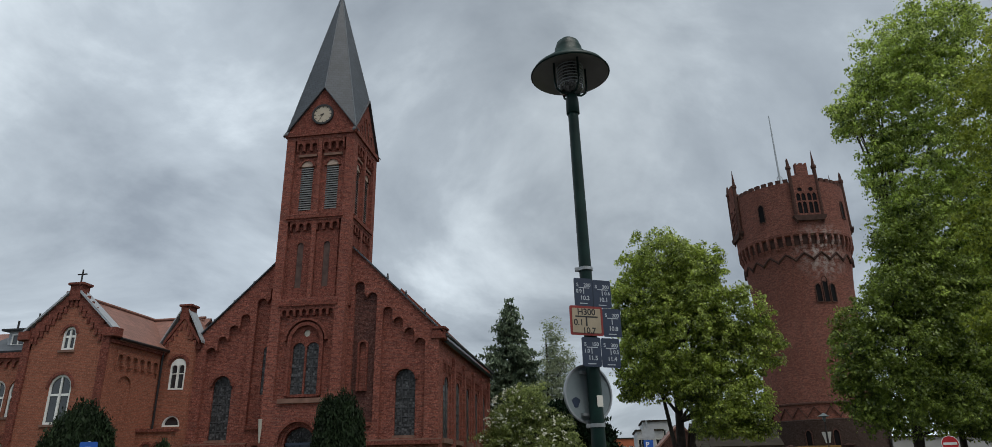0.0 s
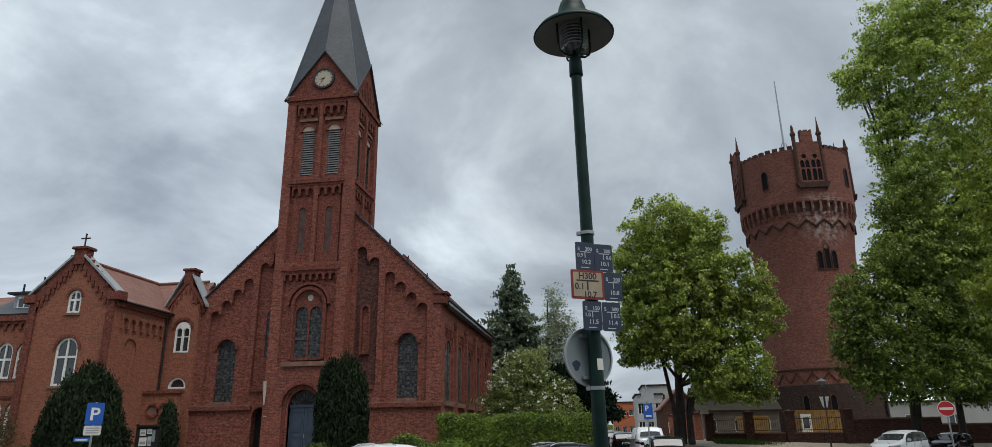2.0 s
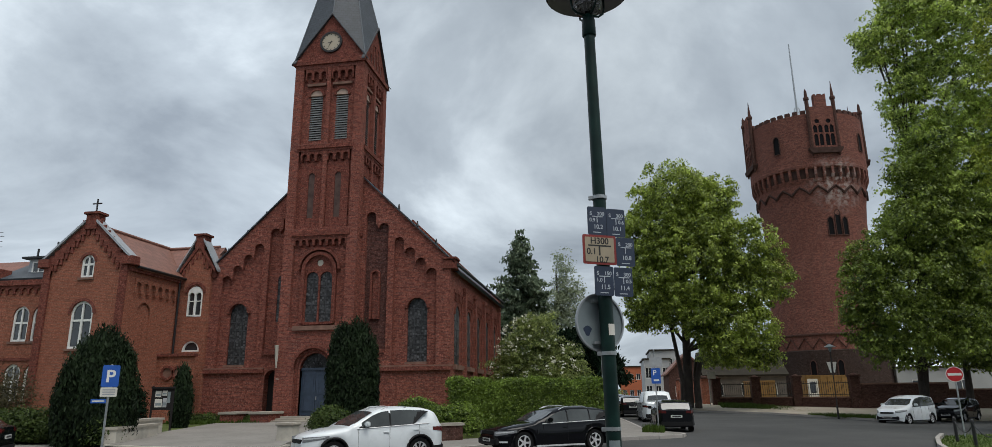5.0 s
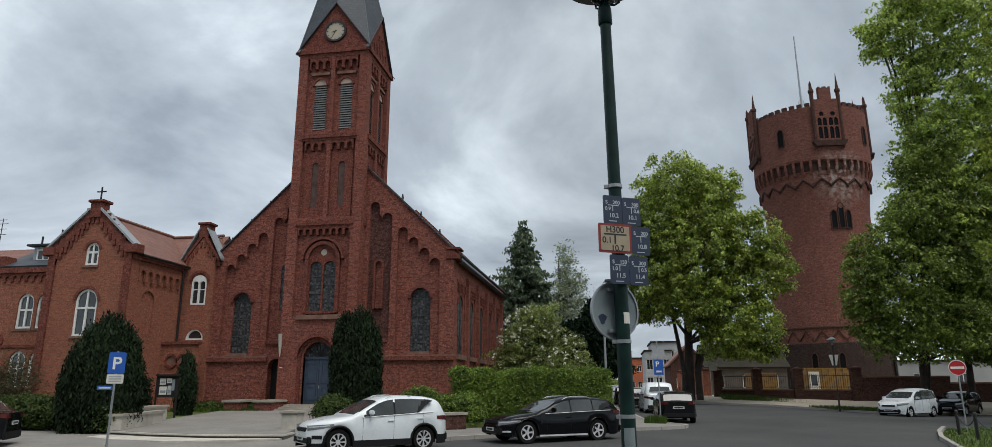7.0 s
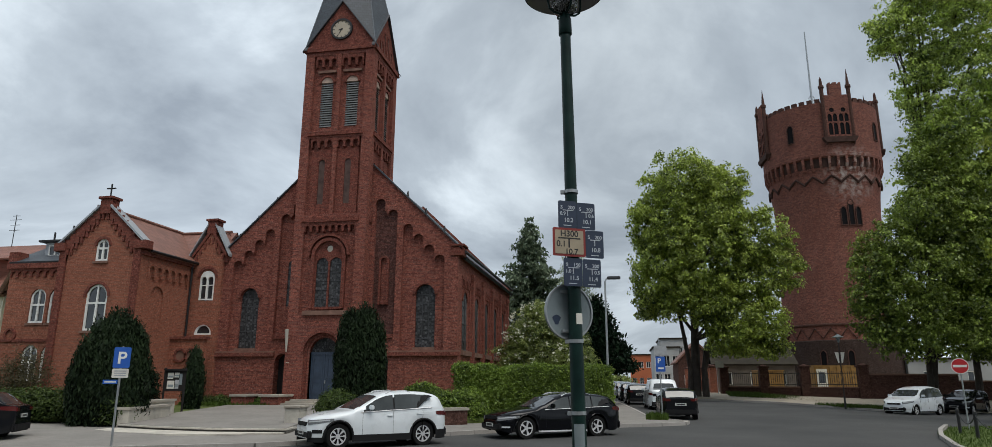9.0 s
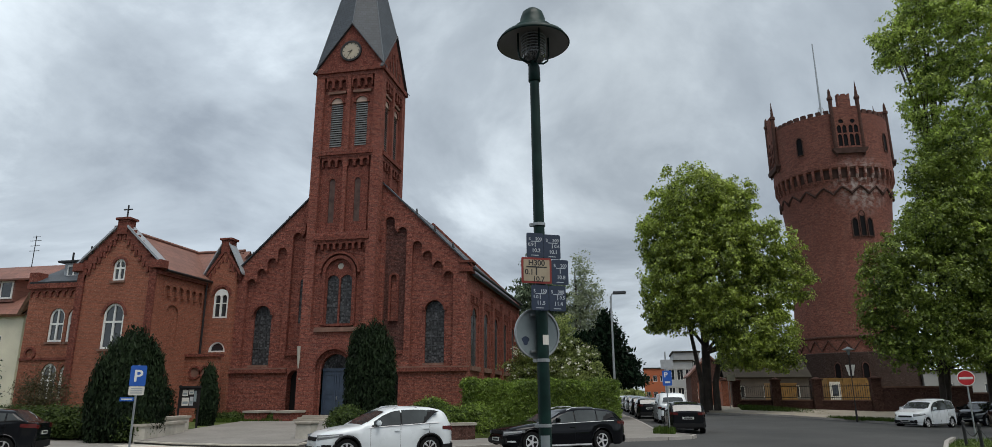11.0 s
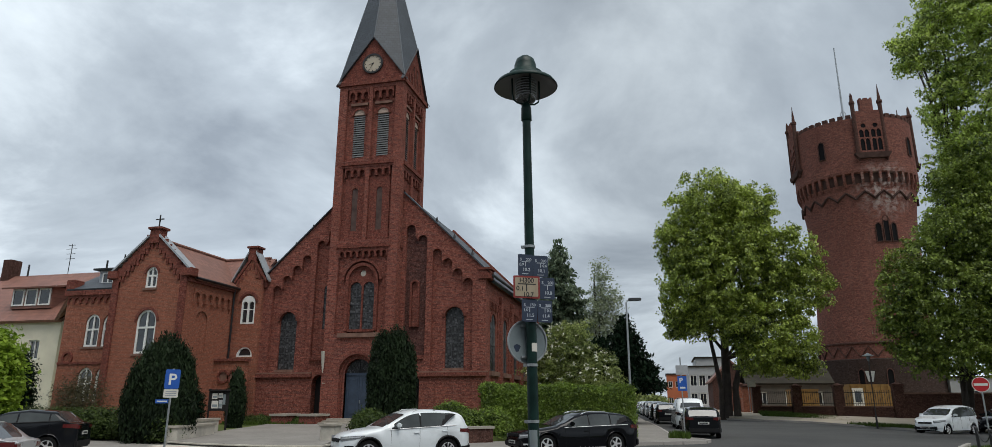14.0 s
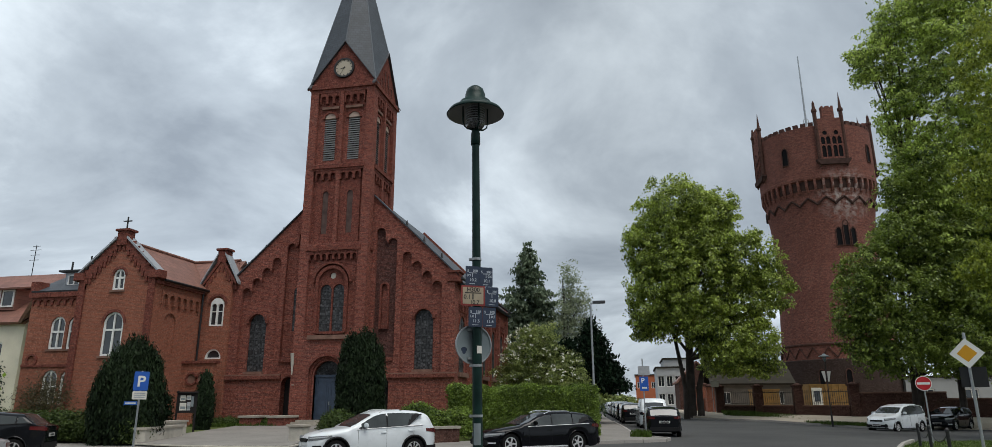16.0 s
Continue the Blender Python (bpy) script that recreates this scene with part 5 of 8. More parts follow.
LEAF_CHESTNUT = leaf_mat("chestnut_leaves", (0.017, 0.044, 0.011), (0.57, 0.69, 0.125), 0.42, 0.45)
LEAF_LINDEN = leaf_mat("linden_leaves", (0.028, 0.068, 0.018), (0.72, 0.87, 0.20), 0.6, 0.5)
LEAF_LINDEN_WARM = leaf_mat("linden_leaves_warm", (0.012, 0.032, 0.009), (0.355, 0.46, 0.08), 0.36, 0.36)
LEAF_YOUNG = leaf_mat("young_leaves", (0.05, 0.085, 0.014), (0.50, 0.57, 0.08), 0.5, 0.3)
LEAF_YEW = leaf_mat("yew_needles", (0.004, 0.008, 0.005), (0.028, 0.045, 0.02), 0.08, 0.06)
LEAF_SPRUCE = leaf_mat("spruce_needles", (0.055, 0.085, 0.055), (0.24, 0.30, 0.19), 0.3)
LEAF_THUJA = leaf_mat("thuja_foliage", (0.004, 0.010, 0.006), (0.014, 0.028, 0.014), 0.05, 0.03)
LEAF_HEDGE = leaf_mat("hedge_leaves", (0.016, 0.036, 0.009), (0.275, 0.395, 0.064), 0.44, 0.34)
LEAF_SHRUB = leaf_mat("shrub_leaves", (0.032, 0.06, 0.017), (0.44, 0.51, 0.16), 0.45, 0.4)
LEAF_BIRCH = leaf_mat("birch_leaves", (0.20, 0.25, 0.15), (0.44, 0.49, 0.33), 0.45)
LEAF_GARDEN = leaf_mat("garden_shrub_leaves", (0.016, 0.03, 0.010), (0.10, 0.145, 0.035), 0.3)
BLOSSOM = leaf_mat("pale_blossom", (0.62, 0.63, 0.5), (0.8, 0.8, 0.68), 0.3)
LEAF_LIME = leaf_mat("lime_green_leaves", (0.14, 0.24, 0.02), (0.30, 0.42, 0.05), 0.45)


def sprays(rng, blobs, count, per, flat, wide, shell, lean=0.8):
    """Boughs that carry leaf sprays: each spray is a small dome whose leaves face outwards and hang over its rim."""
    many = max(8, count // 8)
    bc, bd = blob_points(rng, many, blobs, shell)
    kb = rng.integers(0, many, count)
    g = rng.normal(size=(count, 3))
    g /= np.linalg.norm(g, axis=1)[:, None]
    out = rng.random(count)[:, None] ** 0.5 * wide * 1.5
    c = bc[kb] + g * out * np.array([1.0, 1.0, 0.62])
    c[:, 2] -= 0.22 * ((g[:, :2] * out) ** 2).sum(1) / wide
    d = bd[kb] * 0.6 + g * 0.7
    lone = rng.random(count) < 0.45
    c[lone], d[lone] = blob_points(rng, int(lone.sum()), blobs, shell)
    size = (0.6 + 0.8 * rng.random(count))[:, None]
    k = np.repeat(np.arange(count), per)
    q = rng.normal(size=(count * per, 3))
    q /= np.linalg.norm(q, axis=1)[:, None]
    r = rng.random(count * per)[:, None] ** 0.45
    o = q * r * size[k] * np.array([wide, wide, flat])
    o[:, 2] -= 0.45 * (o[:, 0] ** 2 + o[:, 1] ** 2) / wide
    return c[k] + o, d[k] * lean + q * 0.7


def leafy_tree(name, label, cat, base, top, r0, blobs, mat, clumps, per, spread, size, seed, shell=0.45, group="", aspect=1.7, bark=None, flat=0.0, rise=0.9, droop=0.0):
    rng = np.random.default_rng(seed)
    t = thing(name, label, cat, base, group)
    tips = [(b[0] + rng.normal() * b[3] * 0.3, b[1] + rng.normal() * b[4] * 0.3, b[2] + b[5] * 0.2) for b in blobs]
    limb_tree(t, rng, base, top, r0, tips, bark)
    if flat:
        c, d = sprays(rng, blobs, clumps, per, flat, spread, shell)
    else:
        c, d = clumped(rng, blobs, clumps, per, spread, shell)
    leaf_cloud("crown", mat, t, c, d, size, rng, aspect=aspect, rise=rise, droop=droop)
    return t


# big chestnut at the street corner
leafy_tree("chestnut_tree", "tall chestnut tree in fresh green leaf by the kerb", "tree", (6.75, 60.5, 0.5), (7.1, 60.5, 17), 0.4,
           [(5.6, 59, 15.6, 3.9, 4, 4.0), (8.8, 59, 16.4, 3.3, 4, 4.2), (6.4, 58.5, 19.0, 3.4, 3.6, 2.7), (9.6, 59, 18.2, 2.3, 3, 2.5), (4.4, 59, 11.8, 2.8, 3.4, 3.8), (3.5, 58.8, 15.2, 1.9, 2.6, 2.8),
            (7.4, 57.5, 12.2, 4.4, 3.6, 4.4), (3.7, 58.6, 9.0, 2.0, 2.4, 1.8), (6.0, 58.0, 9.0, 2.6, 2.6, 2.2), (8.4, 57.6, 9.0, 2.8, 2.6, 2.8),
            (12.6, 59, 13.8, 2.7, 3.0, 3.1), (13.5, 59.5, 11.4, 2.1, 2.6, 3.0), (11.4, 58.4, 10.6, 2.8, 3.0, 3.4),
            (10.2, 57.2, 7.4, 3.3, 3.0, 2.6), (12.2, 57.8, 6.4, 1.9, 2.2, 2.2), (12.4, 57.6, 5.2, 1.7, 2.0, 1.5), (9.4, 57.0, 5.4, 2.2, 2.2, 1.6), (10.8, 57.0, 5.0, 1.9, 2.0, 1.3)],
           LEAF_CHESTNUT, 4800, 36, 0.46, 0.125, 11, 0.42, aspect=1.6, flat=0.34, rise=0.75, droop=0.35)
ct = bpy.data.objects["chestnut_tree"]
for dx, lean, r_ in ((0.75, 1.6, 0.26), (-0.5, -1.2, 0.2)):
    bm = bmesh.new()
    tube(bm, [(6.75 + dx, 60.2, 0.3), (6.8 + dx * 0.9, 60.2, 3.0), (6.9 + dx + lean * 0.4, 60.0, 6.0), (6.9 + dx + lean, 59.6, 10.5)], [r_ * 1.2, r_, r_ * 0.8, r_ * 0.4], 8)
    part("stem", bm, BARK, ct)
# lindens on the right
leafy_tree("linden_tree", "very tall linden with drooping layered foliage", "tree", (21.9, 53.0, 0.2), (24.4, 52.5, 24), 0.27,
           [(25.4, 51, 28.2, 4.2, 4.5, 4.4), (22.2, 50.6, 28.6, 2.4, 2.4, 1.7), (20.6, 50.3, 27.9, 1.3, 1.6, 0.8), (21.3, 50.4, 26.5, 1.5, 1.6, 0.9), (25.2, 51, 22.6, 4.0, 4.5, 4.4), (25.4, 50.6, 17.4, 4.2, 4.5, 4.4),
            (24.4, 50.4, 12.4, 4.0, 4.4, 3.6), (26.5, 51, 33.0, 4.4, 4, 3.6), (29.5, 51, 34.5, 4.0, 4, 4.5), (29, 50, 26, 4, 4, 7), (29.5, 50, 14, 4, 4, 6), (24.0, 50.6, 31.2, 1.9, 2.0, 1.8),
            (22.8, 50.4, 23.2, 1.7, 2.2, 2.4), (22.9, 50.4, 19.6, 1.6, 2.0, 2.2), (22.4, 50.4, 16.6, 1.7, 1.8, 1.6), (22.0, 50.2, 14.8, 1.9, 2.0, 1.6), (21.4, 50.0, 13.2, 1.9, 2.0, 1.4), (23.4, 50.2, 17.6, 2.0, 2.2, 1.8), (23.4, 50, 9.0, 3.4, 3, 2.6)],
           LEAF_LINDEN, 4600, 30, 0.55, 0.12, 12, 0.4, aspect=1.6, flat=0.2, rise=0.7, droop=0.45)
leafy_tree("linden_tree", "lower linden with warm green boughs reaching to the yard wall", "tree", (21.0, 51.0, 0.1), (20.4, 48.6, 11), 0.2,
           [(18.7, 48.2, 11.2, 1.9, 2.2, 1.9), (20.6, 48.0, 12.8, 2.2, 2.6, 1.7), (17.6, 48.2, 9.4, 1.6, 2.0, 1.7), (20.2, 47.6, 9.2, 2.8, 2.4, 2.2), (16.8, 48.0, 7.8, 1.4, 1.5, 1.5), (18.4, 47.8, 7.0, 1.9, 1.8, 1.8),
            (16.8, 48.0, 6.0, 1.2, 1.4, 1.3), (17.6, 48.0, 4.9, 1.5, 1.6, 1.2), (20.0, 47.6, 6.0, 2.2, 2.0, 1.7), (19.4, 47.6, 4.5, 1.7, 1.6, 1.1), (22.6, 48, 6.2, 2.0, 2.2, 1.8), (22.2, 47.6, 4.5, 1.9, 1.8, 1.0), (25.2, 47.8, 5.0, 2.2, 2.0, 1.4),
            (22.6, 48.4, 10.8, 2.0, 2.2, 2.2), (24.2, 47.5, 4.0, 2.2, 1.8, 0.9), (27.2, 47.6, 4.2, 2.2, 2.0, 1.2), (24.6, 48.4, 8.6, 2.2, 2.2, 2.0), (22.2, 48.4, 14.4, 2.0, 2.0, 2.0), (24.4, 48.8, 13.0, 2.4, 2.2, 2.6), (21.0, 48.6, 16.6, 1.1, 1.4, 0.9), (23.0, 48.8, 17.4, 1.9, 2.0, 1.8)],
           LEAF_LINDEN_WARM, 4200, 28, 0.42, 0.105, 16, 0.4, aspect=1.5, flat=0.3, rise=0.75, droop=0.35)
leafy_tree("linden_tree", "slim linden with a dark trunk among the parked cars", "tree", (24.3, 51.8, 0.1), (24.6, 51.6, 9), 0.24,
           [(25.0, 51.2, 8.4, 2.6, 2.4, 2.2), (26.4, 51.0, 5.8, 2.2, 2.0, 1.6), (23.4, 51.0, 6.4, 2.0, 2.0, 1.5)],
           LEAF_LINDEN_WARM, 800, 24, 0.42, 0.14, 17, 0.42, aspect=1.5, flat=0.3, rise=0.7, droop=0.35)
leafy_tree("linden_tree", "linden with yellowish young leaves near the junction", "tree", (24.0, 36, 0.1), (23.6, 36, 16), 0.4,
           [(22.8, 34.5, 13.4, 3.9, 4.0, 5.4), (23.6, 34.5, 19.0, 4.0, 4.0, 4.4), (21.4, 34.2, 8.6, 3.0, 3, 2.5), (19.4, 34.2, 8.0, 1.7, 1.8, 1.0), (26.5, 34.5, 14, 4.5, 4.5, 6), (25.4, 34.5, 22.5, 3.4, 3.4, 3.4), (24, 34, 7.4, 3.4, 3, 2.6)],
           LEAF_YOUNG, 4200, 24, 0.36, 0.10, 13, 0.42, aspect=1.5, flat=0.22, rise=0.6, droop=0.45)
leafy_tree("linden_tree", "linden with a dark trunk behind the parked cars", "tree", (29.5, 54, 0.2), (29.5, 54, 18), 0.5,
           [(29.5, 54, 17, 5, 5, 7), (29, 53, 10, 4.5, 4, 4), (33, 54, 14, 5, 5, 7), (27, 53, 6, 3, 3, 2.4), (32, 53, 6.5, 4, 3, 2.6)], LEAF_LINDEN, 1500, 32, 0.7, 0.17, 14, 0.5, aspect=1.5, flat=0.25, rise=0.6, droop=0.4)


def conifer(name, label, base, h, r, mat, seed, tiers=26, per=60, size=0.28, spread=0.16, lift=0.04):
    rng = np.random.default_rng(seed)
    t = thing(name, label, "tree", base)
    b = Vector(base)
    bm = bmesh.new()
    tube(bm, [b - Vector((0, 0, 0.2)), b + Vector((0, 0, h * 0.98))], [r * 0.09, 0.03], 8)
    part("trunk", bm, BARK, t)
    pts, nrm = [], []
    bm = bmesh.new()
    for k in range(tiers):
        f = (k + rng.random() * 0.6) / tiers
        z = h * (lift + (0.99 - lift) * f)
        rr = r * (1 - f) ** 0.85 * (0.75 + 0.45 * rng.random()) + 0.12
        nb = max(4, int(9 * (1 - f) + 4))
        for j in range(nb):
            a = 2 * math.pi * (j + rng.random()) / nb
            L = rr * (0.7 + 0.45 * rng.random())
            tip = b + Vector((L * math.cos(a), L * math.sin(a), z - 0.10 * L))
            tube(bm, [b + Vector((0, 0, z)), tip], [0.04, 0.012], 4)
            m = max(6, int(per * L / r))
            u = rng.random(m) ** 0.7
            c = np.array(b)[None] + np.stack([u * L * math.cos(a), u * L * math.sin(a), z - 0.1 * L * u], 1)
            c += rng.normal(size=(m, 3)) * spread * np.array([1, 1, 0.6])
            pts.append(c)
            nrm.append(rng.normal(size=(m, 3)))
    tagged(part("branches", bm, BARK, t), kind="stuff")
    leaf_cloud("crown", mat, t, np.concatenate(pts), np.concatenate(nrm), size, rng, aspect=2.2, droop=0.5)
    return t


conifer("spruce", "grey-green spruce behind the church", (-7.0, 58.0, 0.5), 15.9, 5.2, LEAF_SPRUCE, 21, 34, 330, 0.14, 0.2)
leafy_tree("birch_tree", "slender pale birch with thin new leaves", "tree", (-4.2, 60, 0.5), (-4.0, 60, 13), 0.16,
           [(-3.4, 60, 11.6, 1.0, 1.1, 3.4), (-2.8, 60, 8.5, 1.3, 1.3, 3.6), (-1.8, 60, 7, 1.1, 1.2, 3.2), (-4.4, 60, 8.5, 1.4, 1.3, 3.0), (-2.2, 60, 10.5, 0.6, 0.8, 2.0)], LEAF_BIRCH, 480, 26, 0.26, 0.11, 22, 0.1)
ft = leafy_tree("flowering_tree", "spreading shrub-like tree dotted with pale blossom", "tree", (-4.4, 43, 0.5), (-4.4, 43, 5), 0.14,
           [(-4.6, 43, 4.4, 2.0, 1.8, 2.4), (-3.0, 43, 3.6, 1.8, 1.8, 2.0), (-5.6, 43, 3.2, 1.5, 1.6, 2.0), (-3.8, 43, 6.0, 1.2, 1.2, 1.3), (-2.0, 43, 2.8, 1.4, 1.5, 1.5)], LEAF_SHRUB, 1300, 46, 0.34, 0.065, 23, 0.5, flat=0.2, rise=0.4)
rng = np.random.default_rng(24)
c, d = clumped(rng, [(-4.6, 43, 4.4, 2.1, 1.9, 2.5), (-3.0, 43, 3.6, 1.9, 1.9, 2.1), (-5.6, 43, 3.2, 1.6, 1.7, 2.1)], 320, 9, 0.075, 0.95)
leaf_cloud("blossom", BLOSSOM, ft, c, d, 0.085, rng, aspect=1.1)
for k, (x, y, h, r, low) in enumerate(((-2.2, 43.5, 5.4, 1.2, 0.04), (-1.9, 45.5, 4.9, 1.0, 0.04), (-0.9, 47.5, 7.3, 2.4, 0.33), (-3.2, 56, 6.5, 1.5, 0.04))):
    conifer("cypress", "dark dense cypress-like conifer by the footway", (x, y, 0.5), h, r, LEAF_THUJA, 30 + k, 30, 130, 0.12, 0.2, low)


def bush(name, label, cat, blobs, mat, clumps, per, spread, size, seed, base, shell=0.72, aspect=1.9, upright=0.0):
    rng = np.random.default_rng(seed)
    t = thing(name, label, cat, base)
    bm = bmesh.new()
    for b in blobs:
        tube(bm, [(b[0], b[1], base[2] - 0.1), (b[0], b[1], b[2])], [0.06, 0.02], 5)
        for k in range(5):
            a = k * 1.26
            tube(bm, [(b[0], b[1], base[2]), (b[0] + b[3] * 0.6 * math.cos(a), b[1] + b[4] * 0.6 * math.sin(a), b[2] + 0.3 * b[5])], [0.035, 0.01], 4)
    part("stems", bm, BARK, t)
    c, d = clumped(rng, blobs, clumps, per, spread, shell)
    keep = c[:, 2] > base[2]
    c, d = c[keep], d[keep]
    if upright:
        c = np.repeat(c, 2, 0)
        c[:, 2] += rng.normal(size=len(c)) * 0.22
        d = np.repeat(d, 2, 0)
    leaf_cloud("foliage", mat, t, c, d, size, rng, aspect=aspect, droop=-upright)
    return t


def plumes(seed, x, y, z0, radius, height, flat, count, thick):
    """Upright plumes packed side by side, the way an old clipped yew grows: uneven tops and dark furrows."""
    rng = np.random.default_rng(seed)
    out = []
    for k in range(count):
        a, q = k * 2.39996, math.sqrt((k + 0.5) / count)
        h = height * (1 - flat * q ** 2.6) * (0.93 + 0.12 * rng.random())
        rx = thick * (0.75 + 0.5 * rng.random())
        px, py = x + (radius - thick * 0.8) * q * math.cos(a), y + (radius - thick * 0.8) * q * math.sin(a)
        out += [(px, py, z0 + h * 0.3, rx, rx, h * 0.3), (px, py, z0 + h * 0.56, rx, rx, h * 0.28), (px, py, z0 + h * 0.79, rx * 0.92, rx * 0.92, h * 0.21)]
    return out


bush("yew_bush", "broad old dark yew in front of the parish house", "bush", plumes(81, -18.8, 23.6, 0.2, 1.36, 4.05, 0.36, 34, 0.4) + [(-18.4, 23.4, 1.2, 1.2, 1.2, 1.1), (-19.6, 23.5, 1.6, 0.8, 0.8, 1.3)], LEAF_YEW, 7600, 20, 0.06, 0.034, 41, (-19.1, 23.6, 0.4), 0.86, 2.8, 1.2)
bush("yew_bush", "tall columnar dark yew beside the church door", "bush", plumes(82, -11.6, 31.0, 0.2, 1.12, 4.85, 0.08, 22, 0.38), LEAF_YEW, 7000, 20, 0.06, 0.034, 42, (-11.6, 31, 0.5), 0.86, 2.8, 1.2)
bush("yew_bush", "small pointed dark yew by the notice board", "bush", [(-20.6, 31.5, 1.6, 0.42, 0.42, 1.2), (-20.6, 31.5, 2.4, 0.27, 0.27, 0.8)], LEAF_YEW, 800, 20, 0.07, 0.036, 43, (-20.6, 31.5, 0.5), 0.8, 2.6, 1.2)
bush("dark_shrub", "low dark evergreen shrub", "bush", [(-20.6, 27.2, 1.4, 1.0, 0.9, 1.3), (-21.4, 27.4, 1.2, 0.8, 0.8, 1.0)], LEAF_THUJA, 900, 22, 0.13, 0.06, 44, (-19.7, 27.2, 0.4))
rng = np.random.default_rng(45)
hedge = thing("hedge", "long clipped green hedge along the footway", "hedge", (-3.4, 31.0, 0.4))
hd, hn = np.array([0.93, 0.368, 0]), np.array([-0.368, 0.93, 0])
m = 120000
hu, hw_, hz = rng.random(m) * 7.0, rng.random(m) * 1.5 - 0.75, rng.random(m)
face = rng.random(m)
hw_ = np.where(face < 0.45, -0.75 + 0.1 * rng.normal(size=m), hw_)
hz = np.where(face > 0.62, 1.0 + 0.02 * rng.normal(size=m), hz)
top_z = 2.46 + 0.06 * np.sin(hu * 2.1) + 0.05 * np.sin(hu * 5.3) + 0.05 * rng.normal(size=m)
hp = np.array([-6.5, 29.2, 0])[None] + hu[:, None] * hd + hw_[:, None] * hn
hp += rng.normal(size=(m, 3)) * 0.05
hp[:, 2] = 0.35 + hz * (top_z - 0.35)
leaf_cloud("foliage", LEAF_HEDGE, hedge, hp, np.where((face > 0.62)[:, None], np.array([[0, 0, 1.0]]), -hn[None] * 1.0), 0.052, rng, aspect=1.7, rise=0.2)
bm = bmesh.new()
for k in range(24):
    p = np.array([-6.5, 29.2, 0]) + hd * (0.15 + 0.29 * k) + hn * rng.normal() * 0.2
    tube(bm, [(p[0], p[1], 0.3), (p[0] + rng.normal() * 0.1, p[1], 2.1)], [0.04, 0.015], 5)
part("stems", bm, BARK, hedge)
bush("garden_shrubs", "loose green shrub at the end of the hedge", "bush", [(-7.6, 28.2, 0.95, 0.9, 0.8, 0.85), (-6.6, 27.8, 0.75, 0.8, 0.7, 0.75), (-5.7, 28.2, 0.8, 0.8, 0.7, 0.8)], LEAF_HEDGE, 1500, 26, 0.11, 0.05, 51, (-6.6, 28, 0.3), 0.75)
bush("garden_shrubs", "low mixed shrubs along the garden edge", "bush", [(-26 + 1.15 * i, 24.2, 0.85, 0.9, 0.7, 0.7) for i in range(6)] + [(-17.9, 22.9, 0.7, 0.6, 0.5, 0.6)], LEAF_GARDEN, 1900, 24, 0.13, 0.055, 46, (-22.5, 24.2, 0.3))
bush("garden_shrubs", "low shrubs beside the church steps", "bush", [(-9.9, 25.3, 0.8, 0.8, 0.6, 0.5), (-8.9, 25.9, 0.7, 0.7, 0.6, 0.5), (-10.6, 26.3, 0.9, 0.7, 0.6, 0.6)], LEAF_GARDEN, 900, 24, 0.12, 0.055, 47, (-9.8, 25.6, 0.3))


# ---- street lamp in front ----
LPX, LPY = 0.52, 4.63
lamp = thing("street_lamp", "dark green street lamp with a wide hat and wire guard", "street lamp", (LPX, LPY, 0))
lamp.location.z = -0.035
bm = bmesh.new()
lathe(bm, (LPX, LPY), [(0.052, -0.1), (0.05, 1.4), (0.047, 2.6), (0.043, 3.6), (0.04, 4.5), (0.04, 4.56)], 20)
part("pole", bm, GREEN_PAINT, lamp, smooth=True)
bm = bmesh.new()
lathe(bm, (LPX, LPY), [(0.046, 4.53), (0.052, 4.535), (0.05, 4.66), (0.042, 4.69), (0.018, 4.74)], 20)
part("collar", bm, GREEN_PAINT, lamp, smooth=True)
bm = bmesh.new()
lathe(bm, (LPX, LPY), [(0.31, 4.915), (0.318, 4.92), (0.288, 4.965), (0.21, 5.015), (0.175, 5.03), (0.17, 5.065), (0.112, 5.08), (0.11, 5.16), (0.09, 5.22), (0.05, 5.255), (0.005, 5.265)], 40, cap=False)
hat = part("hat", bm, GREEN_PAINT, lamp, smooth=True)
bm = bmesh.new()
lathe(bm, (LPX, LPY), [(0.307, 4.916), (0.278, 4.95), (0.16, 5.0), (0.005, 5.005)], 40, cap=False)
part("reflector", bm, plain("lamp_reflector", (0.24, 0.23, 0.21), 0.5, var=0.15), hat, "dull pale underside of the hat", smooth=True)
mg, _, _, bg = material("lamp_glass")
bg.inputs["Transmission Weight"].default_value, bg.inputs["Roughness"].default_value = 0.9, 0.12
bg.inputs["Base Color"].default_value = (0.75, 0.75, 0.72, 1)
bm = bmesh.new()
lathe(bm, (LPX, LPY), [(0.02, 4.75), (0.08, 4.76), (0.1, 4.79)] + [(0.1 + 0.006 * (i % 2), 4.8 + 0.02 * i) for i in range(10)] + [(0.09, 5.0)], 28, cap=False)
part("glass_jar", bm, mg, lamp, "ribbed clear glass jar", smooth=True)
for k in range(7):
    bm = bmesh.new()
    z = 4.81 + 0.028 * k
    tube(bm, [(LPX + 0.105 * math.cos(2 * math.pi * i / 20), LPY + 0.105 * math.sin(2 * math.pi * i / 20), z) for i in range(21)], 0.005, 4)
    part("glass_rib", bm, LEAD, lamp)
bm = bmesh.new()
lathe(bm, (LPX, LPY), [(0.02, 4.78), (0.035, 4.82), (0.035, 4.93), (0.03, 5.0)], 12)
part("bulb_holder", bm, BLACK, lamp)
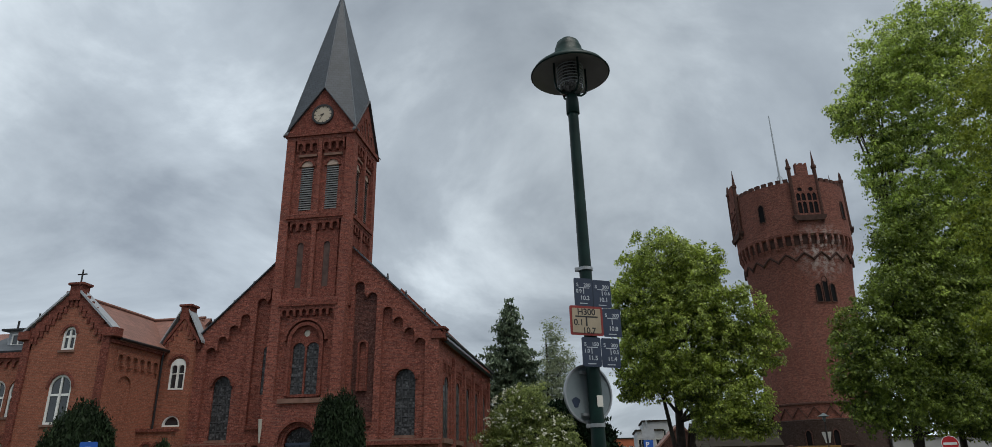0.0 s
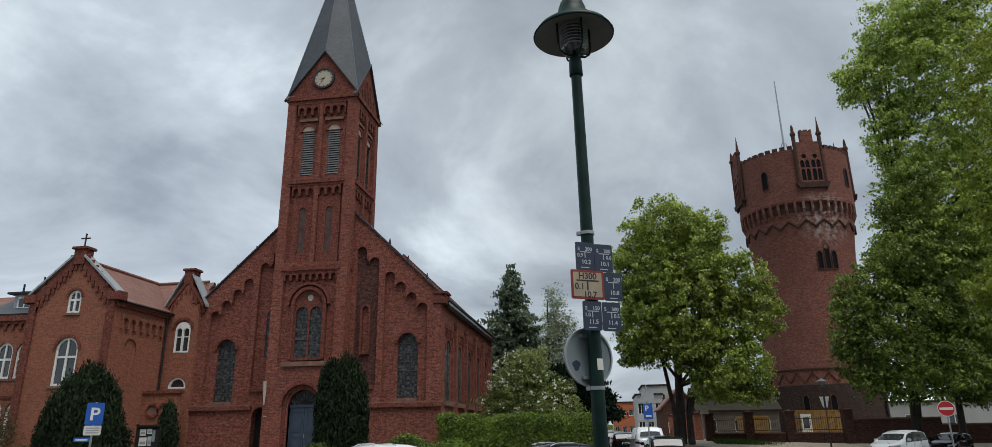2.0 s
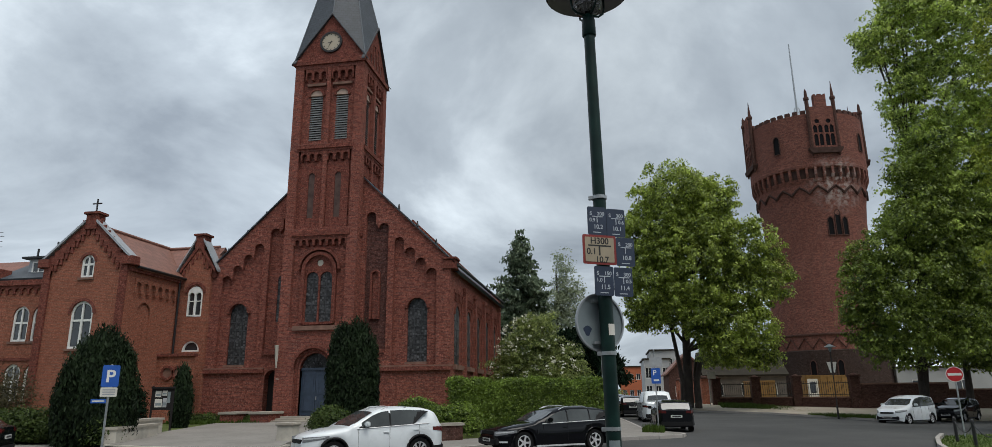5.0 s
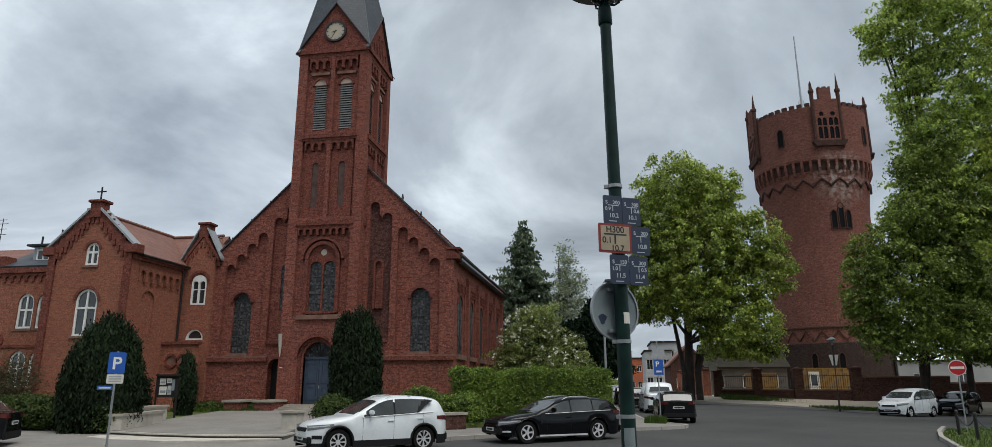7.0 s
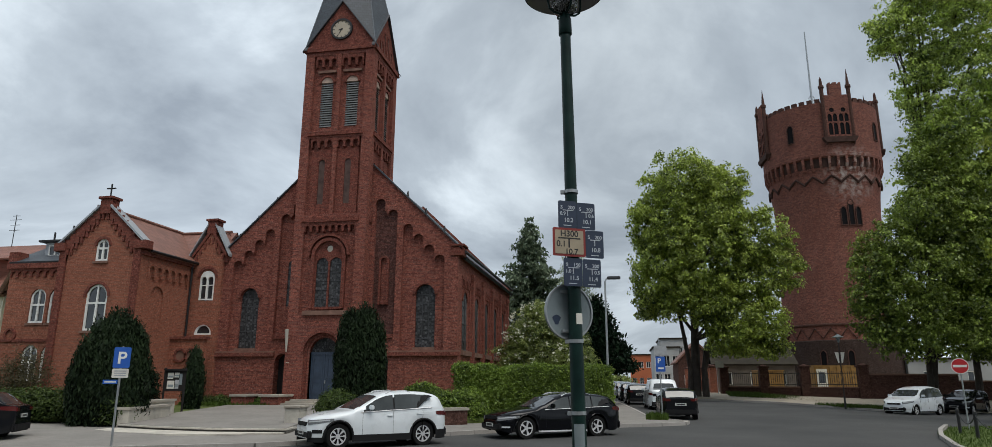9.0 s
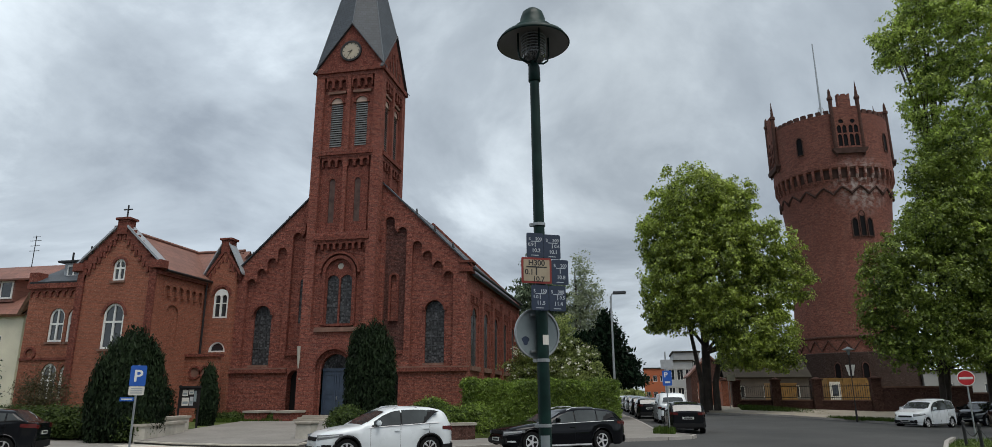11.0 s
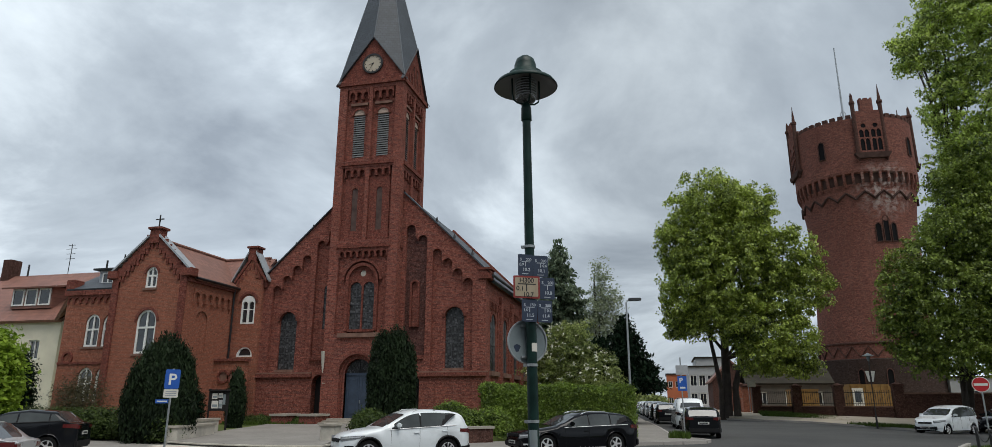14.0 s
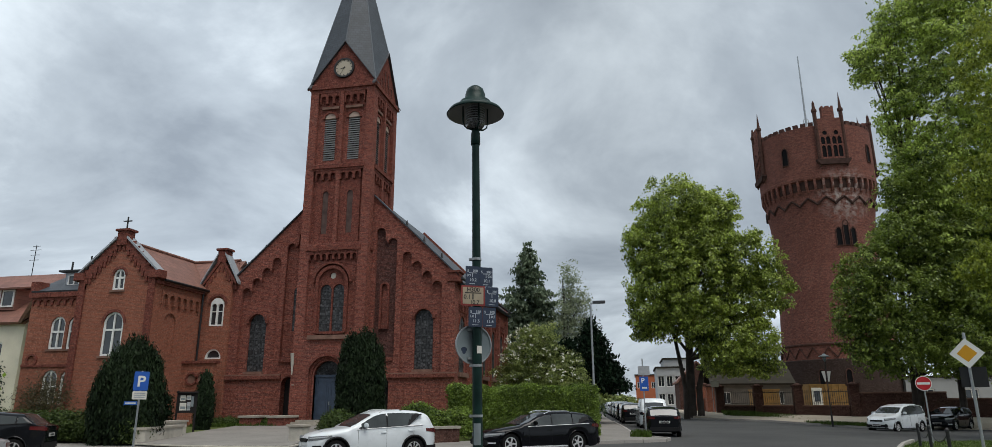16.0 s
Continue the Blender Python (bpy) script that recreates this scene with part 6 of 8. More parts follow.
for k in range(4):
    a = k * math.pi / 2 + 0.5
    ca, sa = math.cos(a), math.sin(a)
    bm = bmesh.new()
    tube(bm, [(LPX + r * ca, LPY + r * sa, z) for r, z in ((0.14, 5.0), (0.14, 4.83), (0.128, 4.775), (0.09, 4.745), (0.0, 4.735))], 0.009, 6)
    part("guard_bar", bm, GREEN_PAINT, lamp)
for o in lamp.children:
    if o.name.split(".")[0] in ("hat", "glass_jar", "glass_rib", "bulb_holder", "guard_bar"):
        o.location.z -= 0.03
lamp.rotation_euler = (0, radians(-0.66), 0)

# ---- cars ----
CAR_PAINTS = {"white": (0.68, 0.72, 0.74), "black": (0.003, 0.0034, 0.005), "dark": (0.007, 0.008, 0.01), "silver": (0.5, 0.51, 0.52), "grey": (0.12, 0.13, 0.14)}
PAINT = {}
for k, v in CAR_PAINTS.items():
    PAINT[k] = plain("car_paint_" + k, v, 0.07 if k in ("black", "dark") else 0.3, 0.25 if k in ("silver", "grey") else 0.0, var=0.03, spec=0.28, coat=0.0 if k in ("black", "dark") else 0.7)
RUBBER = plain("tyre_rubber", (0.01, 0.01, 0.01), 0.9, spec=0.15)
TRIM = plain("black_plastic", (0.011, 0.011, 0.012), 0.7, spec=0.2)
RIM = plain("alloy", (0.62, 0.62, 0.63), 0.35, 0.25)
CAR_GLASS = glass_mat("car_glass", (0.06, 0.068, 0.068), 0.03, 0.5)
TAIL = plain("red_lens", (0.09, 0.008, 0.008), 0.2, coat=0.6)
LAMP_GLASS = plain("lamp_glass", (0.2, 0.21, 0.22), 0.15, coat=0.4)
WINDSCREEN = glass_mat("windscreen_glass", (0.05, 0.056, 0.058), 0.04, 0.85)
HEAD = plain("headlight_lens", (0.6, 0.62, 0.63), 0.12, coat=0.6)
PLATE = plain("number_plate", (0.6, 0.6, 0.58), 0.5)


def interp(tab, x):
    for (a, u), (b, v) in zip(tab, tab[1:]):
        if x <= b:
            return u + (v - u) * (x - a) / (b - a) if b > a else v
    return tab[-1][1]


def plan(x, L, W):
    """Half the width of a car's body at x: a rounded nose and a squarer tail."""
    a, b = min(1, max(0, x) / 0.95), min(1, max(0, L - x) / 0.5)
    return W / 2 * (0.56 + 0.44 * (1 - (1 - a) ** 2.4)) * (0.76 + 0.24 * (1 - (1 - b) ** 2.2))


def flank(bm, L, W, s, xa, xb, lo, hi, out, thick=0.03, n=14):
    """A strip that follows a car's flank and its rounded corners."""
    rows = []
    for i in range(n + 1):
        x = xa + (xb - xa) * i / n
        y = plan(x, L, W) * 0.995 + out
        rows.append([bm.verts.new((x, s * yy, z)) for yy, z in ((y, lo(x)), (y, hi(x)), (y - thick, hi(x)), (y - thick, lo(x)))])
    for p, q in zip(rows, rows[1:]):
        for k in range(4):
            bm.faces.new((p[k], q[k], q[(k + 1) % 4], p[(k + 1) % 4]))
    bm.faces.new(rows[0][::-1])
    bm.faces.new(rows[-1])


def car(label, m, paint, L=4.4, W=1.82, H=1.6, wb=(0.86, 3.5), rw=0.34, bonnet=None, roof=None, belt=None, spokes=5, cladding=False, rails=False, chrome=False, group="parked cars", rear_glass=0.42, kick=0.0):
    """A parked car, built nose at x=0 and tail at x=L, then stood at the pose m."""
    c = thing("car", label, "car", (0, 0, 0), group)
    up = bonnet or [(0, 0.62), (0.06, 0.78), (0.35, 0.92), (1.0, 1.03), (1.25, 1.07)]
    xb = up[-1][0]                      # foot of the windscreen
    rf = roof or [(xb, up[-1][1]), (xb + 0.85, H - 0.07), (xb + 1.4, H - 0.01), (L - 1.5, H), (L - 0.7, H - 0.07), (L - 0.28, 1.02)]
    bl = belt or [(0, 0.62), (0.35, 0.86), (xb, 0.98), (L - 0.5, 1.08), (L - 0.12, 1.0), (L, 0.9)]
    N = 56
    xs = [L * i / N for i in range(N + 1)]
    clear = 0.2
    bm = bmesh.new()
    rows = []
    for x in xs:
        e = min(x, L - x)
        hw = plan(x, L, W)
        zb = clear + 0.1 * (1 - min(1, e / 0.35))
        for wx in wb:
            dx = abs(x - wx)
            if dx < rw + 0.07:
                zb = max(zb, rw + math.sqrt((rw + 0.07) ** 2 - dx * dx))
        zbelt = interp(bl, x)
        zbelt = max(zbelt, zb + 0.03)
        zt = interp(up, x) if x < xb else interp(rf, x)
        zt = max(zt, zbelt + 0.012) if x < L - 0.2 else max(zbelt + 0.012, min(zt, zbelt + 0.1))
        if x < xb:
            sec = [(hw * 0.97, zb), (hw, zb + (zbelt - zb) * 0.45), (hw * 0.985, zbelt * 0.985), (hw * 0.92, zbelt + (zt - zbelt) * 0.55), (hw * 0.6, zt - 0.012), (0, zt)]
        else:
            k = min(1, (zt - zbelt) / 0.45)
            rt = hw * (0.985 - 0.2 * k)
            sec = [(hw * 0.97, zb), (hw, zb + (zbelt - zb) * 0.45), (hw * 0.985, zbelt), (rt + 0.03, zt - 0.07 * k), (rt * 0.72, zt - 0.012), (0, zt)]
        rows.append([[bm.verts.new((x, s * y, z)) for y, z in sec] for s in (-1, 1)])
    glass_faces, all_f = [], []
    for i in range(N):
        for s in (0, 1):
            a, b = rows[i][s], rows[i + 1][s]
            for j in range(5):
                f = bm.faces.new((a[j], b[j], b[j + 1], a[j + 1]))
                f.smooth = True
    for s in (0, N):
        vs = rows[s][0] + rows[s][1][::-1]
        bm.faces.new(vs)
    bmesh.ops.remove_doubles(bm, verts=bm.verts, dist=0.0005)
    body = part("body", bm, PAINT[paint], c)
    # side glass, windscreen, rear window
    x0, x1 = xb + 0.32, L - rear_glass
    pillars = [xb + 1.22, xb + 2.12]
    for s in (-1, 1):
        cuts = [x0] + [p for p in pillars if p < x1 - 0.3] + [x1]
        for a, b in zip(cuts, cuts[1:]):
            bm = bmesh.new()
            cols = []
            for i in range(9):
                x = a + 0.025 + (b - a - 0.05) * i / 8
                zt, zb_ = interp(rf, x) - 0.1, interp(bl, x) + 0.03
                e = min(x, L - x)
                hw = plan(x, L, W)
                k = min(1, (interp(rf, x) - interp(bl, x)) / 0.45)
                rt = hw * (0.985 - 0.2 * k)
                up_ = max(0.0, (x - (x1 - 0.42)) / 0.42) * kick
                zb2 = min(zb_ + (zt - zb_) * up_, zt - 0.01)
                ztop, zbel = interp(rf, x) - 0.07 * k, interp(bl, x)
                def yy(z):
                    f = min(1, max(0, (z - zbel) / max(0.05, ztop - zbel)))
                    return hw * 0.985 + (rt + 0.03 - hw * 0.985) * f + 0.009
                cols.append((bm.verts.new((x, s * yy(zb2), zb2)), bm.verts.new((x, s * yy(zt), max(zt, zb2 + 0.01)))))
            for p, q in zip(cols, cols[1:]):
                bm.faces.new((p[0], q[0], q[1], p[1]))
            part("side_window", bm, CAR_GLASS, c)
        bm = bmesh.new()
        xm = xb + 0.42
        zm = interp(bl, xm) + 0.06
        box(bm, xm - 0.02, xm + 0.1, *sorted((s * (W / 2 + 0.0), s * (W / 2 + 0.2))), zm, zm + 0.14, 0.03)
        tube(bm, [(xm + 0.05, s * (W / 2 - 0.06), zm - 0.03), (xm + 0.04, s * (W / 2 + 0.06), zm + 0.04)], 0.022, 6)
        part("wing_mirror", bm, PAINT[paint], c)
        for xd in (xb + 1.0, xb + 1.95):
            bm = bmesh.new()
            z = interp(bl, xd) - 0.14
            y = W / 2 * 0.995
            box(bm, xd, xd + 0.18, *sorted((s * (y - 0.01), s * (y + 0.025))), z - 0.014, z + 0.014, 0.006)
            part("door_handle", bm, PAINT[paint], c)
        y = W / 2
        zh = interp(up, 0.3) - 0.12
        bm = bmesh.new()
        flank(bm, L, W, s, 0.02, 0.66, lambda x: zh - 0.13 + 0.16 * x, lambda x: zh + 0.01 + 0.06 * x, 0.004)
        hl = part("headlight", bm, LAMP_GLASS, c)
        bm = bmesh.new()
        flank(bm, L, W, s, 0.04, 0.55, lambda x: zh - 0.06 + 0.1 * x, lambda x: zh - 0.02 + 0.08 * x, 0.009)
        part("lamp_strip", bm, HEAD, hl)
        bm = bmesh.new()
        flank(bm, L, W, s, L - 0.42, L - 0.03, lambda x: 0.86 + 0.1 * (L - x), lambda x: 1.0, 0.006)
        part("tail_light", bm, TAIL, c)
        bm = bmesh.new()
        box(bm, L - 0.1, L + 0.012, *sorted((s * y * 0.52, s * y * 0.79)), 0.84, 0.98, 0.02)
        part("tail_light", bm, TAIL, c)
        if cladding:
            for xa, xz, zt in ((0.02, wb[0] - rw - 0.06, 0.33), (wb[0] + rw + 0.06, wb[1] - rw - 0.06, 0.38), (wb[1] + rw + 0.06, L - 0.02, 0.46)):
                bm = bmesh.new()
                flank(bm, L, W, s, xa, xz, lambda x: 0.2, lambda x: zt, 0.01)
                part("sill_cladding", bm, TRIM, c)
            bm = bmesh.new()
            flank(bm, L, W, s, 0.12, 0.36, lambda x: 0.44, lambda x: 0.54, 0.006)
            part("fog_lamp", bm, TRIM, c)
        else:
            bm = bmesh.new()
            flank(bm, L, W, s, 0.05, 0.36, lambda x: 0.36, lambda x: 0.41, 0.008)
            part("fog_lamp", bm, HEAD, c)
            bm = bmesh.new()
            flank(bm, L, W, s, wb[0] + rw + 0.1, wb[1] - rw - 0.1, lambda x: 0.21, lambda x: 0.26, 0.008)
            part("sill_trim", bm, RIM if chrome else TRIM, c)
        bm = bmesh.new()
        flank(bm, L, W, s, wb[0] + rw + 0.15, wb[1] - rw - 0.15, lambda x: 0.585, lambda x: 0.6, 0.004, 0.01)
        part("body_crease", bm, PAINT[paint], c)
        # black surround behind the side glass
        bm = bmesh.new()
        cols = []
        for i in range(21):
            x = x0 - 0.05 + (x1 - x0 + 0.1) * i / 20
            k = min(1, (interp(rf, x) - interp(bl, x)) / 0.45)
            e = min(x, L - x)
            hw = plan(x, L, W)
            zt, zl = interp(rf, x) - 0.085, interp(bl, x) + 0.01
            zl += max(0.0, zt - zl) * kick * min(1.0, max(0.0, (x - (x1 - 0.42)) / 0.42))
            cols.append([bm.verts.new((x, s * (hw * 0.985 + (hw * (0.985 - 0.2 * k) + 0.03 - hw * 0.985) * f + 0.003), zl + (max(zt, zl + 0.01) - zl) * f)) for f in (0, 1)])
        for p, q in zip(cols, cols[1:]):
            bm.faces.new((p[0], q[0], q[1], p[1]))
        part("window_surround", bm, TRIM, c)
        if rails:
            bm = bmesh.new()
            tube(bm, [(x, s * W * 0.36, interp(rf, x) + (0.0 if 0 < i < 6 else -0.05)) for i, x in enumerate([xb + 1.0 + (L - 2.2 - xb) * i / 6 for i in range(7)])], 0.014, 6)
            part("roof_rail", bm, GALV, c)
    for xa, xc_, nm in ((xb + 0.04, xb + 0.72, "windscreen"), (rf[-2][0] + 0.03, rf[-1][0] - 0.04, "rear_window")):
        bm = bmesh.new()
        cols = []
        for i in range(5):
            x = xa + (xc_ - xa) * i / 4
            e = min(x, L - x)
            hw = plan(x, L, W)
            k = min(1, max(0, (interp(rf, x) - interp(bl, x))) / 0.45)
            rt = hw * (0.985 - 0.2 * k)
            cols.append([bm.verts.new((x, y, interp(rf, x) + 0.008 - d)) for y, d in ((-rt * 0.93, 0.03), (-rt * 0.6, 0.01), (0, 0), (rt * 0.6, 0.01), (rt * 0.93, 0.03))])
        for p, q in zip(cols, cols[1:]):
            for j in range(4):
                bm.faces.new((p[j], q[j], q[j + 1], p[j + 1]))
        part(nm, bm, WINDSCREEN, c)
    bm = bmesh.new()
    box(bm, -0.015, 0.12, -W * 0.36, W * 0.36, 0.3, 0.5, 0.03)
    box(bm, -0.01, 0.1, -W * 0.22, W * 0.22, 0.62, 0.74, 0.02)
    part("front_grille", bm, TRIM, c)
    bm = bmesh.new()
    box(bm, L - 0.1, L + 0.02, -W * 0.42, W * 0.42, 0.26, 0.52, 0.04)
    part("rear_bumper", bm, TRIM, c)
    for x, z in ((-0.03, 0.45), (L + 0.005, 0.72)):
        bm = bmesh.new()
        box(bm, x, x + 0.015, -0.26, 0.26, z - 0.055, z + 0.055)
        pl = part("number_plate", bm, PLATE, c)
        bm = bmesh.new()
        xx = x - 0.003 if x < 1 else x + 0.015
        box(bm, xx, xx + 0.003, -0.2, 0.2, z - 0.03, z + 0.03)
        part("plate_bar", bm, BLACK, pl)
    bm = bmesh.new()
    box(bm, 0.4, L - 0.4, -W / 2 + 0.12, W / 2 - 0.12, 0.22, 0.6)
    part("underbody", bm, TRIM, c)
    for s in (-1, 1):
        for xd in (xb + 0.25, xb + 1.2, xb + 2.15):
            bm = bmesh.new()
            y = W / 2
            zt_ = interp(bl, xd) - 0.01
            box(bm, xd - 0.002, xd + 0.002, *sorted((s * (y * 0.96), s * (y + 0.0005))), 0.38, zt_)
            part("door_seam", bm, TRIM, c)
        bm = bmesh.new()
        tube(bm, [(x, s * (plan(x, L, W) * 0.988 + 0.006), interp(bl, x) + 0.01) for x in [xb + 0.2 + (L - 0.75 - xb) * i / 10 for i in range(11)]], 0.012, 5)
        part("window_trim", bm, RIM if chrome else TRIM, c)
    for wx in wb:
        for s in (-1, 1):
            bm = bmesh.new()
            ra = rw + 0.075
            tube(bm, [(wx + ra * math.cos(math.pi * i / 14), s * (W / 2 - 0.01), rw + ra * math.sin(math.pi * i / 14)) for i in range(15)], 0.035 if cladding else 0.016, 6)
            part("arch_lip", bm, TRIM if cladding else PAINT[paint], c)
            y = s * (W / 2 - 0.12)
            bm = bmesh.new()
            n = 28
            prof = [(rw * 0.68, -0.09), (rw * 0.96, -0.1), (rw, -0.07), (rw, 0.07), (rw * 0.96, 0.1), (rw * 0.68, 0.09)]
            rings = [[bm.verts.new((wx + r * math.cos(2 * math.pi * i / n), y + o, rw + r * math.sin(2 * math.pi * i / n))) for r, o in prof] for i in range(n)]
            for i in range(n):
                p, q = rings[i], rings[(i + 1) % n]
                for j in range(len(prof)):
                    bm.faces.new((p[j], p[(j + 1) % len(prof)], q[(j + 1) % len(prof)], q[j]))
            wheel = part("wheel", bm, RUBBER, c, smooth=False)
            bm = bmesh.new()
            yo = y + s * 0.085
            pl = Plane((wx, yo, rw), (1, 0, 0), (0, s, 0))
            outer = [(rw * 0.7 * math.cos(2 * math.pi * i / 40), rw * 0.7 * math.sin(2 * math.pi * i / 40)) for i in range(40)]
            holes = []
            for k in range(spokes):
                a0 = 2 * math.pi * k / spokes + 0.16
                a1 = 2 * math.pi * (k + 1) / spokes - 0.16
                mid_ = (a0 + a1) / 2
                ro, ri = rw * 0.6, rw * 0.2
                hole = [(ro * math.cos(a0 + (a1 - a0) * i / 5), ro * math.sin(a0 + (a1 - a0) * i / 5)) for i in range(6)]
                hole += [(ri * math.cos(mid_ + 0.3), ri * math.sin(mid_ + 0.3)), (ri * math.cos(mid_ - 0.3), ri * math.sin(mid_ - 0.3))]
                holes.append(hole)
            prism(bm, pl, outer, holes, -0.03, 0.0)
            part("rim", bm, RIM, wheel)
            bm = bmesh.new()
            prism(bm, pl, outer, [], -0.07, -0.06)
            part("brake_backing", bm, TRIM, wheel)
    c.matrix_world = m
    return c


def park(front, rear, wb0, z=0.0):
    """The pose of a car from where its near front and near rear wheels stand; wb0: the front wheel's own x; near side is y < 0 or > 0."""
    f, r = Vector((*front, 0)), Vector((*rear, 0))
    d = (r - f).normalized()
    ang = math.degrees(math.atan2(d.y, d.x))
    return f, d, ang


def place(front, rear, wbx, half, side, z=0.0):
    f, d, ang = park(front, rear, wbx, z)
    nrm = Vector((-d.y, d.x, 0))
    nose = f - d * wbx + nrm * (-side) * half
    return pose(nose.x, nose.y, z, 0, 0, ang)


def along(front, ang, length):
    a = radians(ang)
    return front, (front[0] + length * math.cos(a), front[1] + length * math.sin(a))


car("silver-white compact SUV with roof rails parked at the kerb", place(*along((-7.26, 18.7), 41.5, 2.63), 0.8, 0.79, -1, 0.0), "white", 4.26, 1.84, 1.6, (0.8, 3.43), 0.35,
    bonnet=[(0, 0.58), (0.03, 0.74), (0.1, 0.84), (0.35, 0.93), (0.8, 1.01), (1.25, 1.06)], belt=[(0, 0.6), (0.25, 0.82), (1.25, 0.98), (3.85, 1.1), (4.16, 1.02), (4.26, 0.9)],
    roof=[(1.25, 1.06), (1.6, 1.27), (1.95, 1.46), (2.2, 1.55), (2.5, 1.59), (3.0, 1.6), (3.55, 1.57), (3.88, 1.5), (3.97, 1.44), (4.18, 1.04)],
    spokes=8, cladding=True, rails=True, chrome=True, rear_glass=0.62, kick=0.92)
car("black estate car parked at the kerb", place(*along((-2.46, 22.9), 36.5, 2.79), 0.92, 0.8, -1, 0.04), "black", 4.77, 1.83, 1.48, (0.92, 3.71), 0.35, spokes=5, rails=True, chrome=True,
    bonnet=[(0, 0.55), (0.03, 0.68), (0.1, 0.76), (0.4, 0.85), (0.9, 0.93), (1.4, 0.99)], belt=[(0, 0.56), (0.25, 0.74), (1.4, 0.91), (4.2, 1.0), (4.6, 0.96), (4.77, 0.86)],
    roof=[(1.4, 0.99), (1.8, 1.17), (2.15, 1.34), (2.45, 1.43), (2.8, 1.47), (3.4, 1.47), (4.0, 1.42), (4.3, 1.36), (4.62, 1.0)], rear_glass=0.6, kick=0.45)


# unseen plain blocks behind the camera, added to darken car reflections and low sky
bm = bmesh.new()
for x0, x1, y, h in ((-60, -31, -20, 9.5), (-30.5, -12, -21, 11.0), (-11.5, 9, -21, 9.0), (9.5, 30, -20, 11.5), (30.5, 60, -19, 10.0)):
    box(bm, x0, x1, y - 6, y, -0.2, h)
setting("wall_south", bm, plain("grey_render", (0.30, 0.28, 0.25), 0.9, var=0.2, scale=0.5), "unseen plain wall blocks added to darken reflections and low sky", "house front")


# ---- signs ----
SIGN_BLUE = plain("faded_blue_enamel", (0.022, 0.036, 0.068), 0.5, var=0.18, scale=8)
SIGN_WHITE = plain("sign_white", (0.62, 0.60, 0.54), 0.5, var=0.08, scale=8)
SIGN_RED = plain("sign_red", (0.24, 0.03, 0.025), 0.45, var=0.15, scale=8)
TRAFFIC_BLUE = plain("traffic_blue", (0.02, 0.10, 0.42), 0.4, var=0.08)
TRAFFIC_RED = plain("traffic_red", (0.5, 0.02, 0.025), 0.4, var=0.08)
TRAFFIC_YELLOW = plain("traffic_yellow", (0.62, 0.30, 0.01), 0.4, var=0.06)
PLATE_YELLOWED = plain("yellowed_enamel", (0.36, 0.30, 0.21), 0.5, var=0.15, scale=9)
LETTER_DARK = plain("sign_black", (0.02, 0.02, 0.02), 0.6)
LETTER_PALE = plain("sign_pale_letters", (0.42, 0.46, 0.5), 0.6)


def round_rect(w, h, r, n=4):
    pts = []
    for cx, cz, a0 in ((w / 2 - r, h / 2 - r, 0), (-w / 2 + r, h / 2 - r, 90), (-w / 2 + r, -h / 2 + r, 180), (w / 2 - r, -h / 2 + r, 270)):
        for i in range(n + 1):
            a = radians(a0 + 90 * i / n)
            pts.append((cx + r * math.cos(a), cz + r * math.sin(a)))
    return pts


def shifted(pts, u, z):
    return [(a + u, b + z) for a, b in pts]


def lettering(text, pl, u, z, size, w, mat, parent, name="lettering"):
    """Writing that lies on a plane: centred at u, baseline z."""
    cu = bpy.data.curves.new("writing", "FONT")
    cu.body, cu.size, cu.align_x, cu.extrude = text, size, "CENTER", 0.0008
    cu.offset = 0.02 * size
    tmp = new("writing", cu)
    me = bpy.data.meshes.new_from_object(tmp.evaluated_get(bpy.context.evaluated_depsgraph_get()))
    bpy.data.objects.remove(tmp)
    off = BASE[parent.name]
    for v in me.vertices:
        v.co = pl.at(u + v.co.x, z + v.co.y, w + v.co.z) - off
    me.materials.append(mat)
    ob = new(name, me)
    ob.parent = parent
    BASE[ob.name] = off
    return ob


sd = Vector((0.89, 0.455, 0))
SPX = LPX - 0.042          # the leaning pole at the height of the plates
SP = Plane((SPX, LPY, 0), sd, (0.455, -0.89, 0))
bpy.context.view_layer.update()


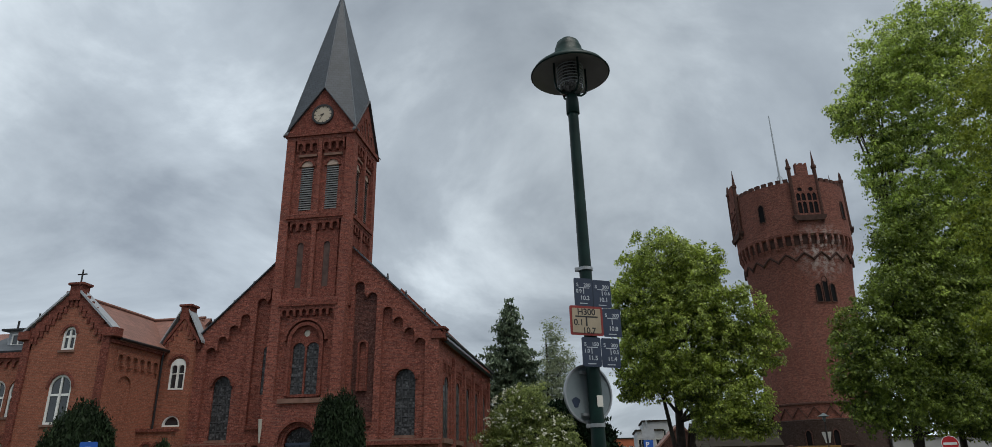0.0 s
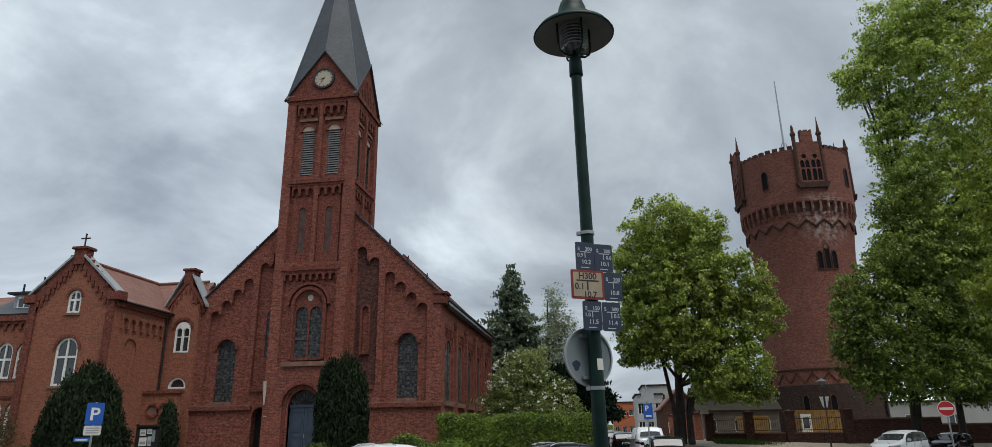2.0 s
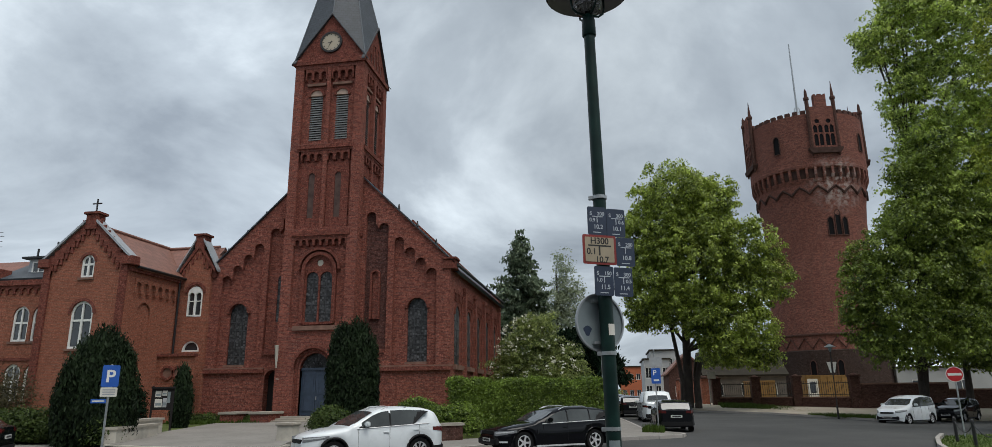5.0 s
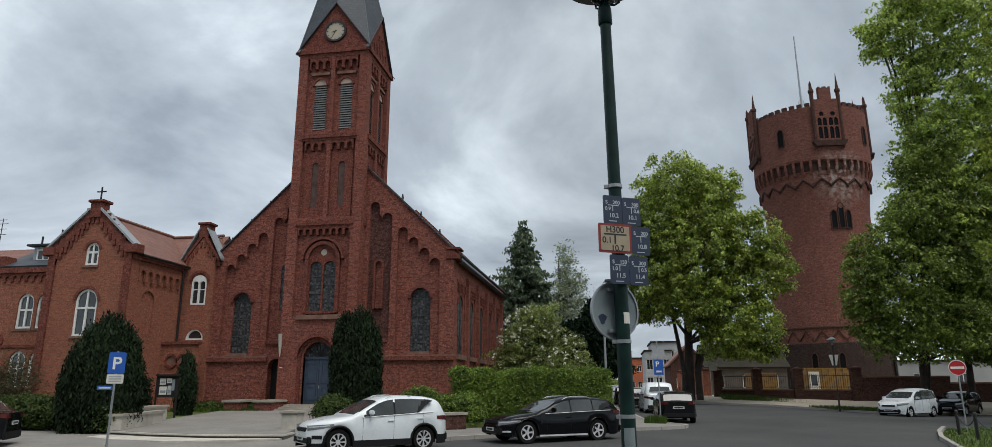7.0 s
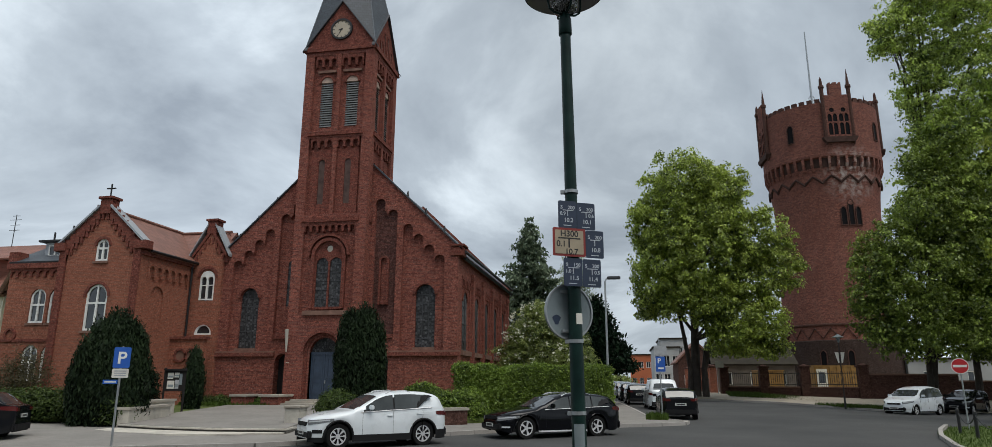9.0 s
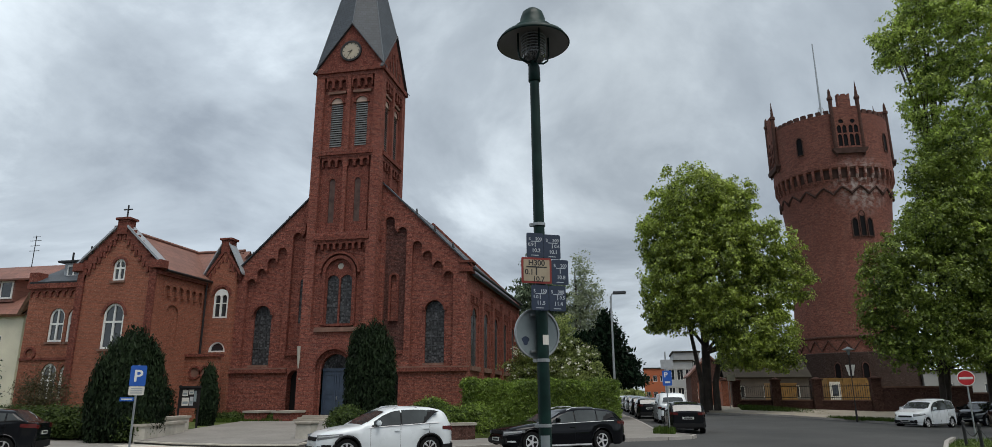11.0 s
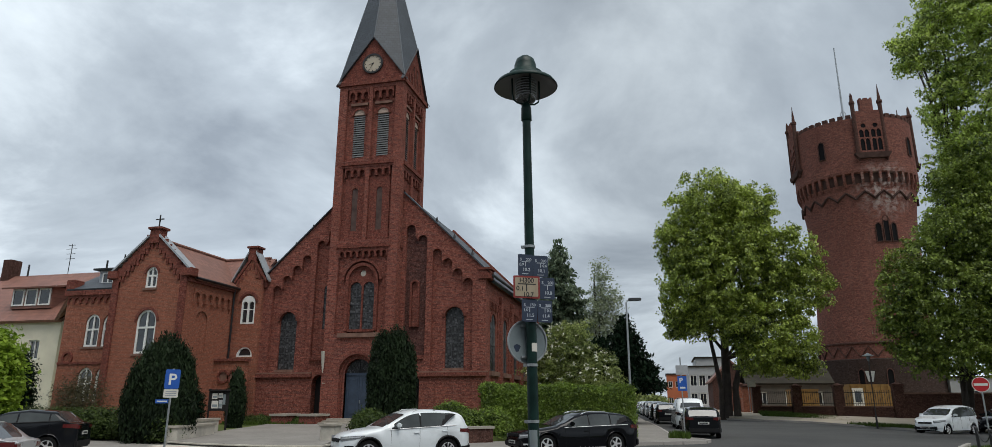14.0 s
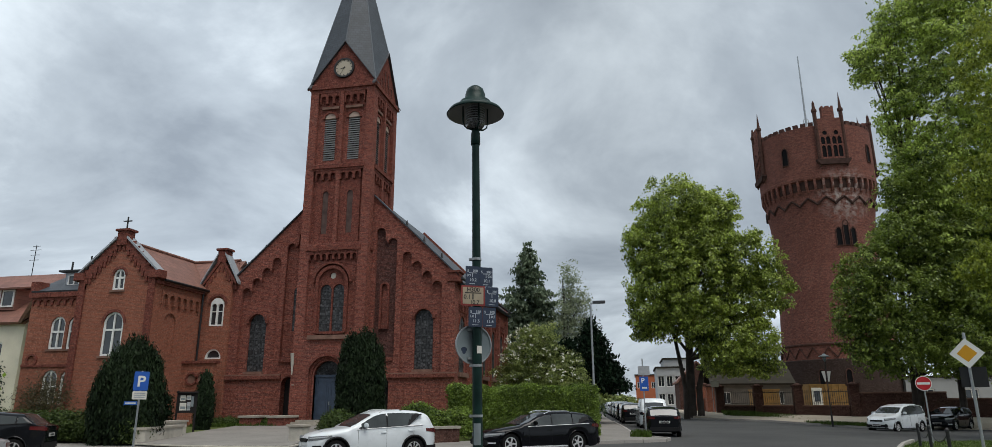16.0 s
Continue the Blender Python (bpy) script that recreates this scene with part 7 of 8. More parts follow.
def hydrant_plate(kind, u, z, w, h, lines, label, right=False):
    t = thing("hydrant_sign" if kind == "H" else "valve_sign", label, "sign", tuple(SP.at(u, z - h / 2, 0.07)), "utility plates on the lamp post")
    d = 0.0735 if kind == "H" else 0.068
    bm = bmesh.new()
    prism(bm, SP, shifted(round_rect(w, h, 0.012), u, z), [], d - 0.004, d)
    if kind == "H":
        part("plate", bm, SIGN_RED, t)
        bm = bmesh.new()
        prism(bm, SP, shifted(round_rect(w - 0.034, h - 0.034, 0.006), u, z), [], d - 0.001, d + 0.0025)
        part("panel", bm, PLATE_YELLOWED, t)
        ink, top = LETTER_DARK, d + 0.0025
        bm = bmesh.new()
        prism(bm, SP, rect(u - 0.085, u + 0.085, z + 0.022, z + 0.032), [], top, top + 0.001)
        prism(bm, SP, rect(u - 0.008, u + 0.004, z - 0.04, z + 0.022), [], top, top + 0.001)
        part("tee_mark", bm, ink, t)
        lettering(lines[0], SP, u + 0.0, z + 0.04, 0.062, top, ink, t)
        lettering(lines[1], SP, u - 0.062, z - 0.034, 0.06, top, ink, t)
        lettering(lines[2], SP, u + 0.015, z - 0.088, 0.058, top, ink, t)
    else:
        part("plate", bm, SIGN_BLUE, t)
        bm = bmesh.new()
        k = w / 0.14
        prism(bm, SP, rect(u - 0.036 * k, u + 0.046 * k, z + 0.028, z + 0.034), [], d, d + 0.001)
        prism(bm, SP, rect(u - 0.002, u + 0.004, z - 0.012, z + 0.028), [], d, d + 0.001)
        part("tee_mark", bm, LETTER_PALE, t)
        bm = bmesh.new()
        prism(bm, SP, rect(u - 0.032, u + 0.028, z - 0.084, z - 0.078), [], d, d + 0.001)
        part("text_bar", bm, LETTER_PALE, t)
        lettering("S", SP, u - 0.045, z + 0.04, 0.036, d, LETTER_PALE, t)
        lettering(lines[0], SP, u + 0.03, z + 0.04, 0.036, d, LETTER_PALE, t)
        if lines[1]:
            lettering(lines[1], SP, u + (0.04 if right else -0.036), z - 0.006, 0.036, d, LETTER_PALE, t)
        lettering(lines[2], SP, u + 0.008, z - 0.055, 0.042, d, LETTER_PALE, t)
    bm = bmesh.new()
    prism(bm, SP, rect(u - 0.01, u + 0.01, z - 0.02, z + 0.02), [], 0.03, d - 0.004)
    part("bracket", bm, GALV, t)


hydrant_plate("S", -0.054, 3.034, 0.142, 0.2, ("200", "0.9", "10.2"), "faded dark blue valve plate on the lamp post")
hydrant_plate("S", 0.09, 3.028, 0.14, 0.2, ("300", "0.6", "10.1"), "faded dark blue valve plate on the lamp post", True)
hydrant_plate("S", 0.152, 2.825, 0.14, 0.2, ("200", "", "10.8"), "faded dark blue valve plate beside the hydrant plate")
hydrant_plate("H", -0.047, 2.83, 0.25, 0.205, ("H300", "0.1", "10.7"), "yellowed hydrant plate with a dull red border")
hydrant_plate("S", -0.02, 2.617, 0.142, 0.2, ("150", "1.0", "11.5"), "faded dark blue valve plate on the lamp post")
hydrant_plate("S", 0.125, 2.614, 0.14, 0.2, ("300", "0.5", "11.4"), "faded dark blue valve plate on the lamp post", True)
disc = thing("round_sign", "round traffic sign seen from its grey back", "sign", (SPX, LPY, 2.35))
DP = Plane((SPX + 0.04, LPY, 0), Vector((0.8, 0.6, 0)), Vector((0.6, -0.8, 0)))
bm = bmesh.new()
prism(bm, DP, [(-0.03 + 0.197 * math.cos(2 * math.pi * i / 40), 2.35 + 0.197 * math.sin(2 * math.pi * i / 40)) for i in range(40)], [], -0.085, -0.079)
part("plate", bm, GREY_BACK, disc)
bm = bmesh.new()
prism(bm, DP, [(-0.03 + 0.199 * math.cos(2 * math.pi * i / 40), 2.35 + 0.199 * math.sin(2 * math.pi * i / 40)) for i in range(40)],
      [[(-0.03 + 0.186 * math.cos(2 * math.pi * i / 40), 2.35 + 0.186 * math.sin(2 * math.pi * i / 40)) for i in range(40)]], -0.088, -0.07)
part("rim", bm, GALV, disc)
bm = bmesh.new()
prism(bm, DP, rect(-0.1, 0.01, 2.48, 2.5), [], -0.079, -0.05)
part("bracket", bm, GALV, disc)
bm = bmesh.new()
prism(bm, DP, rect(-0.1, 0.01, 2.2, 2.22), [], -0.079, -0.05)
part("bracket", bm, GALV, disc)
bm = bmesh.new()
prism(bm, DP, [(-0.135 + 0.03 * math.cos(a) * (1 + 0.3 * math.sin(3 * a)), 2.29 + 0.035 * math.sin(a)) for a in [2 * math.pi * i / 14 for i in range(14)]], [], -0.079, -0.077)
part("sticker", bm, SIGN_BLUE, disc, "torn bluish sticker")
for z, nm in ((3.257, "band_clamp"), (2.173, "band_clamp"), (1.69, "band_clamp")):
    bm = bmesh.new()
    lathe(bm, (LPX, LPY), [(0.053, z - 0.012), (0.053, z + 0.012)], 20)
    box(bm, LPX - 0.075, LPX - 0.045, LPY - 0.03, LPY + 0.0, z - 0.015, z + 0.012, 0.003)
    part(nm, bm, GALV, lamp, "bright steel band clamp")
bm = bmesh.new()
for i in range(5):
    a0, a1 = -1.35 + i * 0.26, -1.35 + (i + 1) * 0.26
    bm.faces.new([bm.verts.new((LPX + 0.0505 * math.cos(a), LPY + 0.0505 * math.sin(a), z)) for a, z in ((a0, 2.29), (a1, 2.29), (a1, 2.365), (a0, 2.365))])
part("sticker", bm, SIGN_WHITE, lamp, "white paper sticker")
bm = bmesh.new()
for i in range(5):
    a0, a1 = -2.2 + i * 0.3, -2.2 + (i + 1) * 0.3
    bm.faces.new([bm.verts.new((LPX + 0.0515 * math.cos(a), LPY + 0.0515 * math.sin(a), z)) for a, z in ((a0, 1.42), (a1, 1.42), (a1, 1.62), (a0, 1.62))])
part("sticker", bm, GREY_BACK, lamp, "worn grey sticker")


def sign_post(name, label, x, y, z0, top, r=0.03):
    t = thing(name, label, "sign", (x, y, z0))
    bm = bmesh.new()
    lathe(bm, (x, y), [(r, z0 - 0.1), (r, top), (r * 0.7, top + 0.01)], 12)
    part("post", bm, GALV, t)
    return t


def toward(x, y, px=0.9, py=-0.3):
    n = Vector((px - x, py - y, 0)).normalized()
    return Plane((x, y, 0), Vector((-n.y, n.x, 0)), n)


# parking sign by the church steps
PX, PY = -13.1, 17.0
ps = sign_post("parking_sign", "blue parking sign with a white plate on a thin post", PX, PY, 0.12, 2.8)
pp = toward(PX, PY)
bm = bmesh.new()
prism(bm, pp, shifted(round_rect(0.42, 0.58, 0.04), 0, 2.5), [], 0.035, 0.042)
pl_ = part("panel", bm, TRAFFIC_BLUE, ps)
lettering("P", pp, 0.0, 2.34, 0.46, 0.043, WHITE, ps)
bm = bmesh.new()
prism(bm, pp, shifted(round_rect(0.41, 0.25, 0.03), 0.0, 2.07), [], 0.035, 0.04)
pl_ = part("extra_plate", bm, SIGN_WHITE, ps, "white supplementary plate")
bm = bmesh.new()
bm.free()
for z in (2.13, 2.07, 2.01):
    bm = bmesh.new()
    prism(bm, pp, rect(-0.15, 0.15, z - 0.015, z + 0.015), [], 0.04, 0.0415)
    part("text_bar", bm, LEAD, pl_)
bm = bmesh.new()
prism(bm, pp, rect(-0.4, -0.04, 1.78, 1.89), [], 0.03, 0.04)
pl_ = part("name_plate", bm, TRAFFIC_BLUE, ps, "small blue street plate")
bm = bmesh.new()
prism(bm, pp, rect(-0.36, -0.08, 1.815, 1.855), [], 0.04, 0.0415)
part("text_bars", bm, SIGN_WHITE, pl_)
PALE_PLATE = plain("dull_plate", (0.36, 0.37, 0.38), 0.5, var=0.15, scale=6)
# sign at the street corner
BX, BY = 2.45, 32.4
bs = sign_post("parking_sign", "blue parking sign below a white plate on a grey post", BX, BY, 0.25, 3.9)
bp = toward(BX, BY)
bm = bmesh.new()
prism(bm, bp, shifted(round_rect(0.42, 0.68, 0.03), 0.03, 2.7), [], 0.035, 0.042)
part("panel", bm, TRAFFIC_BLUE, bs)
lettering("P", bp, -0.02, 2.74, 0.32, 0.043, WHITE, bs)
bm = bmesh.new()
prism(bm, bp, rect(-0.08, 0.16, 2.47, 2.55), [], 0.042, 0.044)
part("car_mark", bm, WHITE, bs)
bm = bmesh.new()
prism(bm, bp, shifted(round_rect(0.56, 0.44, 0.03), 0.05, 3.32), [], 0.03, 0.036)
part("extra_plate", bm, PALE_PLATE, bs, "pale grey supplementary plate")
# no entry sign on the grass island
NX, NY = 14.15, 30.6
ns = sign_post("no_entry_sign", "round red no-entry sign on a post in the grass", NX, NY, 0.1, 2.85)
npl = toward(NX, NY)
bm = bmesh.new()
prism(bm, npl, [(0.305 * math.cos(2 * math.pi * i / 40), 2.56 + 0.305 * math.sin(2 * math.pi * i / 40)) for i in range(40)], [], 0.03, 0.036)
part("rim", bm, WHITE, ns)
bm = bmesh.new()
prism(bm, npl, [(0.281 * math.cos(2 * math.pi * i / 40), 2.56 + 0.281 * math.sin(2 * math.pi * i / 40)) for i in range(40)], [], 0.033, 0.039)
part("panel", bm, TRAFFIC_RED, ns)
bm = bmesh.new()
prism(bm, npl, rect(-0.235, 0.235, 2.512, 2.608), [], 0.039, 0.042)
part("bar", bm, WHITE, ns)
# priority road sign
QX, QY = 10.2, 17.0
qs = sign_post("priority_sign", "yellow and white priority-road diamond on a grey post", QX, QY, 0.1, 3.45, 0.035)
qp = toward(QX, QY, 2.0, -2.0)
dm_ = lambda r, z: [(r, z), (0, z + r), (-r, z), (0, z - r)]
bm = bmesh.new()
prism(bm, qp, dm_(0.37, 2.95), [], 0.035, 0.042)
part("panel", bm, WHITE, qs)
bm = bmesh.new()
prism(bm, qp, dm_(0.215, 2.95), [], 0.04, 0.0445)
part("field", bm, TRAFFIC_YELLOW, qs)
bm = bmesh.new()
prism(bm, qp, rect(-0.22, 0.34, 2.13, 2.62), [], -0.05, -0.04)
part("rear_plate", bm, BLACK, qs, "dark grey back of another sign")

# ---- street furniture ----
ml = thing("street_lamp", "tall slim grey street lamp with a flat head", "street lamp", (0.1, 31.6, 0.2))
bm = bmesh.new()
lathe(bm, (0.1, 31.6), [(0.08, 0.0), (0.075, 1.2), (0.06, 1.25), (0.04, 6.5)], 14)
tube(bm, [(0.1, 31.6, 6.45), (0.16, 31.6, 6.58), (0.3, 31.6, 6.62)], 0.035, 8)
part("mast", bm, GALV, ml)
bm = bmesh.new()
box(bm, 0.2, 0.82, 31.5, 31.7, 6.56, 6.7, 0.03)
part("head", bm, plain("lamp_head_grey", (0.04, 0.042, 0.045), 0.5), ml)
ol = thing("street_lamp", "old-style lantern on a slender dark post", "street lamp", (15.1, 49.4, 0.1))
bm = bmesh.new()
lathe(bm, (15.1, 49.4), [(0.07, 0.0), (0.06, 1.0), (0.035, 1.1), (0.03, 4.6)], 12)
part("post", bm, BLACK, ol)
bm = bmesh.new()
lathe(bm, (15.1, 49.4), [(0.05, 4.55), (0.14, 4.85), (0.4, 4.9), (0.22, 4.98), (0.04, 5.1)], 12)
part("lantern", bm, GREY_BACK, ol)
for s in (-1, 1):
    bm = bmesh.new()
    prism(bm, toward(15.1, 49.4), [(s * 0.06, 3.9), (s * 0.3, 3.9), (s * 0.14, 3.2), (s * 0.06, 3.2)], [], 0.06, 0.08)
    part("hanging_plate", bm, SIGN_WHITE, ol)
for k, (x, y) in enumerate(((12.3, 25.8), (11.6, 22.5), (12.8, 28.2))):
    t = thing("chain_post", "short black post of a chain fence on the grass", "post", (x, y, 0.1), "chain posts")
    bm = bmesh.new()
    lathe(bm, (x, y), [(0.055, 0.0), (0.055, 0.85), (0.065, 0.87), (0.06, 0.95), (0.02, 1.0)], 12)
    part("post", bm, BLACK, t)
for (x0, y0), (x1, y1) in (((11.6, 22.5), (12.3, 25.8)), ((12.3, 25.8), (12.8, 28.2))):
    t = thing("chain", "sagging black chain between posts", "chain", ((x0 + x1) / 2, (y0 + y1) / 2, 0.4), "chains")
    bm = bmesh.new()
    tube(bm, [(x0 + (x1 - x0) * i / 10, y0 + (y1 - y0) * i / 10, 0.85 - 0.35 * (1 - (2 * i / 10 - 1) ** 2)) for i in range(11)], 0.018, 5)
    part("links", bm, BLACK, t)

# ---- grass island and the bank by the water tower ----
ISL = [(13.7, 31.7), (12.4, 29.0), (11.2, 26.0), (10.1, 22.3), (9.3, 17.0), (8.8, 10), (8.6, 2), (40, 2), (60, 30), (36, 36), (20, 35), (15.5, 33.0)]
sheet("grass_island", GRASS_BASE, "grass island with a pale kerb at the junction", "grass", ISL, lambda x, y: 0.1, thick=0.3)
kerb_run("kerb", ISL[:6][::-1] + [], 0.13, 0.14, "")
BANK = [(5.0, 90), (5.6, 75), (5.9, 66), (6.3, 60.5), (9.4, 57.3), (12.1, 54.6), (17.2, 48.8), (20.5, 50.6), (26, 50.4), (60, 46), (60, 120), (5.0, 120)]
sheet("bank", SAND, "sandy verge below the water tower fence", "verge", BANK, lambda x, y: zg(x, y) + 0.1 + min(0.42, max(0, (y - 57) * 0.06)), thick=0.4)
kerb_run("kerb", KERB_LINE[1:-3], 0.135, 0.14, "")
kerb_run("kerb", BANK[1:8], 0.13, 0.14, "")


def turf(name, label, outline, zf, n, seed, h=0.14, tall=1.0):
    """Blades of grass over an outline, as one carpet."""
    rng = np.random.default_rng(seed)
    o = np.array(outline)
    lo, hi = o.min(0), o.max(0)
    pts = lo + rng.random((n * 3, 2)) * (hi - lo)
    inside = np.zeros(len(pts), bool)
    j = len(o) - 1
    for i in range(len(o)):
        c = ((o[i, 1] > pts[:, 1]) != (o[j, 1] > pts[:, 1])) & (pts[:, 0] < (o[j, 0] - o[i, 0]) * (pts[:, 1] - o[i, 1]) / (o[j, 1] - o[i, 1] + 1e-9) + o[i, 0])
        inside ^= c
        j = i
    pts = pts[inside][:n]
    z = np.array([zf(x, y) for x, y in pts])
    m = len(pts)
    a = rng.random(m) * 6.283
    hh = h * (0.5 + rng.random(m))
    w = 0.02 * tall
    base = np.stack([pts[:, 0], pts[:, 1], z - 0.01], 1)
    side = np.stack([np.cos(a), np.sin(a), 0 * a], 1) * w
    tip = base + np.stack([rng.normal(size=m) * 0.05, rng.normal(size=m) * 0.05, hh], 1)
    verts = np.stack([base - side, base + side, tip], 1).reshape(-1, 3)
    me = bpy.data.meshes.new(name)
    me.from_pydata(verts.tolist(), [], np.arange(m * 3).reshape(-1, 3).tolist())
    me.materials.append(LEAF_GRASS)
    return tagged(new(name, me), label, "grass", "", "stuff")


LEAF_GRASS = leaf_mat("grass_blades", (0.035, 0.066, 0.012), (0.095, 0.145, 0.027), 0.3)
turf("grass", "short rough grass on the island", [(13.7, 31.7), (12.4, 29.0), (11.2, 26.0), (10.1, 22.3), (9.6, 18), (22, 18), (24, 34), (15.5, 33.0)], lambda x, y: 0.1, 22000, 61, 0.085, 0.7)
turf("grass", "rough grass strip on the verge below the fence", [(9.4, 60.5), (12.5, 58.5), (19, 54.5), (22, 53), (30, 56), (19.5, 59.0), (12.7, 62.8), (9.6, 64.2)], lambda x, y: zg(x, y) + 0.1 + min(0.42, max(0, (y - 57) * 0.06)), 14000, 62, 0.2, 1.5)
turf("grass", "patch of grass under the lantern", [(14.0, 52.5), (15.3, 50.3), (17.4, 49.2), (20, 51), (18, 53.5)], lambda x, y: zg(x, y) + 0.1, 2500, 63, 0.2, 2.0)
turf("grass", "narrow grass strip beside the footway", [(-1.4, 31.5), (-0.5, 31.0), (0.3, 33.0), (-0.6, 42), (-1.9, 42)], lambda x, y: zg(x, y) + 0.12, 3500, 64, 0.15, 1.4)
turf("grass", "tuft of grass round the corner sign", [(1.7, 31.9), (2.6, 31.6), (2.7, 32.3), (2.0, 33.3)], lambda x, y: zg(x, y) + 0.12, 700, 65, 0.25, 1.4)
bush("low_planting", "low dark evergreen planting along the church wall", "bush", [(-22.8 + 0.62 * i, 35.6 - 0.03 * i, 0.72, 0.42, 0.34, 0.26 + 0.06 * (i % 3)) for i in range(8)], LEAF_GARDEN, 700, 22, 0.09, 0.05, 53, (-20.6, 35.5, 0.5))
turf("grass", "low plants along the church wall", [(-23, 33.6), (-17.8, 34.2), (-17.8, 35.7), (-23, 35.0)], lambda x, y: 0.6, 1500, 66, 0.16, 2.0)

# ---- low walls and steps before the church ----
fw = thing("forecourt_wall", "pale rendered low wall with a capping beside the steps", "wall", (-17.0, 22.6, 0.2))
for (x0, y0), (x1, y1), h in (((-17.25, 22.55), (-18.2, 26.2), 0.92), ((-18.1, 24.2), (-19.0, 27.6), 1.1)):
    d = Vector((x1 - x0, y1 - y0, 0))
    L_ = d.length
    d.normalize()
    pl = Plane((x0, y0, 0), d, (d.y, -d.x, 0))
    bm = bmesh.new()
    prism(bm, pl, rect(0, L_, 0.0, h - 0.09), [], -0.2, 0.2)
    part("wall_body", bm, STONE_LIGHT, fw)
    bm = bmesh.new()
    prism(bm, pl, rect(-0.06, L_ + 0.06, h - 0.09, h), [], -0.26, 0.26)
    part("capping", bm, STONE, fw)
gp = thing("gate_pier", "short pale stone pier at the end of the steps", "pier", (-11.2, 24.0, 0.2))
bm = bmesh.new()
box(bm, -11.5, -10.9, 23.7, 24.3, 0.0, 0.9, 0.02)
part("shaft", bm, STONE_LIGHT, gp)
bm = bmesh.new()
box(bm, -11.56, -10.84, 23.64, 24.36, 0.9, 1.0, 0.03)
part("cap", bm, STONE, gp)
# riser stone coloured dark for the shadow under the overhanging treads
RISER = plain("shaded_stone_riser", (0.10, 0.092, 0.08), 0.9, var=0.25, scale=3.0)
for k, (nose, z) in enumerate(((((-17.3, 21.3), (-15.6, 20.35), (-13.4, 19.85), (-11.8, 20.4), (-10.3, 21.3)), 0.225), (((-17.35, 22.4), (-15.2, 21.6), (-12.9, 21.2), (-10.25, 21.45)), 0.335))):
    st = thing("step", "broad pale stone step before the forecourt", "step", (-13.6, 21.0 + k, 0.12), "forecourt steps")
    for nm, inset, z0, z1, mt in (("riser", 0.07, 0.05, z - 0.05, RISER), ("tread", 0.0, z - 0.05, z, STONE_LIGHT)):
        bm = bmesh.new()
        front = [(x, y + inset) for x, y in nose]
        outline = front + [(-10.4, 22.6), (-17.3, 23.2)]
        top = [bm.verts.new((x, y, z1)) for x, y in outline]
        low_ = [bm.verts.new((x, y, z0)) for x, y in outline]
        bm.faces.new(top)
        for i in range(len(top)):
            j = (i + 1) % len(top)
            bm.faces.new((top[i], top[j], low_[j], low_[i]))
        part(nm, bm, mt, st)
for x, w in ((-17.9, 1.0), (-19.7, 0.9)):
    t = thing("porch_pier", "low brick pier with a stone cap by the church door", "pier", (x, 34.6, 0.5), "porch piers")
    bm = bmesh.new()
    box(bm, x - w / 2, x + w / 2, 34.3, 35.9, 0.4, 1.05, 0.01)
    part("shaft", bm, BRICK, t)
    bm = bmesh.new()
    box(bm, x - w / 2 - 0.08, x + w / 2 + 0.08, 34.2, 35.95, 1.05, 1.18, 0.02)
    part("cap", bm, STONE, t)
for k in range(3):
    t = thing("step", "worn stone step at the church door", "step", (CT, 35.3, 0.5), "door steps")
    bm = bmesh.new()
    box(bm, CT - 1.6 + 0.1 * k, CT + 1.6 - 0.1 * k, 34.6 + 0.35 * k, 35.95 if k else 35.94, 0.4, 0.72 + 0.1 * k, 0.015)
    part("slab", bm, STONE, t)
bw = thing("brick_garden_wall", "low brick garden wall with a stone coping", "wall", (-6.8, 25.6, 0.2))
dv = Vector((3.6, 2.9, 0)).normalized()
pl = Plane((-8.7, 24.3, 0), dv, (dv.y, -dv.x, 0))
bm = bmesh.new()
prism(bm, pl, rect(0, 4.2, 0.0, 0.78), [], -0.18, 0.18)
part("wall_body", bm, BRICK_DARK, bw)
bm = bmesh.new()
prism(bm, pl, rect(-0.05, 4.25, 0.78, 0.88), [], -0.23, 0.23)
part("coping", bm, STONE, bw)
# notice board
nb = thing("notice_board", "dark framed notice board with pale papers", "notice board", (-19.6, 28.6, 0.4))
nbp = toward(-19.6, 28.6)
for u in (-0.42, 0.42):
    bm = bmesh.new()
    prism(bm, nbp, rect(u - 0.045, u + 0.045, 0.3, 2.45), [], -0.045, 0.045)
    part("leg", bm, DARK_WOOD, nb)
bm = bmesh.new()
prism(bm, nbp, rect(-0.375, 0.375, 1.4, 2.34), [rect(-0.33, 0.33, 1.45, 2.29)], -0.04, 0.06)
prism(bm, nbp, rect(-0.375, 0.375, 1.4, 2.34), [], -0.04, 0.0)
part("frame", bm, DARK_WOOD, nb)
bm = bmesh.new()
prism(bm, nbp, rect(-0.5, 0.5, 2.34, 2.42), [], -0.1, 0.13)
part("capping_board", bm, DARK_WOOD, nb)
for u, z, w, h, mt in ((-0.19, 2.1, 0.24, 0.28, SIGN_WHITE), (0.07, 2.14, 0.2, 0.22, SIGN_WHITE), (-0.16, 1.7, 0.3, 0.36, SIGN_WHITE), (0.1, 1.72, 0.16, 0.4, PALE_PLATE), (0.25, 1.95, 0.12, 0.5, GREY_BACK)):
    bm = bmesh.new()
    prism(bm, nbp, rect(u - w / 2, u + w / 2, z - h / 2, z + h / 2), [], 0.0, 0.006)
    pp = part("paper", bm, mt, nb)
    bm = bmesh.new()
    prism(bm, nbp, rect(u - w * 0.38, u + w * 0.38, z - h * 0.3, z + h * 0.02), [], 0.006, 0.009)
    part("print_block", bm, GREY_BACK, pp)

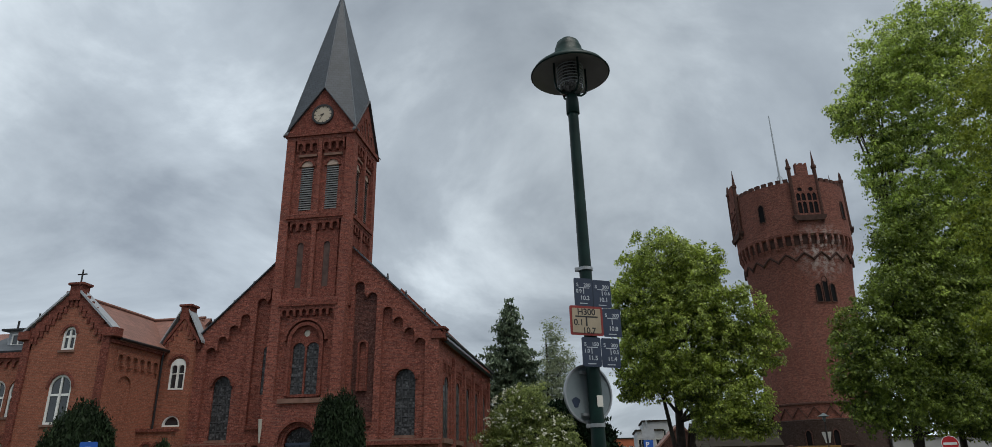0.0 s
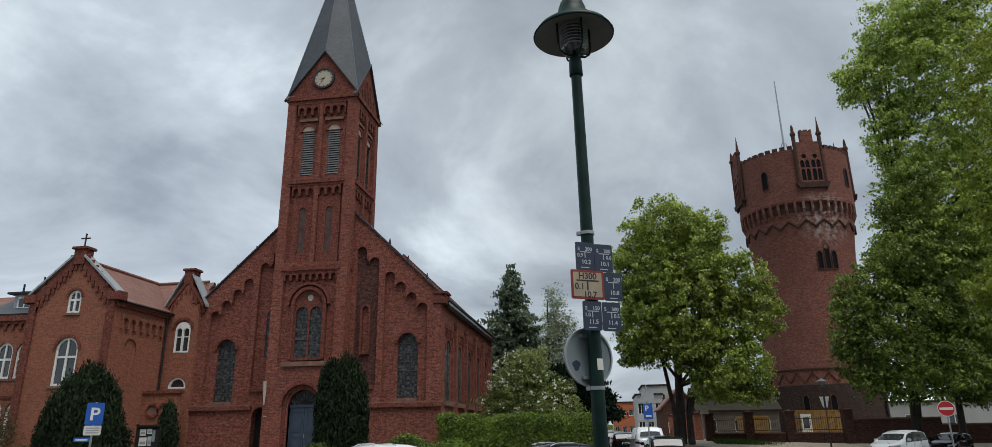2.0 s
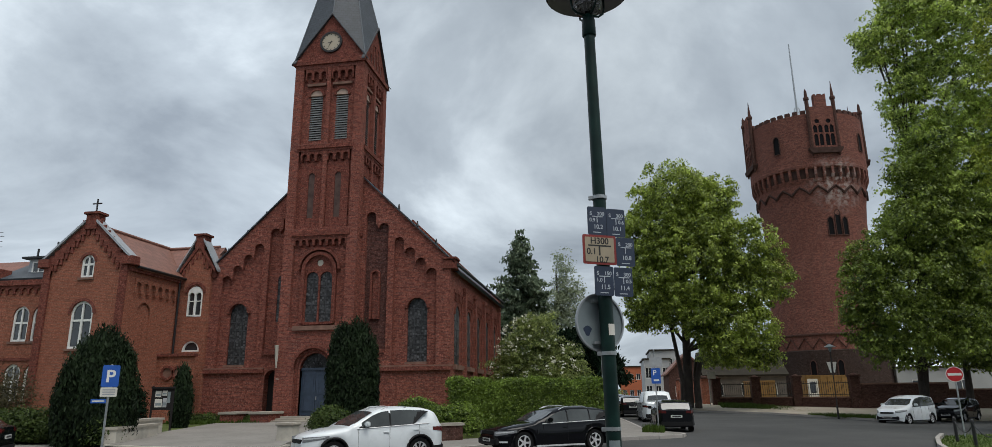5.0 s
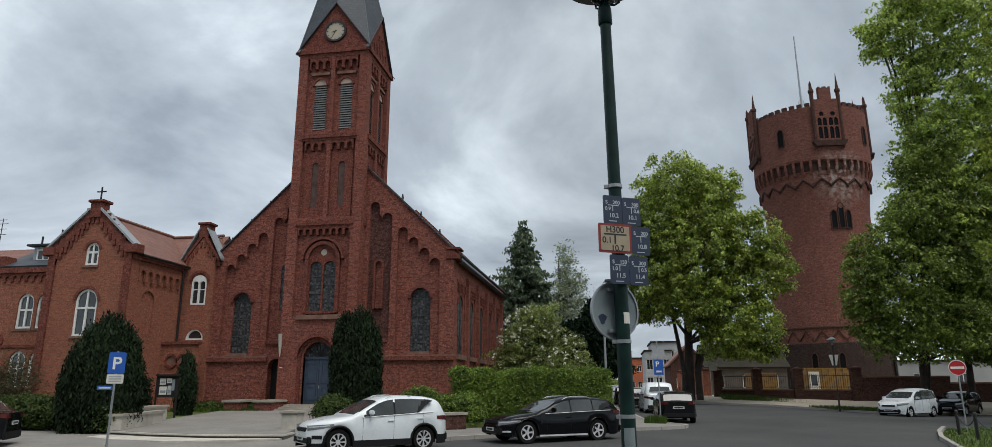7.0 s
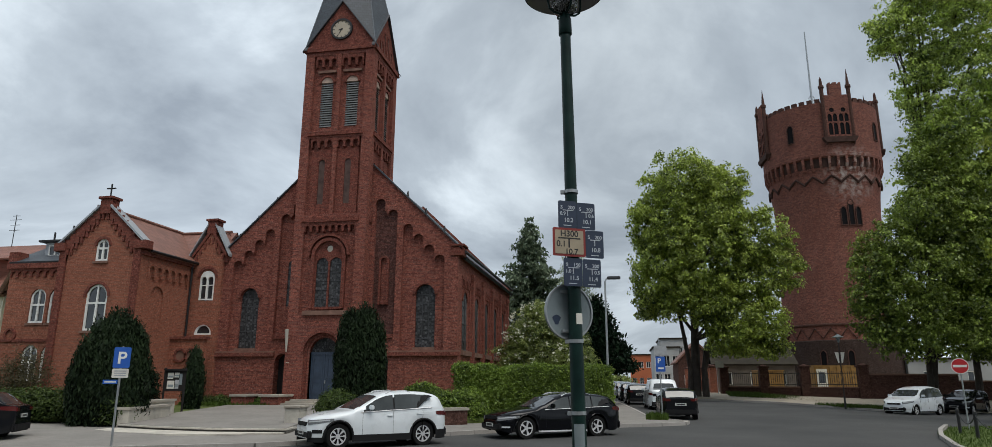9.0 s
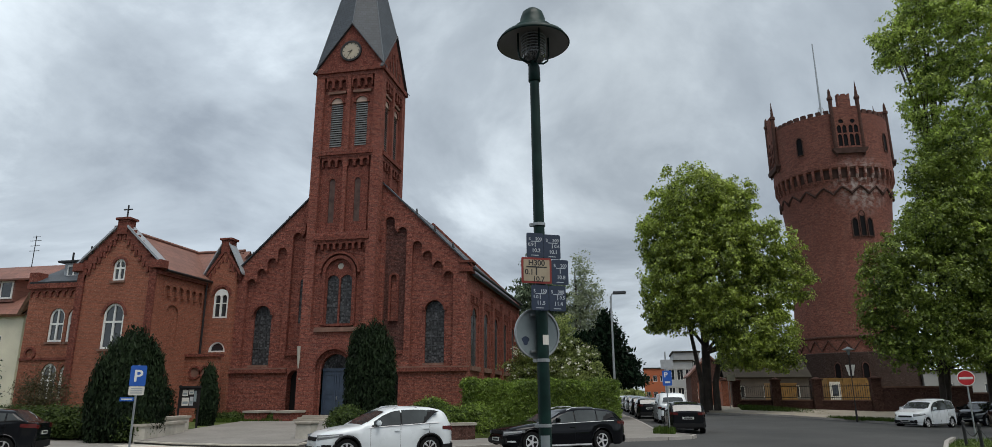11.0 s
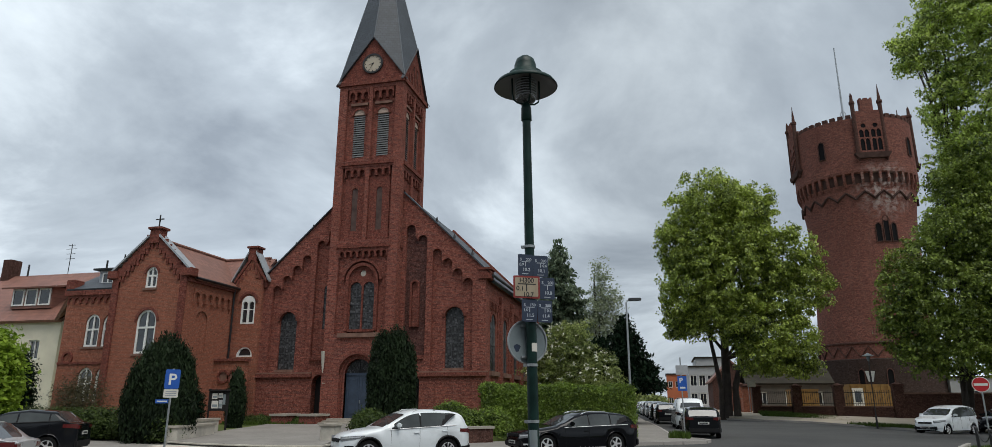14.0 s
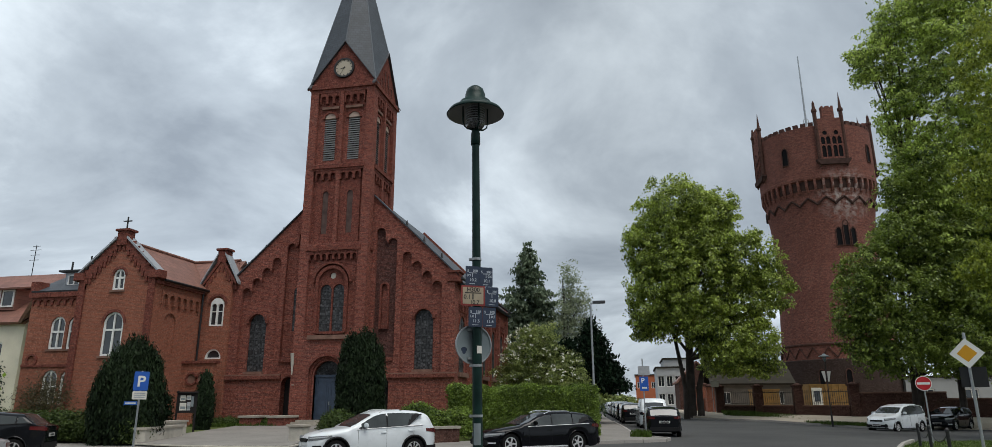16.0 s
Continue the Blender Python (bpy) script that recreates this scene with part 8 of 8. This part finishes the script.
# ---- fence of the water tower yard ----
PIL = [(9.6, 64.5), (12.7, 63.1), (15.7, 61.6), (19.5, 59.3)]


def fence_pier(x, y, z0, h, brick=None):
    t = thing("fence_pier", "square brick fence pier with a cap", "pier", (x, y, z0), "fence piers")
    bm = bmesh.new()
    box(bm, x - 0.36, x + 0.36, y - 0.36, y + 0.36, z0 - 0.3, z0 + h, 0.015)
    part("shaft", bm, brick or BRICK_DARK, t)
    bm = bmesh.new()
    box(bm, x - 0.44, x + 0.44, y - 0.44, y + 0.44, z0 + h, z0 + h + 0.14, 0.02)
    lathe(bm, (x, y), [(0.4, z0 + h + 0.14), (0.05, z0 + h + 0.3)], 4)
    part("cap", bm, BRICK_DARK, t)


for i, (x, y) in enumerate(PIL):
    fence_pier(x, y, 0.8, 2.35)
for (x0, y0), (x1, y1) in zip(PIL, PIL[1:]):
    d = Vector((x1 - x0, y1 - y0, 0))
    L_ = d.length
    d.normalize()
    pl = Plane((x0, y0, 0), d, (d.y, -d.x, 0))
    t = thing("yard_fence", "low brick wall topped by an iron railing", "fence", (x0, y0, 0.8), "yard fence bays")
    bm = bmesh.new()
    prism(bm, pl, rect(0.38, L_ - 0.38, 0.4, 1.5), [], -0.18, 0.18)
    part("wall_body", bm, BRICK_DARK, t)
    bm = bmesh.new()
    prism(bm, pl, rect(0.37, L_ - 0.37, 1.5, 1.6), [], -0.24, 0.24)
    part("coping", bm, STONE_DULL, t)
    for z in (1.75, 2.65):
        bm = bmesh.new()
        prism(bm, pl, rect(0.36, L_ - 0.36, z, z + 0.05), [], -0.02, 0.02)
        part("rail", bm, BLACK, t)
    k = int((L_ - 0.8) / 0.16)
    for j in range(k):
        u = 0.45 + (L_ - 0.9) * j / max(1, k - 1)
        bm = bmesh.new()
        prism(bm, pl, rect(u - 0.015, u + 0.015, 1.6, 2.85), [], -0.013, 0.013)
        part("bar", bm, BLACK, t)
for k in range(6):
    fence_pier(9.25 - 0.12 * k, 69.0 + 4.0 * k, 0.8, 2.5 + 0.25 * (k % 2), BRICK_ANNEX)
for k in range(5):
    t = thing("yard_fence", "red brick wall between piers along the side street", "fence", (9.2 - 0.12 * k, 69.0 + 4.0 * k, 0.8), "street fence bays")
    pl = siding(9.2 - 0.12 * k, -1)
    bm = bmesh.new()
    prism(bm, pl, rect(69.38 + 4.0 * k, 72.62 + 4.0 * k, 0.4, 2.2), [], -0.15, 0.15)
    part("wall_body", bm, BRICK_ANNEX, t)
    bm = bmesh.new()
    prism(bm, pl, rect(69.38 + 4.0 * k, 72.62 + 4.0 * k, 2.2, 2.3), [], -0.2, 0.2)
    part("coping", bm, STONE_DULL, t)
yw = thing("yard_wall", "dark brick yard wall with a pale coping", "wall", (24, 59, 0.3))
for (x0, y0), (x1, y1), h in (((19.9, 59.2), (26, 58.6), 2.5), ((26, 58.6), (62, 56), 2.0)):
    d = Vector((x1 - x0, y1 - y0, 0))
    L_ = d.length
    d.normalize()
    pl = Plane((x0, y0, 0), d, (d.y, -d.x, 0))
    bm = bmesh.new()
    prism(bm, pl, rect(0, L_, 0.0, h), [], -0.2, 0.2)
    part("wall_body", bm, BRICK_DARK, yw)
    bm = bmesh.new()
    prism(bm, pl, rect(-0.02, L_, h, h + 0.12), [], -0.28, 0.28)
    part("coping", bm, STONE_DULL, yw)
YELLOW = plain("yellow_container_paint", (0.23, 0.125, 0.028), 0.7, var=0.25)


def site_container(x, y, w, dpt, z0, h, label):
    t = thing("site_container", label, "container", (x, y, z0))
    d = Vector((0.983, 0.184, 0))
    pl = Plane((x, y, 0), d, (d.y, -d.x, 0))
    bm = bmesh.new()
    prism(bm, pl, rect(0, w, z0, z0 + h), [], -dpt, 0.0)
    part("body", bm, YELLOW, t)
    k = int(w / 0.6)
    for j in range(k):
        bm = bmesh.new()
        prism(bm, pl, rect(0.1 + j * w / k, 0.1 + j * w / k + 0.3, z0 + 0.12, z0 + h - 0.12), [], 0.0, 0.04)
        part("panel_rib", bm, YELLOW, t)
    for za in (z0 + h - 0.12, z0):
        bm = bmesh.new()
        prism(bm, pl, rect(-0.03, w + 0.03, za, za + 0.12), [], -dpt - 0.03, 0.06)
        part("frame_rail", bm, YELLOW, t)
    return t, pl


sc, pl = site_container(18.7, 70.3, 4.1, 2.4, 0.9, 2.65, "yellow site container with a pale door")
bm = bmesh.new()
prism(bm, pl, rect(0.15, 1.15, 1.05, 3.2), [rect(0.35, 0.95, 1.9, 2.9)], 0.04, 0.09)
dr = part("door", bm, SIGN_WHITE, sc, "pale container door")
bm = bmesh.new()
prism(bm, pl, rect(0.33, 0.97, 1.88, 2.92), [], 0.02, 0.05)
part("pane", bm, GLASS_WIN, dr)
site_container(13.6, 69.6, 2.3, 2.0, 0.9, 2.2, "plain yellow site container behind the fence")
wsn = sign_post("notice_sign", "small white notice on a post by the fence", 8.9, 63.5, 0.6, 3.6)
bm = bmesh.new()
prism(bm, toward(8.9, 63.5), rect(-0.1, 0.6, 3.2, 3.75), [], 0.035, 0.045)
part("panel", bm, SIGN_WHITE, wsn)


# ---- houses in the distance ----
def plain_house(name, label, x0, x1, y0, y1, z0, eave, ridge, wall, roof, rows=(), cols=0, axis="x", win_w=0.9, win_h=1.3):
    t = thing(name, label, "house", ((x0 + x1) / 2, y0, z0))
    if ridge > eave and axis == "y":
        out = [(x0, z0), (x1, z0), (x1, eave), ((x0 + x1) / 2, ridge), (x0, eave)]
    else:
        out = rect(x0, x1, z0, eave)
    pl = facing(y0)
    holes = []
    for z in rows:
        for i in range(cols):
            c = x0 + (x1 - x0) * (i + 0.5) / cols
            holes.append(rect(c - win_w / 2, c + win_w / 2, z, z + win_h))
    bm = bmesh.new()
    prism(bm, pl, out, holes, -0.4, 0.0)
    part("front_wall", bm, wall, t)
    bm = bmesh.new()
    box(bm, x1 - 0.4, x1, y0 + 0.4, y1, z0, eave)
    part("side_wall", bm, wall, t)
    bm = bmesh.new()
    box(bm, x0, x0 + 0.4, y0 + 0.4, y1, z0, eave)
    part("side_wall", bm, wall, t)
    bm = bmesh.new()
    box(bm, x0 + 0.4, x1 - 0.4, y1 - 0.4, y1, z0, eave)
    part("rear_wall", bm, wall, t)
    for h in holes:
        u0, u1, z, zz = h[0][0], h[1][0], h[0][1], h[2][1]
        bm = bmesh.new()
        prism(bm, pl, rect(u0, u1, z, zz), [rect(u0 + 0.08, (u0 + u1) / 2 - 0.03, z + 0.08, zz - 0.08), rect((u0 + u1) / 2 + 0.03, u1 - 0.08, z + 0.08, zz - 0.08)], -0.18, -0.1)
        w = part("window", bm, WHITE, t)
        bm = bmesh.new()
        prism(bm, pl, rect(u0, u1, z, zz), [], -0.2, -0.17)
        part("pane", bm, GLASS_WIN, w)
    if ridge > eave:
        for s in (0, 1):
            bm = bmesh.new()
            if axis == "x":
                ym = (y0 + y1) / 2
                ye = y0 - 0.4 if s == 0 else y1 + 0.4
                quad_solid(bm, (x0 - 0.3, ye, eave - 0.1), (x1 + 0.3, ye, eave - 0.1), (x1 + 0.3, ym, ridge), (x0 - 0.3, ym, ridge), 0.2)
            else:
                xm = (x0 + x1) / 2
                xe = x0 - 0.4 if s == 0 else x1 + 0.4
                quad_solid(bm, (xe, y0 - 0.2, eave - 0.1), (xe, y1, eave - 0.1), (xm, y1, ridge + 0.1), (xm, y0 - 0.2, ridge + 0.1), 0.2)
            part("roof", bm, roof, t)
    else:
        bm = bmesh.new()
        box(bm, x0 - 0.2, x1 + 0.2, y0 - 0.2, y1 + 0.2, eave, eave + 0.25)
        part("flat_roof", bm, roof, t)
    return t


ORANGE = plain("orange_render", (0.42, 0.12, 0.05), 0.85, var=0.08, scale=0.5)
PALE_GREY = plain("pale_grey_render", (0.42, 0.43, 0.43), 0.85, var=0.1, scale=0.5)
# yard and hall renders are darkened: tree shade is mixed into their colour
YARD_WALL = plain("stained_shaded_yard_render", (0.11, 0.095, 0.08), 0.9, var=0.35, scale=0.8)
WHITE_WALL = plain("shaded_white_render", (0.26, 0.27, 0.27), 0.85, var=0.1, scale=0.5)
OLD_ROOF = plain("weathered_roof", (0.034, 0.03, 0.023), 0.85, var=0.3, scale=0.8, spec=0.15)
plain_house("orange_building", "flat-roofed orange rendered building down the street", 2.3, 8.3, 152, 164, 0.5, 7.7, 7.7, ORANGE, OLD_ROOF, (1.6, 5.0), 4)
plain_house("grey_building", "stepped pale grey building down the street", 5.6, 9.6, 112.6, 125, 0.5, 7.3, 7.3, PALE_GREY, OLD_ROOF, (1.6, 4.4), 3, win_w=1.0, win_h=1.7)
plain_house("grey_building", "taller pale grey flat-roofed building", 7.0, 11.2, 118, 130, 0.5, 9.0, 9.0, PALE_GREY, OLD_ROOF, (6.4,), 2)
plain_house("brick_house", "small red brick house with a tiled gable", 7.8, 12.6, 93, 103, 0.5, 4.6, 7.2, BRICK_DARK, TILE_RED, (1.6,), 2, "y")
plain_house("yard_building", "low pale yard building under a weathered roof", 10.6, 19.0, 79, 88, 0.6, 4.0, 6.6, YARD_WALL, OLD_ROOF, (1.7,), 3)
plain_house("white_hall", "long white hall beyond the trees", 33.5, 75, 88, 100, 0.4, 4.6, 4.6, WHITE_WALL, OLD_ROOF, (2.0,), 9, win_w=1.4)
# cream house left of the parish house
ch = plain_house("cream_house", "cream rendered house with a red tiled roof", -62, -38.0, 36.5, 47.0, 0.3, 7.3, 11.6, CREAM, TILE_RED_X, (1.5, 4.6), 6)
bm = bmesh.new()
d = Vector((2.9, -3.2, 0)).normalized()
pl = Plane((-37.6, 36.9, 0), d, (-d.y * -1, d.x * -1, 0))
prism(bm, pl, [(0, 0.3), (4.3, 0.3), (4.3, 8.3), (0, 7.4)], [], -0.3, 0.0)
part("end_wall", bm, CREAM, ch)
bm = bmesh.new()
quad_solid(bm, (-38.2, 36.1, 7.2), (-34.6, 33.4, 8.2), (-36.0, 41.7, 11.5), (-38.2, 41.7, 11.5), 0.2)
part("roof", bm, TILE_RED_X, ch)
bm = bmesh.new()
box(bm, -43.4, -39.9, 37.2, 40.5, 8.2, 9.75)
dmr = part("dormer", bm, TILE_RED_X, ch, "wide dormer with three white windows")
bm = bmesh.new()
quad_solid(bm, (-44.0, 36.8, 9.7), (-39.3, 36.8, 9.7), (-39.3, 41.0, 10.6), (-44.0, 41.0, 10.6), 0.12)
part("dormer_roof", bm, TILE_RED_X, dmr)
for c in (-42.8, -41.65, -40.5):
    bm = bmesh.new()
    prism(bm, facing(37.2), rect(c - 0.5, c + 0.5, 8.4, 9.6), [rect(c - 0.4, c + 0.4, 8.5, 9.5)], 0.0, 0.06)
    w = part("window", bm, WHITE, dmr)
    bm = bmesh.new()
    prism(bm, facing(37.2), rect(c - 0.45, c + 0.45, 8.45, 9.55), [], 0.0, 0.02)
    part("pane", bm, GLASS_WIN, w)
for x in (-47.5, -38.2, -40.0):
    bm = bmesh.new()
    tube(bm, [(x, 41.7, 11.4), (x, 41.7, 12.5)], 0.07, 6)
    part("roof_pipe", bm, BLACK, ch)
bm = bmesh.new()
tube(bm, [(-43.6, 41.7, 11.5), (-43.6, 41.7, 14.0)], 0.03, 5)
for z, w in ((13.9, 0.35), (13.6, 0.5), (13.2, 0.4), (12.8, 0.45)):
    tube(bm, [(-43.6 - w, 41.7, z), (-43.6 + w, 41.7, z)], 0.02, 4)
part("aerial", bm, BLACK, ch)
bm = bmesh.new()
box(bm, -49.6, -48.8, 41.2, 42.2, 11.0, 12.9, 0.02)
part("chimney", bm, BRICK_DARK, ch)
# plants on the left
bush("lime_shrub", "bright lime-green leafy shrub beside the parked cars", "bush", [(-26.2, 21.2, 2.8, 1.9, 1.8, 2.2), (-28.2, 21.5, 2.4, 2.2, 1.8, 2.0), (-25.6, 21.0, 1.7, 1.4, 1.4, 1.5)], LEAF_LIME, 1900, 26, 0.2, 0.12, 48, (-27, 21.2, 0.3), 0.6, 1.6)
bush("dark_shrub", "dark shrub against the cream wall", "bush", [(-33.2, 29.6, 2.4, 0.9, 1.0, 2.2), (-33.9, 29.8, 1.8, 1.0, 1.0, 1.6)], LEAF_THUJA, 800, 24, 0.18, 0.08, 49, (-33.5, 29.7, 0.3), 0.6)
bush("climbing_shrub", "bare brownish shrub before the lower windows", "bush", [(-28.6, 29.6, 2.0, 1.4, 0.7, 1.6), (-30.4, 30.6, 1.6, 1.2, 0.7, 1.4)], leaf_mat("brown_twigs", (0.05, 0.045, 0.025), (0.09, 0.08, 0.04), 0.2), 500, 16, 0.25, 0.05, 50, (-29, 29.8, 0.4), 0.3)

# ---- more parked cars ----
def tail_at(x, y, ang, L, z=0.0):
    """Pose of a car whose tail centre stands at (x, y) and whose nose points along ang."""
    a = radians(ang)
    return pose(x + L * math.cos(a), y + L * math.sin(a), z, 0, 0, ang + 180)


small = dict(L=3.99, W=1.7, H=1.48, wb=(0.75, 3.24), rw=0.3, bonnet=[(0, 0.6), (0.06, 0.76), (0.3, 0.88), (0.8, 0.98), (1.05, 1.02)],
             roof=[(1.05, 1.02), (1.85, 1.4), (2.4, 1.48), (3.1, 1.46), (3.65, 1.36), (3.92, 0.98)], belt=[(0, 0.6), (0.3, 0.84), (1.05, 0.95), (3.5, 1.04), (3.9, 0.95), (3.99, 0.9)])
van = dict(L=4.4, W=1.8, H=1.84, wb=(0.85, 3.55), rw=0.31, bonnet=[(0, 0.62), (0.05, 0.8), (0.3, 0.95), (0.85, 1.08), (1.0, 1.12)],
           roof=[(1.0, 1.12), (1.75, 1.7), (2.2, 1.83), (3.4, 1.84), (4.25, 1.78), (4.36, 1.0)], belt=[(0, 0.62), (0.3, 0.9), (1.0, 1.05), (4.2, 1.12), (4.4, 1.05)])
mpv = dict(L=4.5, W=1.75, H=1.69, wb=(0.84, 3.65), rw=0.31, bonnet=[(0, 0.62), (0.05, 0.8), (0.3, 0.93), (0.9, 1.05), (1.1, 1.1)],
           roof=[(1.1, 1.1), (2.0, 1.58), (2.6, 1.68), (3.5, 1.69), (4.2, 1.6), (4.42, 1.0)], belt=[(0, 0.62), (0.3, 0.88), (1.1, 1.0), (4.1, 1.1), (4.5, 0.98)])
car("black compact hatchback seen from its rear", tail_at(3.38, 33.7, 93, 3.99, zg(3, 34)), "dark", **small)
car("white high-roofed van parked in the street", tail_at(3.15, 43.0, 94, 4.4, zg(2, 43)), "white", **van)
for k, (x, y, p) in enumerate(((1.85, 50.0, "dark"), (1.35, 56.5, "dark"), (0.85, 63.0, "grey"), (0.4, 69.5, "dark"), (-0.05, 76.0, "silver"), (-0.5, 83.0, "white"), (-0.95, 90.0, "grey"))):
    car({"dark": "dark parked car in the street row", "grey": "grey parked car in the street row", "silver": "silver parked car in the street row", "white": "white parked car in the street row"}[p],
        tail_at(x, y, 95, 3.99, zg(x, y)), p, **small)
car("white family van parked beyond the junction", place((17.45, 44.5), (19.7, 46.65), 0.84, 0.75, -1, 0.02), "white", **mpv)
car("black hatchback parked behind the white van", pose(21.3, 48.7, 0.02, 0, 0, 48), "dark", **small)
car("grey car parked under the trees", pose(27.5, 50.0, 0.02, 0, 0, 8), "silver", **small)
car("dark hatchback parked on the footway", tail_at(-17.2, 18.2, 208.7, 4.2, 0.12), "dark", L=4.2, W=1.75, H=1.47, wb=(0.8, 3.38), rw=0.31)
car("silver car with a rounded roof at the kerb", tail_at(-11.9, 11.2, 208.7, 4.2, 0.0), "silver", L=4.2, W=1.75, H=1.47, wb=(0.8, 3.38), rw=0.31)

# ---- kerb stones ----
kerb_parent = tagged(new("kerbs"), "row of grey granite kerb stones along the road", "kerb", "", "structure")
BASE["kerbs"] = Vector()
for nm, bm in KERBS:
    part("kerb_stone", bm, KERB, kerb_parent)

bush("far_trees", "round green trees at the far end of the street", "bush", [(-2.4, 150, 1.9, 2.4, 2.0, 1.7), (0.4, 151, 1.7, 1.8, 2.0, 1.4), (-6.0, 150, 3.0, 3.6, 2.5, 2.8)], LEAF_SHRUB, 700, 12, 0.5, 0.4, 52, (-1.5, 150, 0.4), 0.6)
